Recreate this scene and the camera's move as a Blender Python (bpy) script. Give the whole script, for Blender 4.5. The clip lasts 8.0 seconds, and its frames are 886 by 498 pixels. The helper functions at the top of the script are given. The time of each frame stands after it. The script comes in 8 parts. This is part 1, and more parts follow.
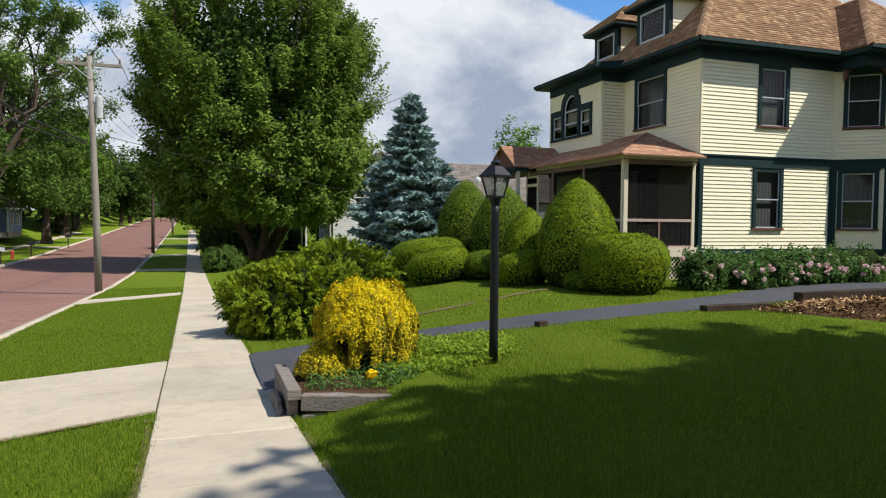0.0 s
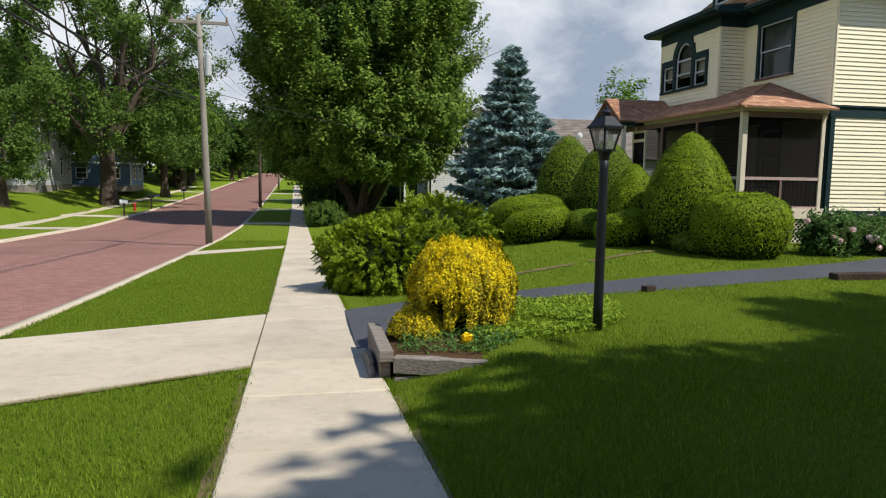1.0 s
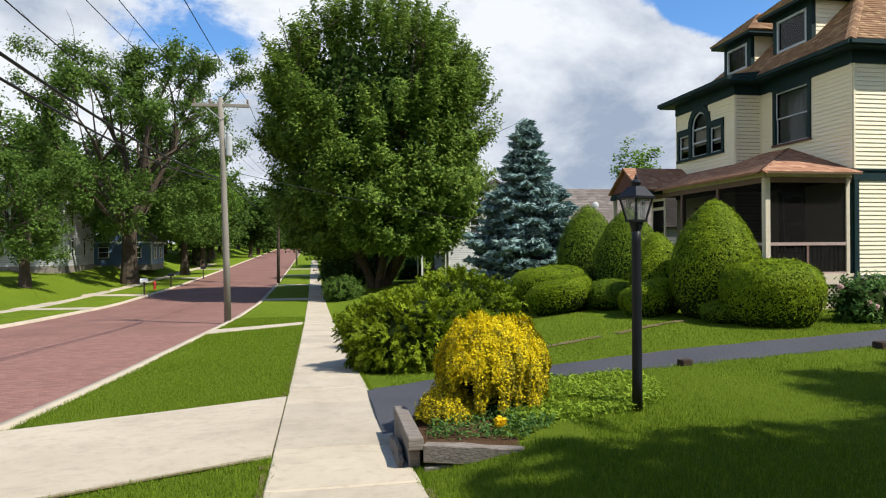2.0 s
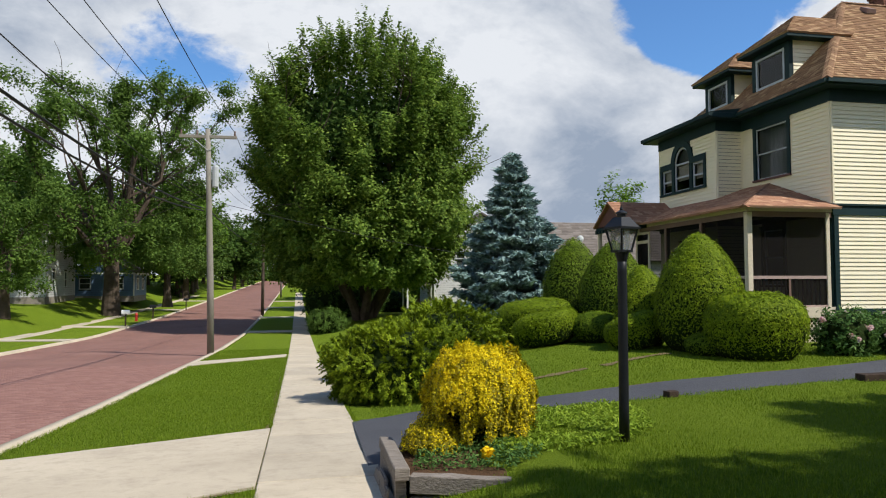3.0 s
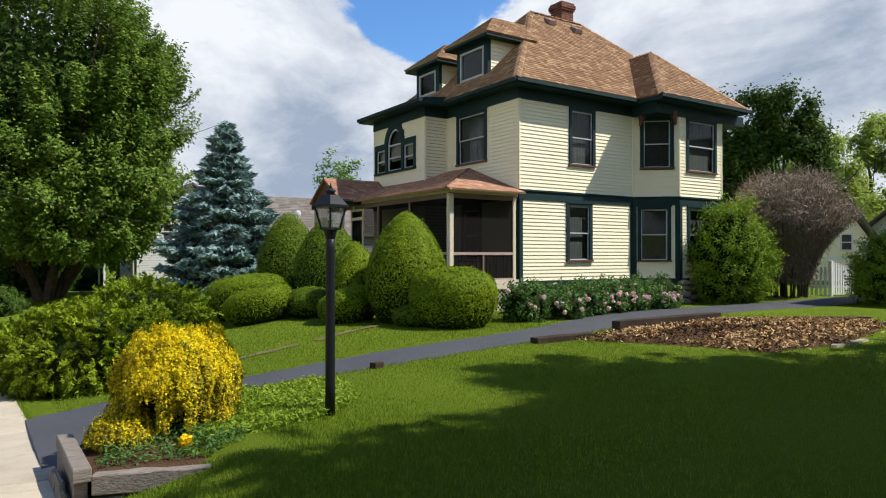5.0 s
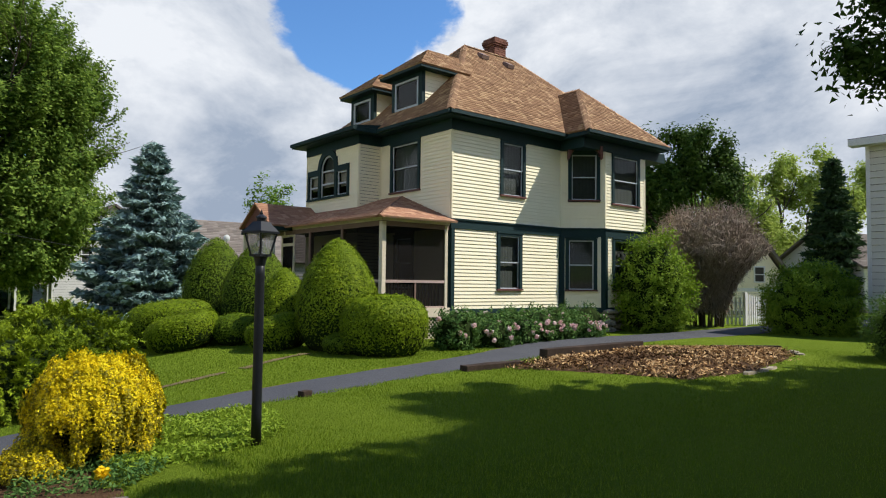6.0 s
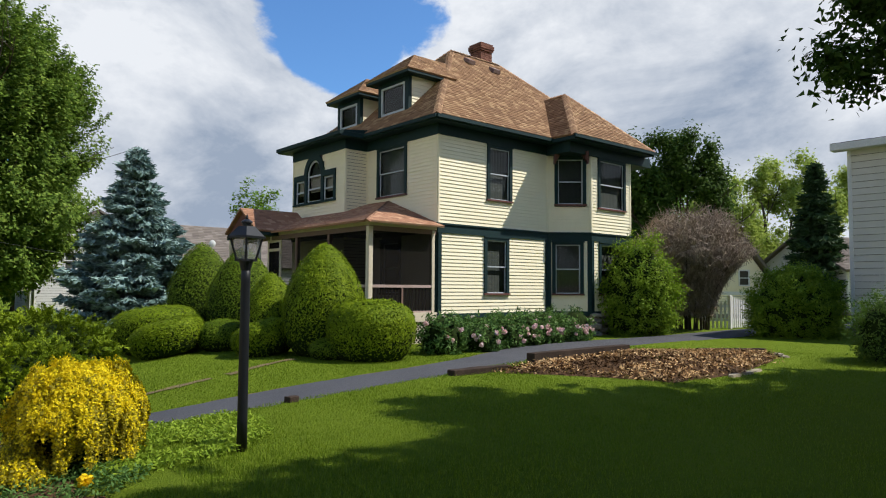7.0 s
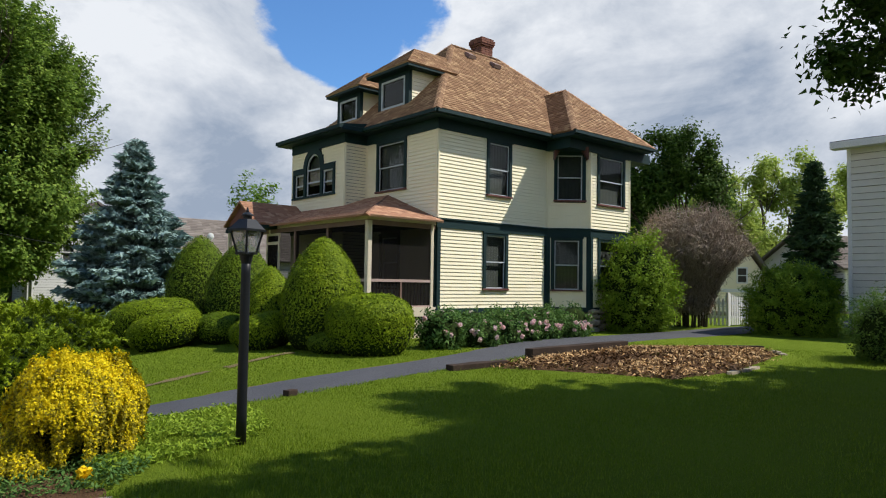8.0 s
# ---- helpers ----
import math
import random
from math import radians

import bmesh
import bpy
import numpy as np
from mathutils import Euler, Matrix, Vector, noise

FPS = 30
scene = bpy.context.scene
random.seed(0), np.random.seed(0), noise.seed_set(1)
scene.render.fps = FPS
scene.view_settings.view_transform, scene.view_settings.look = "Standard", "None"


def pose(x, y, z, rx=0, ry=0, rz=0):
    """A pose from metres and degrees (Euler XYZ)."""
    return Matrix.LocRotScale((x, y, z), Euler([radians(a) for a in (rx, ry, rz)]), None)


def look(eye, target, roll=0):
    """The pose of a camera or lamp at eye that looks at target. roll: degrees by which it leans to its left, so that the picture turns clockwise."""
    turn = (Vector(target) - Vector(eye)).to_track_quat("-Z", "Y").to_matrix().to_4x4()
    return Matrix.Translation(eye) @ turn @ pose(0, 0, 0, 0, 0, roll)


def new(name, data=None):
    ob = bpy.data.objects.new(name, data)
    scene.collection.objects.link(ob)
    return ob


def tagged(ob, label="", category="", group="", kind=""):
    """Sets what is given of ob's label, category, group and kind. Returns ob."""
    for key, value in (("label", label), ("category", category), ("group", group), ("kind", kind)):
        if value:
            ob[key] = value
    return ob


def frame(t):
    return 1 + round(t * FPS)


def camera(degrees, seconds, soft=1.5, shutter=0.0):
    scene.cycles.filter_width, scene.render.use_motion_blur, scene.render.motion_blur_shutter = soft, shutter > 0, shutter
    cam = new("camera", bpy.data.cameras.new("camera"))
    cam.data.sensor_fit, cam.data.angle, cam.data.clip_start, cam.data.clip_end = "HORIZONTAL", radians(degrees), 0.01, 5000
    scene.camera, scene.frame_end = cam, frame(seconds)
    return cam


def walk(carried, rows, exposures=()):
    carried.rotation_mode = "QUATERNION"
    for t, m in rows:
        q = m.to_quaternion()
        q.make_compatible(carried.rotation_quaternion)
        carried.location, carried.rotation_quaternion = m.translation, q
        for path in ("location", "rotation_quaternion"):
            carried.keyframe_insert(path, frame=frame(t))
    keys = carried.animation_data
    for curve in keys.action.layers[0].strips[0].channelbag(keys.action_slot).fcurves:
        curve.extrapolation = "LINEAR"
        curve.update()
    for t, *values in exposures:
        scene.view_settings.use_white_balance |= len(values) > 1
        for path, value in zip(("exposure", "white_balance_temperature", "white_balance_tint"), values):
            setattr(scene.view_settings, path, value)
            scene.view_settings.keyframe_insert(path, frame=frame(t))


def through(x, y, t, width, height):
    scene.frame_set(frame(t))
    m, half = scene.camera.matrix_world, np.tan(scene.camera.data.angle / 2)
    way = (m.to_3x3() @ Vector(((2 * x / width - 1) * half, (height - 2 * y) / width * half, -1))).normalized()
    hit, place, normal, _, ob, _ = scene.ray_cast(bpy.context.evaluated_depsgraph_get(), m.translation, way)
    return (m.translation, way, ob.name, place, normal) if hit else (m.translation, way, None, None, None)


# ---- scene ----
# ---------------------------------------------------------------- camera and its walk
cam = camera(66.0, 8.0, soft=1.1)
PATH = [
    (0, (-13.321, -16.291, 0.767), (-12.676, -14.4, 0.683), 0.5),
    (0.5, (-13.279, -16.077, 0.743), (-12.751, -14.155, 0.573), 0.5),
    (1, (-13.224, -15.878, 0.745), (-12.854, -13.924, 0.533), 0.9),
    (1.5, (-13.293, -15.719, 0.75), (-12.953, -13.754, 0.591), -1.3),
    (2, (-13.283, -15.63, 0.779), (-12.96, -13.656, 0.776), -0.4),
    (3.5, (-13.315, -15.657, 0.729), (-12.864, -13.711, 0.83), 0.8),
    (4, (-13.258, -15.602, 0.734), (-12.537, -13.736, 0.77), 0.4),
    (4.5, (-13.19, -15.627, 0.758), (-12.268, -13.852, 0.764), 0.8),
    (5, (-13.201, -15.629, 0.765), (-12.087, -13.968, 0.784), 0.0),
    (6.5, (-13.256, -15.754, 0.778), (-11.967, -14.23, 0.895), 0.7),
    (7, (-13.241, -15.726, 0.768), (-11.943, -14.209, 0.883), 0.4),
    (7.5, (-13.255, -15.742, 0.762), (-11.957, -14.225, 0.872), 0.6),
    (8, (-13.252, -15.696, 0.768), (-11.949, -14.182, 0.868), 0.9),
]
walk(cam, [(t, look(eye, target, roll)) for t, eye, target, roll in PATH], exposures=[(0.0, 0.32), (1.5, 0.27), (2.0, 0.42), (3.5, 0.14), (4.0, 0.16), (4.5, 0.30), (5.0, 0.40), (6.5, 0.28), (8.0, 0.27)])

# ---------------------------------------------------------------- world and sun
SUN_TO = Vector((0.793 * math.cos(radians(53)), -0.61 * math.cos(radians(53)), math.sin(radians(53)))).normalized()
world = bpy.data.worlds.new("sky")
scene.world = world
world.use_nodes = True
wn, wl = world.node_tree.nodes, world.node_tree.links
wn.clear()


sky = wn.new("ShaderNodeTexSky")
sky.sky_type, sky.sun_disc = "NISHITA", False
sky.sun_elevation, sky.sun_rotation = radians(53), math.atan2(SUN_TO.x, SUN_TO.y)
sky.air_density, sky.dust_density, sky.ozone_density = 1.0, 0.6, 1.6
coord = wn.new("ShaderNodeTexCoord")


def wmath(op, a, b=None, clamp=False):
    nd = wn.new("ShaderNodeMath")
    nd.operation, nd.use_clamp = op, clamp
    for i, v in enumerate((a, b)):
        if v is None:
            continue
        if isinstance(v, (int, float)):
            nd.inputs[i].default_value = v
        else:
            wl.new(v, nd.inputs[i])
    return nd.outputs[0]


def wvmath(op, a, b):
    nd = wn.new("ShaderNodeVectorMath")
    nd.operation = op
    for i, v in enumerate((a, b)):
        if isinstance(v, tuple):
            nd.inputs[i].default_value = v
        else:
            wl.new(v, nd.inputs[i])
    return nd


def wnoise(vec, scale, detail, rough, dist=0.0):
    nd = wn.new("ShaderNodeTexNoise")
    nd.inputs["Scale"].default_value, nd.inputs["Detail"].default_value = scale, detail
    nd.inputs["Roughness"].default_value, nd.inputs["Distortion"].default_value = rough, dist
    wl.new(vec, nd.inputs["Vector"])
    return nd.outputs["Fac"]


def wspot(yaw, up, wide):
    """1 in the direction yaw (degrees left of +y) and up, falling to 0 at the angle wide."""
    d = (-math.sin(radians(yaw)) * math.cos(radians(up)), math.cos(radians(yaw)) * math.cos(radians(up)), math.sin(radians(up)))
    dot = wvmath("DOT_PRODUCT", coord.outputs["Generated"], d).outputs["Value"]
    lo = math.cos(radians(wide))
    return wmath("MULTIPLY", wmath("SUBTRACT", dot, lo), 1 / (1 - lo), True)


# clouds: broad banks with torn, billowing rims; open blue where the day shows it
stretch = wvmath("MULTIPLY", coord.outputs["Generated"], (1.0, 1.0, 1.7)).outputs[0]
bank = wnoise(stretch, 2.6, 7.0, 0.58, 0.25)
puff = wnoise(stretch, 8.0, 8.0, 0.62, 0.25)
wisp = wnoise(wvmath("ADD", stretch, (5.3, 2.2, 1.9)).outputs[0], 17.0, 6.0, 0.62, 0.6)
cover = wmath("ADD", wmath("ADD", wmath("MULTIPLY", bank, 0.50), wmath("MULTIPLY", puff, 0.32)), wmath("MULTIPLY", wisp, 0.18))
gaps_ = ((-28.0, 21.5, 6.5, 0.34), (-31.8, 19.0, 5.0, 0.26), (-36.0, 23.0, 6.0, 0.22), (10.5, 14.0, 7.0, 0.15), (13.0, 24.0, 11.0, 0.10), (-9.0, 9.5, 4.0, 0.14))
blue = wmath("MULTIPLY", wspot(*gaps_[0][:3]), gaps_[0][3])
for yaw_, up_, wide_, much in gaps_[1:]:
    blue = wmath("ADD", blue, wmath("MULTIPLY", wspot(yaw_, up_, wide_), much))
white = wmath("ADD", wmath("ADD", wmath("MULTIPLY", wspot(-19.5, 16.0, 10), 0.26), wmath("MULTIPLY", wspot(-27.0, 13.5, 5.5), 0.20)), wmath("MULTIPLY", wspot(-62, 20, 26), 0.16))
height = wvmath("DOT_PRODUCT", coord.outputs["Generated"], (0.0, 0.0, 1.0)).outputs["Value"]
# overhead, out of view, cloud is thinned to weaken the fill light
opening = wmath("MULTIPLY", wmath("MULTIPLY", wmath("SUBTRACT", height, 0.40), 4.0, True), 0.28)
cover = wmath("SUBTRACT", wmath("ADD", wmath("SUBTRACT", wmath("ADD", cover, 0.16), blue), white), opening)
mask = wn.new("ShaderNodeMapRange")
mask.interpolation_type = "SMOOTHSTEP"
mask.inputs["From Min"].default_value, mask.inputs["From Max"].default_value = 0.47, 0.58
wl.new(cover, mask.inputs["Value"])
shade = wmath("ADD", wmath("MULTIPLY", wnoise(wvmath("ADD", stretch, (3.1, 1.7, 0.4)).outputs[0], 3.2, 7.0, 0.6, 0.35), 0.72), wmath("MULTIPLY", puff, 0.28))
# grey undersides low in the sky
shade = wmath("SUBTRACT", shade, wmath("ADD", wmath("MULTIPLY", wspot(-24.0, 9.8, 6.5), 0.13), wmath("MULTIPLY", wspot(-66.0, 9.0, 11.0), 0.12)))
ramp = wn.new("ShaderNodeValToRGB")
ramp.color_ramp.elements[0].position, ramp.color_ramp.elements[0].color = 0.34, (3.5, 4.25, 5.5, 1)
ramp.color_ramp.elements[1].position, ramp.color_ramp.elements[1].color = 0.57, (8.9, 9.25, 9.8, 1)
wl.new(shade, ramp.inputs[0])
mixed = wn.new("ShaderNodeMix")
mixed.data_type = "RGBA"
wl.new(mask.outputs[0], mixed.inputs["Factor"])
deep = wvmath("MULTIPLY", sky.outputs[0], (0.90, 1.38, 1.85)).outputs[0]
wl.new(deep, mixed.inputs["A"])
wl.new(ramp.outputs[0], mixed.inputs["B"])
back = wn.new("ShaderNodeBackground")
back.inputs["Strength"].default_value = 0.078
wl.new(mixed.outputs["Result"], back.inputs["Color"])
wout = wn.new("ShaderNodeOutputWorld")
wl.new(back.outputs[0], wout.inputs[0])

sun_data = bpy.data.lights.new("sun", "SUN")
sun_data.energy, sun_data.angle, sun_data.color = 5.0, radians(0.55), (1.0, 0.95, 0.86)
sun = new("sun", sun_data)
sun.matrix_world = look((0, 0, 60), Vector((0, 0, 60)) - SUN_TO)

# ---------------------------------------------------------------- materials


class Nodes:
    """A small writer of node materials."""

    def __init__(self, name, rough=0.8, metal=0.0, spec=0.5):
        self.mat = bpy.data.materials.new(name)
        self.mat.use_nodes = True
        self.n, self.l = self.mat.node_tree.nodes, self.mat.node_tree.links
        self.bsdf = self.n["Principled BSDF"]
        self.out = self.n["Material Output"]
        self.bsdf.inputs["Roughness"].default_value = rough
        self.bsdf.inputs["Metallic"].default_value = metal
        self.bsdf.inputs["Specular IOR Level"].default_value = spec
        tc = self.n.new("ShaderNodeTexCoord")
        self.obj = tc.outputs["Object"]
        geo = self.n.new("ShaderNodeNewGeometry")
        self.pos, self.island = geo.outputs["Position"], geo.outputs["Random Per Island"]
        self.rand = self.n.new("ShaderNodeObjectInfo").outputs["Random"]

    def noise(self, scale, detail=4.0, rough=0.6, vec=None, squash=None):
        nd = self.n.new("ShaderNodeTexNoise")
        nd.inputs["Scale"].default_value, nd.inputs["Detail"].default_value, nd.inputs["Roughness"].default_value = scale, detail, rough
        v = vec or self.pos
        if squash:
            mp = self.n.new("ShaderNodeMapping")
            mp.inputs["Scale"].default_value = squash
            self.l.new(v, mp.inputs["Vector"])
            v = mp.outputs[0]
        self.l.new(v, nd.inputs["Vector"])
        return nd.outputs["Fac"]

    def ramp(self, fac, *stops):
        nd = self.n.new("ShaderNodeValToRGB")
        els = nd.color_ramp.elements
        while len(els) < len(stops):
            els.new(0.5)
        for el, (p, c) in zip(els, stops):
            el.position, el.color = p, (*c, 1) if len(c) == 3 else c
        self.l.new(fac, nd.inputs[0])
        return nd.outputs[0]

    def mix(self, fac, a, b, blend="MIX"):
        nd = self.n.new("ShaderNodeMix")
        nd.data_type, nd.blend_type = "RGBA", blend
        for key, v in (("Factor", fac), ("A", a), ("B", b)):
            if isinstance(v, (int, float)):
                nd.inputs[key].default_value = v
            elif isinstance(v, tuple):
                nd.inputs[key].default_value = (*v, 1)
            else:
                self.l.new(v, nd.inputs[key])
        return nd.outputs["Result"]

    def math(self, op, a, b=0.0):
        nd = self.n.new("ShaderNodeMath")
        nd.operation = op
        for i, v in enumerate((a, b)):
            if isinstance(v, (int, float)):
                nd.inputs[i].default_value = v
            else:
                self.l.new(v, nd.inputs[i])
        return nd.outputs[0]

    def colour(self, c):
        if isinstance(c, tuple):
            self.bsdf.inputs["Base Color"].default_value = (*c, 1)
        else:
            self.l.new(c, self.bsdf.inputs["Base Color"])
        return self

    def bump(self, height, strength=0.3, dist=0.01):
        nd = self.n.new("ShaderNodeBump")
        nd.inputs["Strength"].default_value, nd.inputs["Distance"].default_value = strength, dist
        self.l.new(height, nd.inputs["Height"])
        self.l.new(nd.outputs[0], self.bsdf.inputs["Normal"])
        return self

    def roughness(self, v):
        self.l.new(v, self.bsdf.inputs["Roughness"])
        return self


def speckled(name, dark, light, rough=0.8, fine=60.0, broad=1.2, bump=0.25, dist=0.004, spec=0.4):
    k = Nodes(name, rough, spec=spec)
    f, b = k.noise(fine, 4), k.noise(broad, 4)
    c = k.mix(k.ramp(b, (0.3, (0, 0, 0)), (0.7, (1, 1, 1))), dark, light)
    c = k.mix(0.35, c, k.ramp(f, (0.3, tuple(v * 0.7 for v in dark)), (0.7, tuple(min(1, v * 1.2) for v in light))))
    k.colour(c).bump(f, bump, dist)
    return k.mat


def leafy(name, tints, through=0.35, rough=0.6, broad=0.8):
    """Leaves: each leaf a tint of its own, light passing partly through."""
    k = Nodes(name, rough, spec=0.08)
    stops = [(i / max(1, len(tints) - 1), c) for i, c in enumerate(tints)]
    c = k.ramp(k.island, *stops)
    c = k.mix(0.35, c, k.ramp(k.noise(broad, 3), (0.3, tints[0]), (0.7, tints[-1])))
    k.colour(c)
    tr = k.n.new("ShaderNodeBsdfTranslucent")
    k.l.new(c, tr.inputs["Color"])
    mx = k.n.new("ShaderNodeMixShader")
    mx.inputs[0].default_value = through
    k.l.new(k.bsdf.outputs[0], mx.inputs[1])
    k.l.new(tr.outputs[0], mx.inputs[2])
    k.l.new(mx.outputs[0], k.out.inputs["Surface"])
    return k.mat


def siding_paint(name, base, other):
    k = Nodes(name, 0.55, spec=0.3)
    b, s = k.noise(0.9, 5), k.noise(14.0, 4, squash=(1, 1, 0.12))
    c = k.mix(k.ramp(b, (0.35, (0, 0, 0)), (0.75, (1, 1, 1))), base, other)
    c = k.mix(k.math("MULTIPLY", s, 0.16), c, tuple(v * 0.72 for v in base))
    k.colour(c).bump(k.noise(40, 3, squash=(0.2, 0.2, 1)), 0.08, 0.003)
    return k.mat


CREAM = siding_paint("cream_siding_paint", (0.89, 0.82, 0.61), (0.85, 0.77, 0.55))
WHITE_SIDING = siding_paint("white_siding_paint", (0.64, 0.64, 0.62), (0.56, 0.57, 0.56))
TEAL = speckled("dark_teal_trim_paint", (0.005, 0.021, 0.024), (0.010, 0.034, 0.036), 0.6, 30, 1.0, 0.05, spec=0.25)
MAROON = speckled("maroon_trim_paint", (0.10, 0.035, 0.030), (0.15, 0.06, 0.05), 0.5, 30, 1.0, 0.05)
SASH = speckled("pale_sash_paint", (0.42, 0.46, 0.50), (0.50, 0.54, 0.57), 0.5, 30, 1.0, 0.04)
CREAM_TRIM = speckled("cream_trim_paint", (0.62, 0.54, 0.40), (0.70, 0.62, 0.48), 0.5, 30, 1.0, 0.05)
BROWN_TRIM = speckled("brown_porch_paint", (0.16, 0.10, 0.08), (0.24, 0.15, 0.12), 0.55, 30, 1.0, 0.05)
WHITE_PAINT = speckled("white_paint", (0.66, 0.66, 0.66), (0.78, 0.78, 0.77), 0.6, 30, 1.5, 0.06)
# unlit look of rooms, wall cores and porch ceiling put into the colour
DARK_ROOM = speckled("painted_dim_room", (0.05, 0.045, 0.04), (0.07, 0.06, 0.055), 0.9, 10, 0.8, 0.05)
CURTAIN = speckled("grey_window_cloth", (0.050, 0.062, 0.058), (0.090, 0.098, 0.092), 0.9, 80, 3.0, 0.2)
# near-black: the unlit attic's darkness put into its colour
ATTIC = speckled("painted_attic_dark", (0.010, 0.009, 0.008), (0.016, 0.014, 0.012), 0.95, 10, 0.8, 0.05)
RAIL_PAINT = speckled("weathered_pink_paint", (0.36, 0.25, 0.22), (0.50, 0.38, 0.34), 0.7, 30, 2.0, 0.1)
NEIGHBOUR_SIDING = siding_paint("stone_grey_siding_paint", (0.68, 0.66, 0.60), (0.61, 0.59, 0.54))
LACE = speckled("pale_lace_cloth", (0.40, 0.36, 0.33), (0.52, 0.46, 0.42), 0.9, 80, 4.0, 0.2)
BLACK_METAL = speckled("black_enamel", (0.007, 0.008, 0.010), (0.014, 0.016, 0.019), 0.45, 90, 3.0, 0.12, 0.001, 0.25)
BARK = speckled("grey_brown_bark", (0.045, 0.034, 0.026), (0.11, 0.085, 0.065), 0.95, 18, 2.0, 0.9, 0.03, 0.1)
POLE_WOOD = speckled("weathered_pole_wood", (0.185, 0.170, 0.145), (0.29, 0.265, 0.225), 0.9, 25, 0.8, 0.4, 0.01, 0.1)
TIE_WOOD = speckled("creosoted_tie_wood", (0.022, 0.016, 0.013), (0.065, 0.045, 0.034), 0.95, 30, 2.5, 0.7, 0.012, 0.1)
SOIL = speckled("dark_soil", (0.050, 0.027, 0.013), (0.105, 0.060, 0.032), 0.98, 45, 3.0, 0.9, 0.02, 0.1)
RUBBLE = speckled("field_stone", (0.16, 0.14, 0.12), (0.34, 0.30, 0.26), 0.9, 20, 4.0, 0.6, 0.01, 0.2)
BLACK_RUBBER = speckled("black_wire_rubber", (0.012, 0.012, 0.012), (0.02, 0.02, 0.02), 0.7, 30, 1, 0.0)
GREY_METAL = speckled("galvanised_metal", (0.35, 0.37, 0.38), (0.48, 0.50, 0.51), 0.5, 30, 2.0, 0.05)


def wood_weathered():
    k = Nodes("silvered_timber", 0.9, spec=0.2)
    grain = k.noise(9.0, 6, vec=k.obj, squash=(0.6, 8, 8))
    c = k.ramp(grain, (0.25, (0.09, 0.075, 0.062)), (0.5, (0.22, 0.19, 0.165)), (0.8, (0.36, 0.32, 0.28)))
    c = k.mix(k.math("MULTIPLY", k.noise(3.0, 4), 0.5), c, (0.12, 0.10, 0.075))
    k.colour(c).bump(grain, 0.8, 0.012)
    return k.mat


TIMBER = wood_weathered()


def concrete(name="pale_concrete"):
    k = Nodes(name, 0.9, spec=0.25)
    fine, mid, broad = k.noise(140, 3), k.noise(7, 5, 0.7), k.noise(0.7, 4)
    c = k.ramp(broad, (0.3, (0.380, 0.322, 0.240)), (0.7, (0.510, 0.440, 0.336)))
    c = k.mix(k.ramp(mid, (0.50, (0, 0, 0)), (0.80, (0.70, 0.70, 0.70))), c, (0.25, 0.205, 0.150))
    c = k.mix(k.ramp(k.noise(1.9, 6, 0.75), (0.52, (0, 0, 0)), (0.72, (0.55, 0.55, 0.55))), c, (0.235, 0.195, 0.145))
    c = k.mix(0.25, c, k.ramp(fine, (0.3, (0.29, 0.25, 0.19)), (0.7, (0.60, 0.535, 0.43))))
    tint = k.ramp(k.rand, (0.0, (0.90, 0.90, 0.90)), (1.0, (1.06, 1.05, 1.03)))
    c = k.mix(1.0, c, tint, "MULTIPLY")
    k.colour(c).bump(k.math("ADD", fine, k.math("MULTIPLY", mid, 0.6)), 0.35, 0.004)
    return k.mat


CONCRETE = concrete()
KERB = concrete("kerb_concrete")


def asphalt():
    k = Nodes("sealed_asphalt", 0.85, spec=0.35)
    fine, broad = k.noise(220, 3), k.noise(0.8, 5)
    c = k.ramp(broad, (0.3, (0.032, 0.034, 0.042)), (0.7, (0.056, 0.058, 0.068)))
    c = k.mix(0.4, c, k.ramp(fine, (0.35, (0.02, 0.02, 0.024)), (0.75, (0.14, 0.14, 0.15))))
    k.colour(c).bump(fine, 0.5, 0.005)
    return k.mat


ASPHALT = asphalt()


def brick_ground():
    """Far reach of the brick street: courses too fine to part."""
    k = Nodes("worn_street_brick", 0.88, spec=0.25)
    br = k.n.new("ShaderNodeTexBrick")
    br.inputs["Scale"].default_value = 1.0
    br.inputs["Brick Width"].default_value, br.inputs["Row Height"].default_value, br.inputs["Mortar Size"].default_value = 0.22, 0.10, 0.006
    br.inputs["Color1"].default_value, br.inputs["Color2"].default_value = (0.25, 0.115, 0.085, 1), (0.17, 0.085, 0.07, 1)
    br.inputs["Mortar"].default_value = (0.10, 0.07, 0.06, 1)
    k.l.new(k.pos, br.inputs["Vector"])
    c = k.mix(k.ramp(k.noise(0.35, 5), (0.35, (0, 0, 0)), (0.7, (0.6, 0.6, 0.6))), br.outputs["Color"], (0.29, 0.16, 0.13))
    c = k.mix(k.math("MULTIPLY", k.noise(1.6, 5, 0.7), 0.4), c, (0.13, 0.075, 0.065))
    k.colour(c).bump(br.outputs["Fac"], -0.4, 0.01)
    return k.mat


STREET = brick_ground()


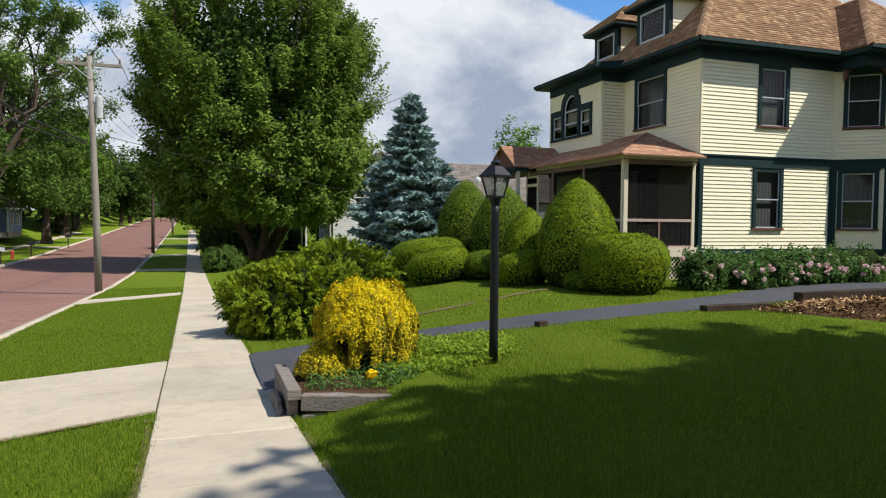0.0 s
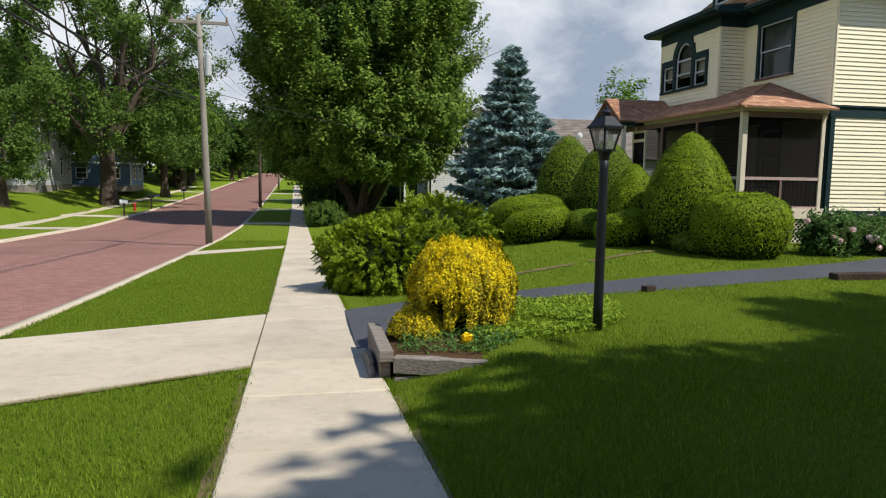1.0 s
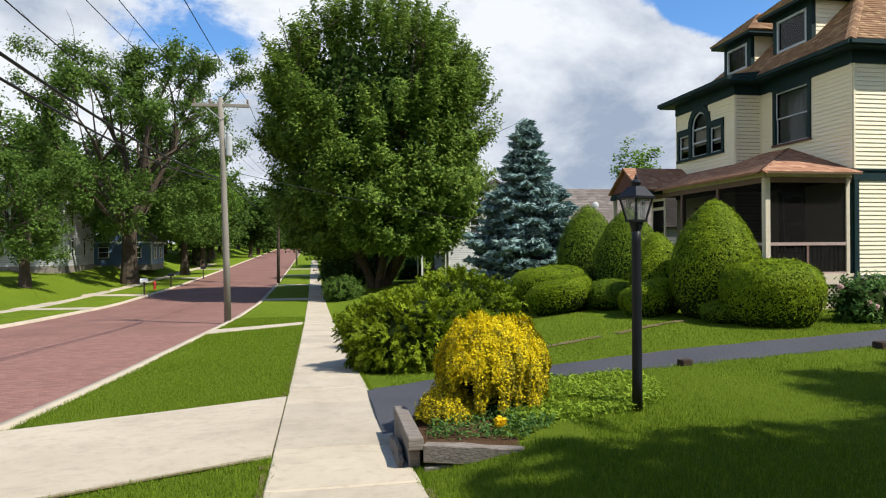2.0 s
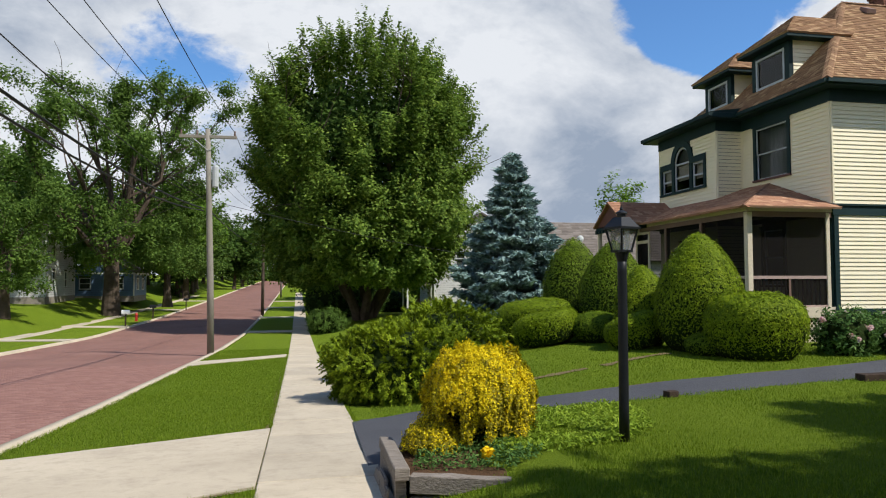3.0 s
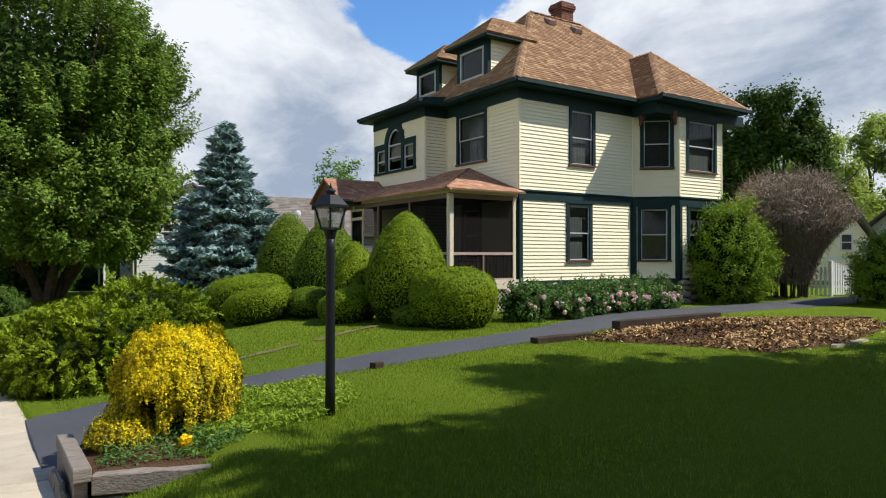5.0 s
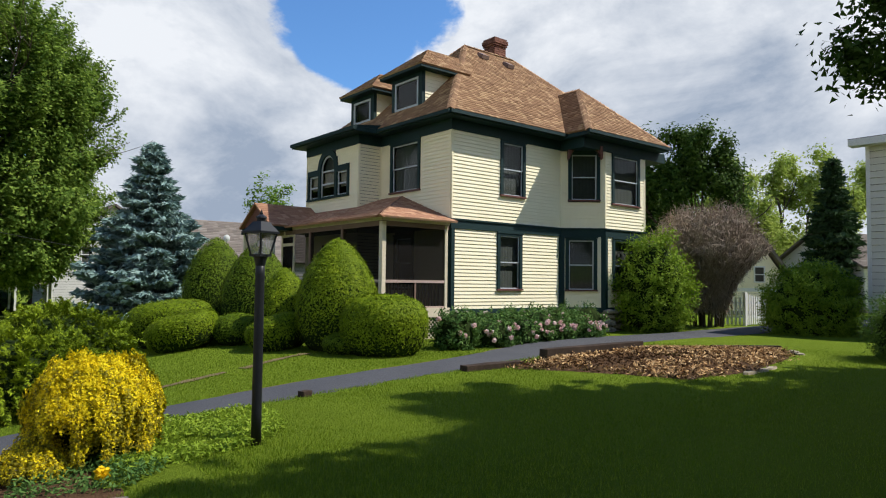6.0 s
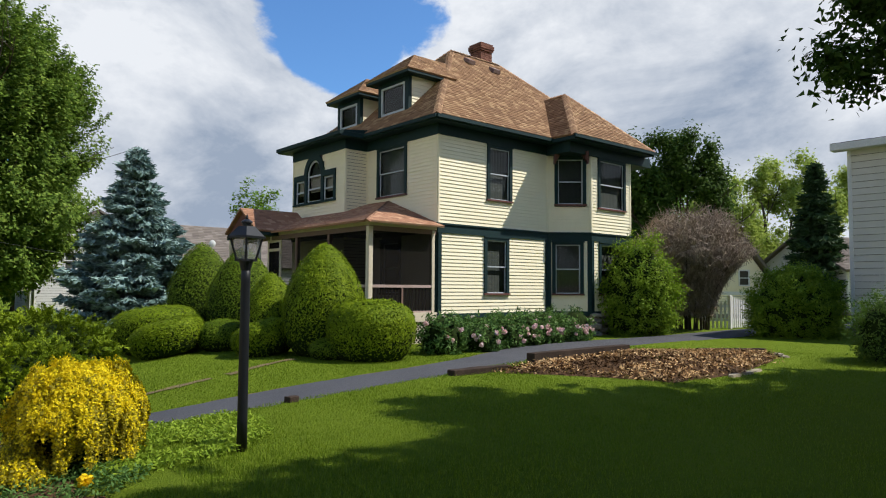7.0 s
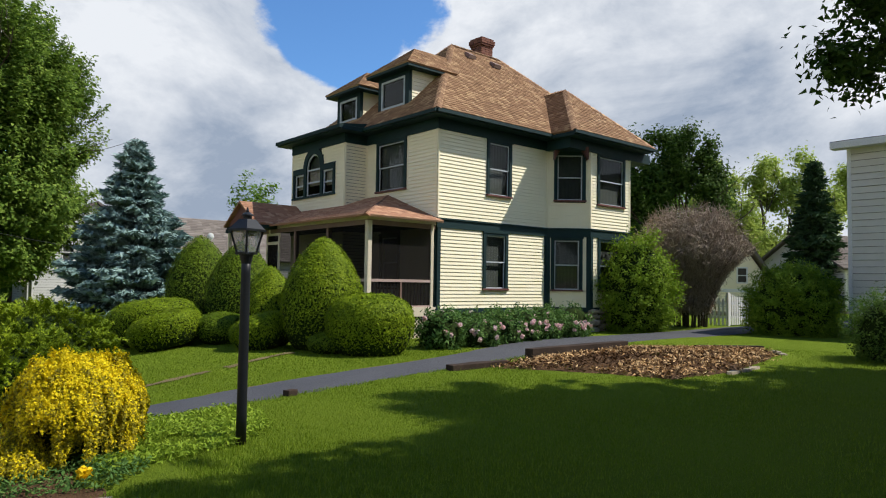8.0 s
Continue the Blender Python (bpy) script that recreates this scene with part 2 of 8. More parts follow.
def single_brick():
    k = Nodes("street_brick", 0.88, spec=0.25)
    c = k.ramp(k.island, (0.0, (0.17, 0.08, 0.065)), (0.5, (0.24, 0.115, 0.09)), (1.0, (0.30, 0.165, 0.135)))
    c = k.mix(k.math("MULTIPLY", k.noise(1.6, 5, 0.7), 0.5), c, (0.13, 0.075, 0.065))
    c = k.mix(0.3, c, k.ramp(k.rand, (0, (0.17, 0.08, 0.065)), (1, (0.30, 0.16, 0.13))))
    k.colour(c).bump(k.noise(60, 3), 0.35, 0.004)
    return k.mat


BRICK = single_brick()


def turf():
    k = Nodes("mown_turf", 0.95, spec=0.05)
    fine, mid, broad = k.noise(55, 4, 0.7), k.noise(4.0, 4), k.noise(0.45, 4)
    c = k.ramp(broad, (0.3, (0.098, 0.150, 0.009)), (0.7, (0.150, 0.205, 0.016)))
    c = k.mix(k.ramp(mid, (0.4, (0, 0, 0)), (0.8, (0.5, 0.5, 0.5))), c, (0.082, 0.145, 0.010))
    c = k.mix(0.5, c, k.ramp(fine, (0.3, (0.066, 0.115, 0.005)), (0.7, (0.205, 0.275, 0.028))))
    k.colour(c).bump(fine, 1.0, 0.05)
    return k.mat


TURF = turf()


def blades():
    k = Nodes("grass_blades", 0.7, spec=0.08)
    c = k.ramp(k.island, (0.0, (0.088, 0.146, 0.006)), (0.6, (0.160, 0.232, 0.013)), (1.0, (0.250, 0.318, 0.036)))
    c = k.mix(k.ramp(k.noise(0.45, 4), (0.3, (0, 0, 0)), (0.7, (0.5, 0.5, 0.5))), c, (0.105, 0.188, 0.012))
    k.colour(c)
    tr = k.n.new("ShaderNodeBsdfTranslucent")
    k.l.new(c, tr.inputs["Color"])
    mx = k.n.new("ShaderNodeMixShader")
    mx.inputs[0].default_value = 0.35
    k.l.new(k.bsdf.outputs[0], mx.inputs[1])
    k.l.new(tr.outputs[0], mx.inputs[2])
    k.l.new(mx.outputs[0], k.out.inputs["Surface"])
    return k.mat


BLADES = blades()


def shingle(name, dark, mid, light):
    k = Nodes(name, 0.92, spec=0.2)
    c = k.ramp(k.island, (0.0, dark), (0.30, mid), (0.66, mid), (0.88, light))
    c = k.mix(0.3, c, k.ramp(k.noise(90, 3), (0.3, dark), (0.7, light)))
    c = k.mix(k.math("MULTIPLY", k.noise(0.9, 4), 0.35), c, mid)
    k.colour(c).bump(k.noise(160, 2), 0.5, 0.004)
    return k.mat


SHINGLE = shingle("brown_asphalt_shingle", (0.125, 0.063, 0.036), (0.255, 0.140, 0.077), (0.51, 0.335, 0.185))
SHINGLE_PORCH = shingle("reddish_asphalt_shingle", (0.19, 0.088, 0.056), (0.36, 0.185, 0.115), (0.58, 0.36, 0.23))
SHINGLE_GREY = shingle("grey_asphalt_shingle", (0.10, 0.085, 0.075), (0.16, 0.135, 0.12), (0.24, 0.21, 0.19))


def window_glass():
    """Thin pane: mostly clear, mirroring the sky at its surface."""
    k = Nodes("window_glass", 0.02)
    tr = k.n.new("ShaderNodeBsdfTransparent")
    tr.inputs["Color"].default_value = (0.80, 0.84, 0.84, 1)
    gl = k.n.new("ShaderNodeBsdfGlossy")
    gl.inputs["Roughness"].default_value = 0.03
    gl.inputs["Color"].default_value = (0.60, 0.62, 0.62, 1)
    fr = k.n.new("ShaderNodeFresnel")
    fr.inputs["IOR"].default_value = 1.5
    mx = k.n.new("ShaderNodeMixShader")
    k.l.new(fr.outputs[0], mx.inputs[0])
    k.l.new(tr.outputs[0], mx.inputs[1])
    k.l.new(gl.outputs[0], mx.inputs[2])
    k.l.new(mx.outputs[0], k.out.inputs["Surface"])
    return k.mat


GLASS = window_glass()


def screen_mesh():
    """Fly screen: fine dark wire, half open."""
    k = Nodes("fly_screen", 0.9, spec=0.05)
    k.colour((0.012, 0.011, 0.010))
    tr = k.n.new("ShaderNodeBsdfTransparent")
    mx = k.n.new("ShaderNodeMixShader")
    mx.inputs[0].default_value = 0.80
    k.l.new(tr.outputs[0], mx.inputs[1])
    k.l.new(k.bsdf.outputs[0], mx.inputs[2])
    k.l.new(mx.outputs[0], k.out.inputs["Surface"])
    return k.mat


SCREEN = screen_mesh()


def lantern_glass():
    k = Nodes("frosted_lantern_glass", 0.35, spec=0.5)
    k.bsdf.inputs["Base Color"].default_value = (0.30, 0.31, 0.32, 1)
    tr = k.n.new("ShaderNodeBsdfTransparent")
    mx = k.n.new("ShaderNodeMixShader")
    mx.inputs[0].default_value = 0.45
    k.l.new(tr.outputs[0], mx.inputs[1])
    k.l.new(k.bsdf.outputs[0], mx.inputs[2])
    k.l.new(mx.outputs[0], k.out.inputs["Surface"])
    return k.mat


LANTERN_GLASS = lantern_glass()


def chimney_brick():
    k = Nodes("old_red_brick", 0.9, spec=0.2)
    c = k.ramp(k.island, (0.0, (0.14, 0.055, 0.038)), (1.0, (0.26, 0.115, 0.08)))
    c = k.mix(k.math("MULTIPLY", k.noise(6, 4), 0.4), c, (0.10, 0.06, 0.05))
    k.colour(c).bump(k.noise(60, 3), 0.4, 0.004)
    return k.mat


CHIMNEY = chimney_brick()

L_MAPLE = leafy("maple_leaf", [(0.038, 0.086, 0.012), (0.078, 0.150, 0.022), (0.150, 0.245, 0.038), (0.285, 0.385, 0.066)], 0.40)
L_TREE = leafy("street_tree_leaf", [(0.070, 0.148, 0.014), (0.124, 0.230, 0.026), (0.215, 0.340, 0.050)], 0.42)
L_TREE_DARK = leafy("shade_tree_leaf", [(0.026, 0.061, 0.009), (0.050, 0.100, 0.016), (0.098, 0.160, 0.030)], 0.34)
L_TREE_MID = leafy("old_tree_leaf", [(0.046, 0.092, 0.015), (0.086, 0.155, 0.027), (0.165, 0.258, 0.050)], 0.40)
L_TREE_LIGHT = leafy("light_tree_leaf", [(0.185, 0.265, 0.042), (0.310, 0.400, 0.075), (0.450, 0.530, 0.125)], 0.5)
L_BOX = leafy("clipped_yew_leaf", [(0.045, 0.082, 0.003), (0.125, 0.190, 0.006), (0.250, 0.330, 0.013)], 0.03, broad=3.0)
# the same yew leaf, darkened: shade on some shrubs put into its colour
L_BOX_SHADED = leafy("clipped_yew_leaf_shaded", [(0.048, 0.088, 0.005), (0.095, 0.155, 0.008), (0.165, 0.230, 0.014)], 0.05, broad=3.0)
L_JUNIPER = leafy("spreading_yew_leaf", [(0.020, 0.046, 0.003), (0.056, 0.102, 0.005), (0.140, 0.210, 0.009), (0.320, 0.400, 0.018)], 0.10)
L_YELLOW = leafy("golden_leaf", [(0.36, 0.285, 0.008), (0.66, 0.505, 0.008), (0.85, 0.655, 0.010), (0.90, 0.760, 0.025)], 0.3)
L_OLIVE = leafy("olive_leaf", [(0.120, 0.112, 0.012), (0.250, 0.222, 0.020), (0.400, 0.340, 0.030)], 0.3)
L_SPRUCE = leafy("blue_spruce_needle", [(0.052, 0.098, 0.092), (0.115, 0.190, 0.180), (0.215, 0.315, 0.298), (0.34, 0.46, 0.43)], 0.06)
L_CONIFER = leafy("dark_conifer_needle", [(0.021, 0.048, 0.021), (0.039, 0.078, 0.033), (0.068, 0.120, 0.045)], 0.1)
L_PEONY = leafy("peony_leaf", [(0.036, 0.094, 0.022), (0.072, 0.153, 0.036), (0.135, 0.225, 0.054)], 0.25)
L_SHRUB = leafy("bright_shrub_leaf", [(0.080, 0.150, 0.012), (0.175, 0.285, 0.022), (0.310, 0.430, 0.042)], 0.4)
L_COVER = leafy("ground_cover_leaf", [(0.120, 0.200, 0.016), (0.205, 0.305, 0.026), (0.320, 0.420, 0.045)], 0.35)
L_PETAL = leafy("pink_peony_petal", [(0.740, 0.400, 0.440), (0.850, 0.620, 0.620), (0.900, 0.800, 0.780)], 0.25)
L_TWIG = leafy("bare_twig", [(0.180, 0.140, 0.105), (0.310, 0.245, 0.190), (0.440, 0.360, 0.285)], 0.0, 0.9)
L_CHIP = leafy("wood_chip", [(0.130, 0.064, 0.028), (0.37, 0.20, 0.083), (0.57, 0.355, 0.155), (0.73, 0.53, 0.285)], 0.0, 0.95)
L_MULCH = leafy("dark_mulch", [(0.030, 0.016, 0.008), (0.075, 0.040, 0.018), (0.15, 0.085, 0.04)], 0.0, 0.95)
# near-black colour standing in for shade inside shrubs and behind the lattice
INNER_SHADE = speckled("dark_inner_shade", (0.009, 0.017, 0.003), (0.021, 0.036, 0.006), 0.95, 12, 2.0, 0.8, 0.03, 0.1)
# ---------------------------------------------------------------- geometry helpers


def part(name, bm, material, parent=None, label=""):
    """One mesh object from a bmesh, under a thing or a part."""
    me = bpy.data.meshes.new(name)
    bm.to_mesh(me)
    bm.free()
    me.materials.append(material)
    ob = new(name, me)
    if parent is not None:
        ob.parent = parent
    if label:
        ob["label"] = label
    return ob


def thing(name, label, category, at=(0, 0, 0), group="", kind=""):
    ob = new(name)
    ob.location = at
    ob.empty_display_size = 0.2
    return tagged(ob, label, category, group, kind)


def array_mesh(name, verts, faces, material, parent=None):
    """One mesh object from arrays of places and of corner numbers (all faces with as many corners)."""
    verts, faces = np.asarray(verts, np.float32), np.asarray(faces, np.int32)
    me = bpy.data.meshes.new(name)
    me.vertices.add(len(verts))
    me.vertices.foreach_set("co", verts.ravel())
    me.loops.add(faces.size)
    me.loops.foreach_set("vertex_index", faces.ravel())
    me.polygons.add(len(faces))
    me.polygons.foreach_set("loop_start", np.arange(0, faces.size, faces.shape[1], dtype=np.int32))
    me.update(calc_edges=True)
    me.materials.append(material)
    ob = new(name, me)
    if parent is not None:
        ob.parent = parent
    return ob


def box(bm, x0, y0, z0, x1, y1, z1, bevel=0.0):
    r = bmesh.ops.create_cube(bm, size=1.0, matrix=Matrix.Translation(((x0 + x1) / 2, (y0 + y1) / 2, (z0 + z1) / 2)) @ Matrix.Diagonal((abs(x1 - x0), abs(y1 - y0), abs(z1 - z0), 1)))
    if bevel:
        edges = list({e for v in r["verts"] for e in v.link_edges})
        bmesh.ops.bevel(bm, geom=edges, offset=bevel, segments=1, affect="EDGES", profile=0.5)


def hexa(bm, pts):
    """A solid from eight corners: four below, then four above, both in the same order."""
    v = [bm.verts.new(p) for p in pts]
    for f in ((3, 2, 1, 0), (4, 5, 6, 7), (0, 1, 5, 4), (1, 2, 6, 5), (2, 3, 7, 6), (3, 0, 4, 7)):
        bm.faces.new([v[i] for i in f])


def tube(bm, pts, radii, seg=8, cap=True):
    rings = []
    pts = [Vector(p) for p in pts]
    for i, p in enumerate(pts):
        d = (pts[min(i + 1, len(pts) - 1)] - pts[max(i - 1, 0)]).normalized()
        a = d.orthogonal().normalized() if abs(d.z) < 0.9 else Vector((1, 0, 0)).cross(d).normalized()
        b = d.cross(a)
        rings.append([bm.verts.new(p + radii[i] * (math.cos(k * math.tau / seg) * a + math.sin(k * math.tau / seg) * b)) for k in range(seg)])
    for r0, r1 in zip(rings, rings[1:]):
        for k in range(seg):
            bm.faces.new((r0[k], r0[(k + 1) % seg], r1[(k + 1) % seg], r1[k]))
    if cap:
        bm.faces.new(list(reversed(rings[0])))
        bm.faces.new(rings[-1])


def smooth(ob):
    for p in ob.data.polygons:
        p.use_smooth = True
    return ob


class Wall:
    """A straight stretch from p to q with its outer side on the right hand: a along it, b outward, z up."""

    def __init__(self, p, q):
        self.p, self.q = Vector(p), Vector(q)
        self.length = (self.q - self.p).length
        self.e = (self.q - self.p).normalized()
        self.n = Vector((self.e.y, -self.e.x))

    def at(self, a, b, z):
        v = self.p + a * self.e + b * self.n
        return (v.x, v.y, z)

    def slab(self, bm, a0, a1, b0, b1, z0, z1, b1_top=None):
        t = b1 if b1_top is None else b1_top
        hexa(bm, [self.at(a0, b0, z0), self.at(a1, b0, z0), self.at(a1, b1, z0), self.at(a0, b1, z0), self.at(a0, b0, z1), self.at(a1, b0, z1), self.at(a1, t, z1), self.at(a0, t, z1)][::1])

    def spans(self, z0, z1, holes, lo=0.0, hi=None):
        """The stretches of a left between the holes (a0, a1, z0, z1) at a height."""
        cuts = sorted((h[0], h[1]) for h in holes if h[2] < z1 - 0.01 and h[3] > z0 + 0.01)
        at, end, out = lo, self.length if hi is None else hi, []
        for c0, c1 in cuts:
            if c0 > at:
                out.append((at, min(c0, end)))
            at = max(at, c1)
        if at < end:
            out.append((at, end))
        return out

    def clapboards(self, bm, z0, z1, holes, step=0.112, lo=0.0, hi=None, lap=0.030):
        n = max(1, round((z1 - z0) / step))
        step = (z1 - z0) / n
        for i in range(n):
            za, zb = z0 + i * step, z0 + (i + 1) * step
            for a0, a1 in self.spans(za, zb, holes, lo, hi):
                if a1 - a0 > 0.01:
                    self.slab(bm, a0, a1, 0.0, lap, za + 0.011, zb, 0.004)

    def core(self, bm, z0, z1, holes, thick=0.16):
        """The wall behind the boards, with its openings."""
        levels = sorted({z0, z1, *[z for h in holes for z in (h[2], h[3]) if z0 < z < z1]})
        for za, zb in zip(levels, levels[1:]):
            for a0, a1 in self.spans(za, zb, holes):
                self.slab(bm, a0, a1, -thick, 0.0, za, zb)


# ---------------------------------------------------------------- lie of the land
# u: metres to the right of the near pavement's left edge; s: metres along it, away from the start
STREET_O, STREET_D, STREET_N = Vector((-13.74, -12.14)), Vector((-0.026, 0.99966)), Vector((0.99966, 0.026))
RISE_S = (-900, -60, -4, 0, 2.2, 7.1, 28.2, 44, 64, 96, 160, 260, 900)
RISE_Z = (3.0, 2.2, -0.63, -0.89, -1.03, -1.36, -2.34, -2.76, -2.66, -2.15, -0.9, 1.0, 2.0)
DRIVE_S = ((-12.80, -9.0), (-12.66, -8.95), (-10.4, -7.65), (-8.7, -7.15), (-5.2, -6.3), (-1.9, -5.4), (2.9, -4.62), (5.8, -4.6), (10.3, -5.1), (16.0, -5.6), (24.0, -6.0))
DRIVE_N = ((-12.80, -5.75), (-12.66, -5.55), (-11.6, -4.95), (-8.7, -5.05), (-6.6, -5.2), (-5.2, -4.95), (-3.0, -4.25), (0.4, -2.75), (3.4, -2.3), (6.0, -2.6), (10.0, -3.05), (16.0, -3.3), (24.0, -3.6))


def street_place(u, s):
    v = STREET_O + float(u) * STREET_N + float(s) * STREET_D
    return v.x, v.y


def smoothstep(a, b, x):
    t = np.clip((x - a) / (b - a), 0, 1)
    return t * t * (3 - 2 * t)


def street_z(s):
    # rounded at the bends of the profile
    return float(sum(np.interp(s + d, RISE_S, RISE_Z) for d in (-3, -1.5, 0, 1.5, 3)) / 5)


def ground_z(x, y):
    x, y = np.asarray(x, float), np.asarray(y, float)
    u = (x - STREET_O.x) * STREET_N.x + (y - STREET_O.y) * STREET_N.y
    s = (x - STREET_O.x) * STREET_D.x + (y - STREET_O.y) * STREET_D.y
    h = sum(np.interp(s + d, RISE_S, RISE_Z) for d in (-3, -1.5, 0, 1.5, 3)) / 5
    plain = -0.85 - 0.035 * np.clip(s - 22, 0, 60)
    north = h + (plain - h) * smoothstep(1.15, 8.5, u)
    south = h + (-0.75 - h) * smoothstep(1.12, 2.3, u)
    edge = y - np.interp(x, [p[0] for p in DRIVE_S], [p[1] for p in DRIVE_S])
    k = smoothstep(-0.22, -0.02, edge) * smoothstep(12, 5, x)
    g = south + (north - south) * k
    g = np.where(u < -17.5, h + 1.3 * smoothstep(-17.5, -22, u) + 0.8 * smoothstep(-22, -34, u), g)
    return g


def gz(x, y):
    return float(ground_z(x, y))


# the one sheet of ground, sunk under the street
us = np.unique(np.concatenate([np.array([-1500, -800, -400, -200, -120, -90]), np.arange(-70, -13, 2.0), np.array([-12.62, -12.56, -3.02, -2.96]), np.arange(-2.8, 16, 0.2), np.arange(16, 44, 0.5), np.arange(44, 90, 4.0), np.array([120, 200, 400, 800, 1500])]))
ss = np.unique(np.concatenate([np.array([-1500, -700, -300, -120, -60, -40, -30, -24]), np.arange(-20, -6, 1.0), np.arange(-6, 24, 0.2), np.arange(24, 60, 0.75), np.arange(60, 130, 2.5), np.arange(130, 300, 8.0), np.array([300, 400, 600, 1000, 1500])]))
U, S = np.meshgrid(us, ss)
GX, GY = STREET_O.x + U * STREET_N.x + S * STREET_D.x, STREET_O.y + U * STREET_N.y + S * STREET_D.y
GZ = ground_z(GX, GY)
rough_lie = np.array([noise.noise((float(a) * 0.5, float(b) * 0.5, 0.0)) for a, b in zip(GX.ravel(), GY.ravel())]).reshape(GX.shape)
GZ = GZ + 0.018 * rough_lie * smoothstep(1.3, 2.4, np.abs(U - 0.0)) - 0.35 * ((U > -12.6) & (U < -2.99))
n_s, n_u = U.shape
idx = np.arange(n_s * n_u).reshape(n_s, n_u)
quads = np.stack([idx[:-1, :-1], idx[:-1, 1:], idx[1:, 1:], idx[1:, :-1]], -1).reshape(-1, 4)
ground = array_mesh("ground", np.stack([GX, GY, GZ], -1).reshape(-1, 3), quads, TURF)
tagged(smooth(ground), "green mown lawn rising gently from the street", "ground", kind="structure")


def ribbon(name, u0, u1, s_list, lift, material, thick=0.0):
    """A band of the street's length, following its fall."""
    v, f = [], []
    for s in s_list:
        for u, dz in ((u0, -thick), (u0, 0), (u1, 0), (u1, -thick)):
            x, y = street_place(u, s)
            v.append((x, y, street_z(s) + lift + dz))
    for i in range(len(s_list) - 1):
        for k in range(3):
            a = i * 4 + k
            f.append((a, a + 1, a + 5, a + 4))
    ob = array_mesh(name, v, f, material)
    return ob


S_LONG = list(np.arange(-40, 40, 1.0)) + list(np.arange(40, 262, 3.0))
road = tagged(ribbon("road", -12.35, -3.2, S_LONG, -0.125, STREET), "worn reddish brick street with patched courses", "road", kind="structure")
for nm, u0, u1 in (("kerb", -3.22, -3.04), ("kerb", -12.52, -12.34)):
    tagged(ribbon(nm, u0, u1, S_LONG, 0.012, KERB, 0.3), "pale worn concrete kerb beside the brick street", "kerb", kind="structure")


# pavement slabs, each a piece
def slab_mesh(w, l, t=0.12, bevel=0.012):
    bm = bmesh.new()
    box(bm, 0, 0, -t, w, l, 0, bevel)
    me = bpy.data.meshes.new("slab")
    bm.to_mesh(me)
    bm.free()
    me.materials.append(CONCRETE)
    return me


def lay_slabs(name, label, u0, w, s0, s1, step, jitter=0.006):
    walk_ = thing(name, label, "pavement", kind="structure")
    me = slab_mesh(w, step - 0.014)
    rng = random.Random(7)
    turn = math.degrees(math.atan2(-STREET_D.x, STREET_D.y))
    k = 0
    s = s0
    while s < s1:
        x, y = street_place(u0, s)
        z0, z1 = street_z(s), street_z(s + step)
        ob = new("slab", me)
        ob.parent = walk_
        ob.matrix_basis = pose(x, y, z0 + 0.022 + rng.uniform(0, jitter), math.degrees(math.atan2(z1 - z0, step)), rng.uniform(-0.25, 0.25), turn + rng.uniform(-0.1, 0.1))
        s += step
    return walk_


lay_slabs("pavement", "pale concrete pavement slabs between strips of lawn", 0.0, 1.15, -9.0, 130.0, 1.32)
lay_slabs("far_pavement", "pale concrete pavement across the street", -17.4, 1.3, 10.0, 120.0, 2.2)


# aprons and crossing walks between the kerb and the pavement
def apron(corners, lift=0.03, label="pale concrete apron between kerb and pavement"):
    """corners: (u, s) round the slab."""
    bm = bmesh.new()
    top, low = [], []
    for u, s in corners:
        x, y = street_place(u, s)
        top.append(bm.verts.new((x, y, street_z(s) + lift)))
        low.append(bm.verts.new((x, y, street_z(s) + lift - 0.14)))
    bm.faces.new(top)
    for i in range(len(top)):
        j = (i + 1) % len(top)
        bm.faces.new((low[i], low[j], top[j], top[i]))
    ob = part("apron", bm, CONCRETE)
    return tagged(ob, label, "pavement", kind="structure")


apron([(-3.05, 1.0), (-0.01, 2.72), (-0.01, 6.2), (-1.2, 5.55), (-3.05, 4.6)], 0.026)
apron([(-3.05, 19.2), (-0.01, 22.9), (-0.01, 24.4), (-1.6, 22.6), (-3.05, 21.2)], 0.026)
for s in (44.4, 62, 80, 96):
    apron([(-3.05, s), (-0.01, s), (-0.01, s + 1.9), (-3.05, s + 1.9)], 0.026)
for s in (40.0, 53.0, 78.0, 100.0):
    apron([(-17.4, s), (-12.53, s - 1.5), (-12.53, s + 1.0), (-17.4, s + 1.2)], 0.026, "pale concrete drive apron across the street")


# asphalt drive
def drive():
    xs = np.concatenate([np.concatenate([[-12.79], np.arange(-12.66, 12, 0.4)]), np.arange(12, 24.1, 1.0)])
    ys = np.interp(xs, [p[0] for p in DRIVE_S], [p[1] for p in DRIVE_S])
    yn = np.interp(xs, [p[0] for p in DRIVE_N], [p[1] for p in DRIVE_N])
    rng = random.Random(3)
    v, f, m = [], [], 8
    for x, a, b in zip(xs, ys, yn):
        a, b = a + rng.uniform(-0.03, 0.03), b + rng.uniform(-0.03, 0.03)
        for k in range(m + 1):
            y = a + (b - a) * k / m
            h = gz(x, max(y, a + 0.12)) + 0.028 + 0.03 * math.sin(math.pi * k / m)
            v.append((x, y, h))
    for i in range(len(xs) - 1):
        for k in range(m):
            q = i * (m + 1) + k
            f.append((q, q + m + 1, q + m + 2, q + 1))
    return tagged(smooth(array_mesh("drive", v, f, ASPHALT)), "dark grey sealed asphalt drive curving along the lawn", "driveway", kind="structure")


drive()


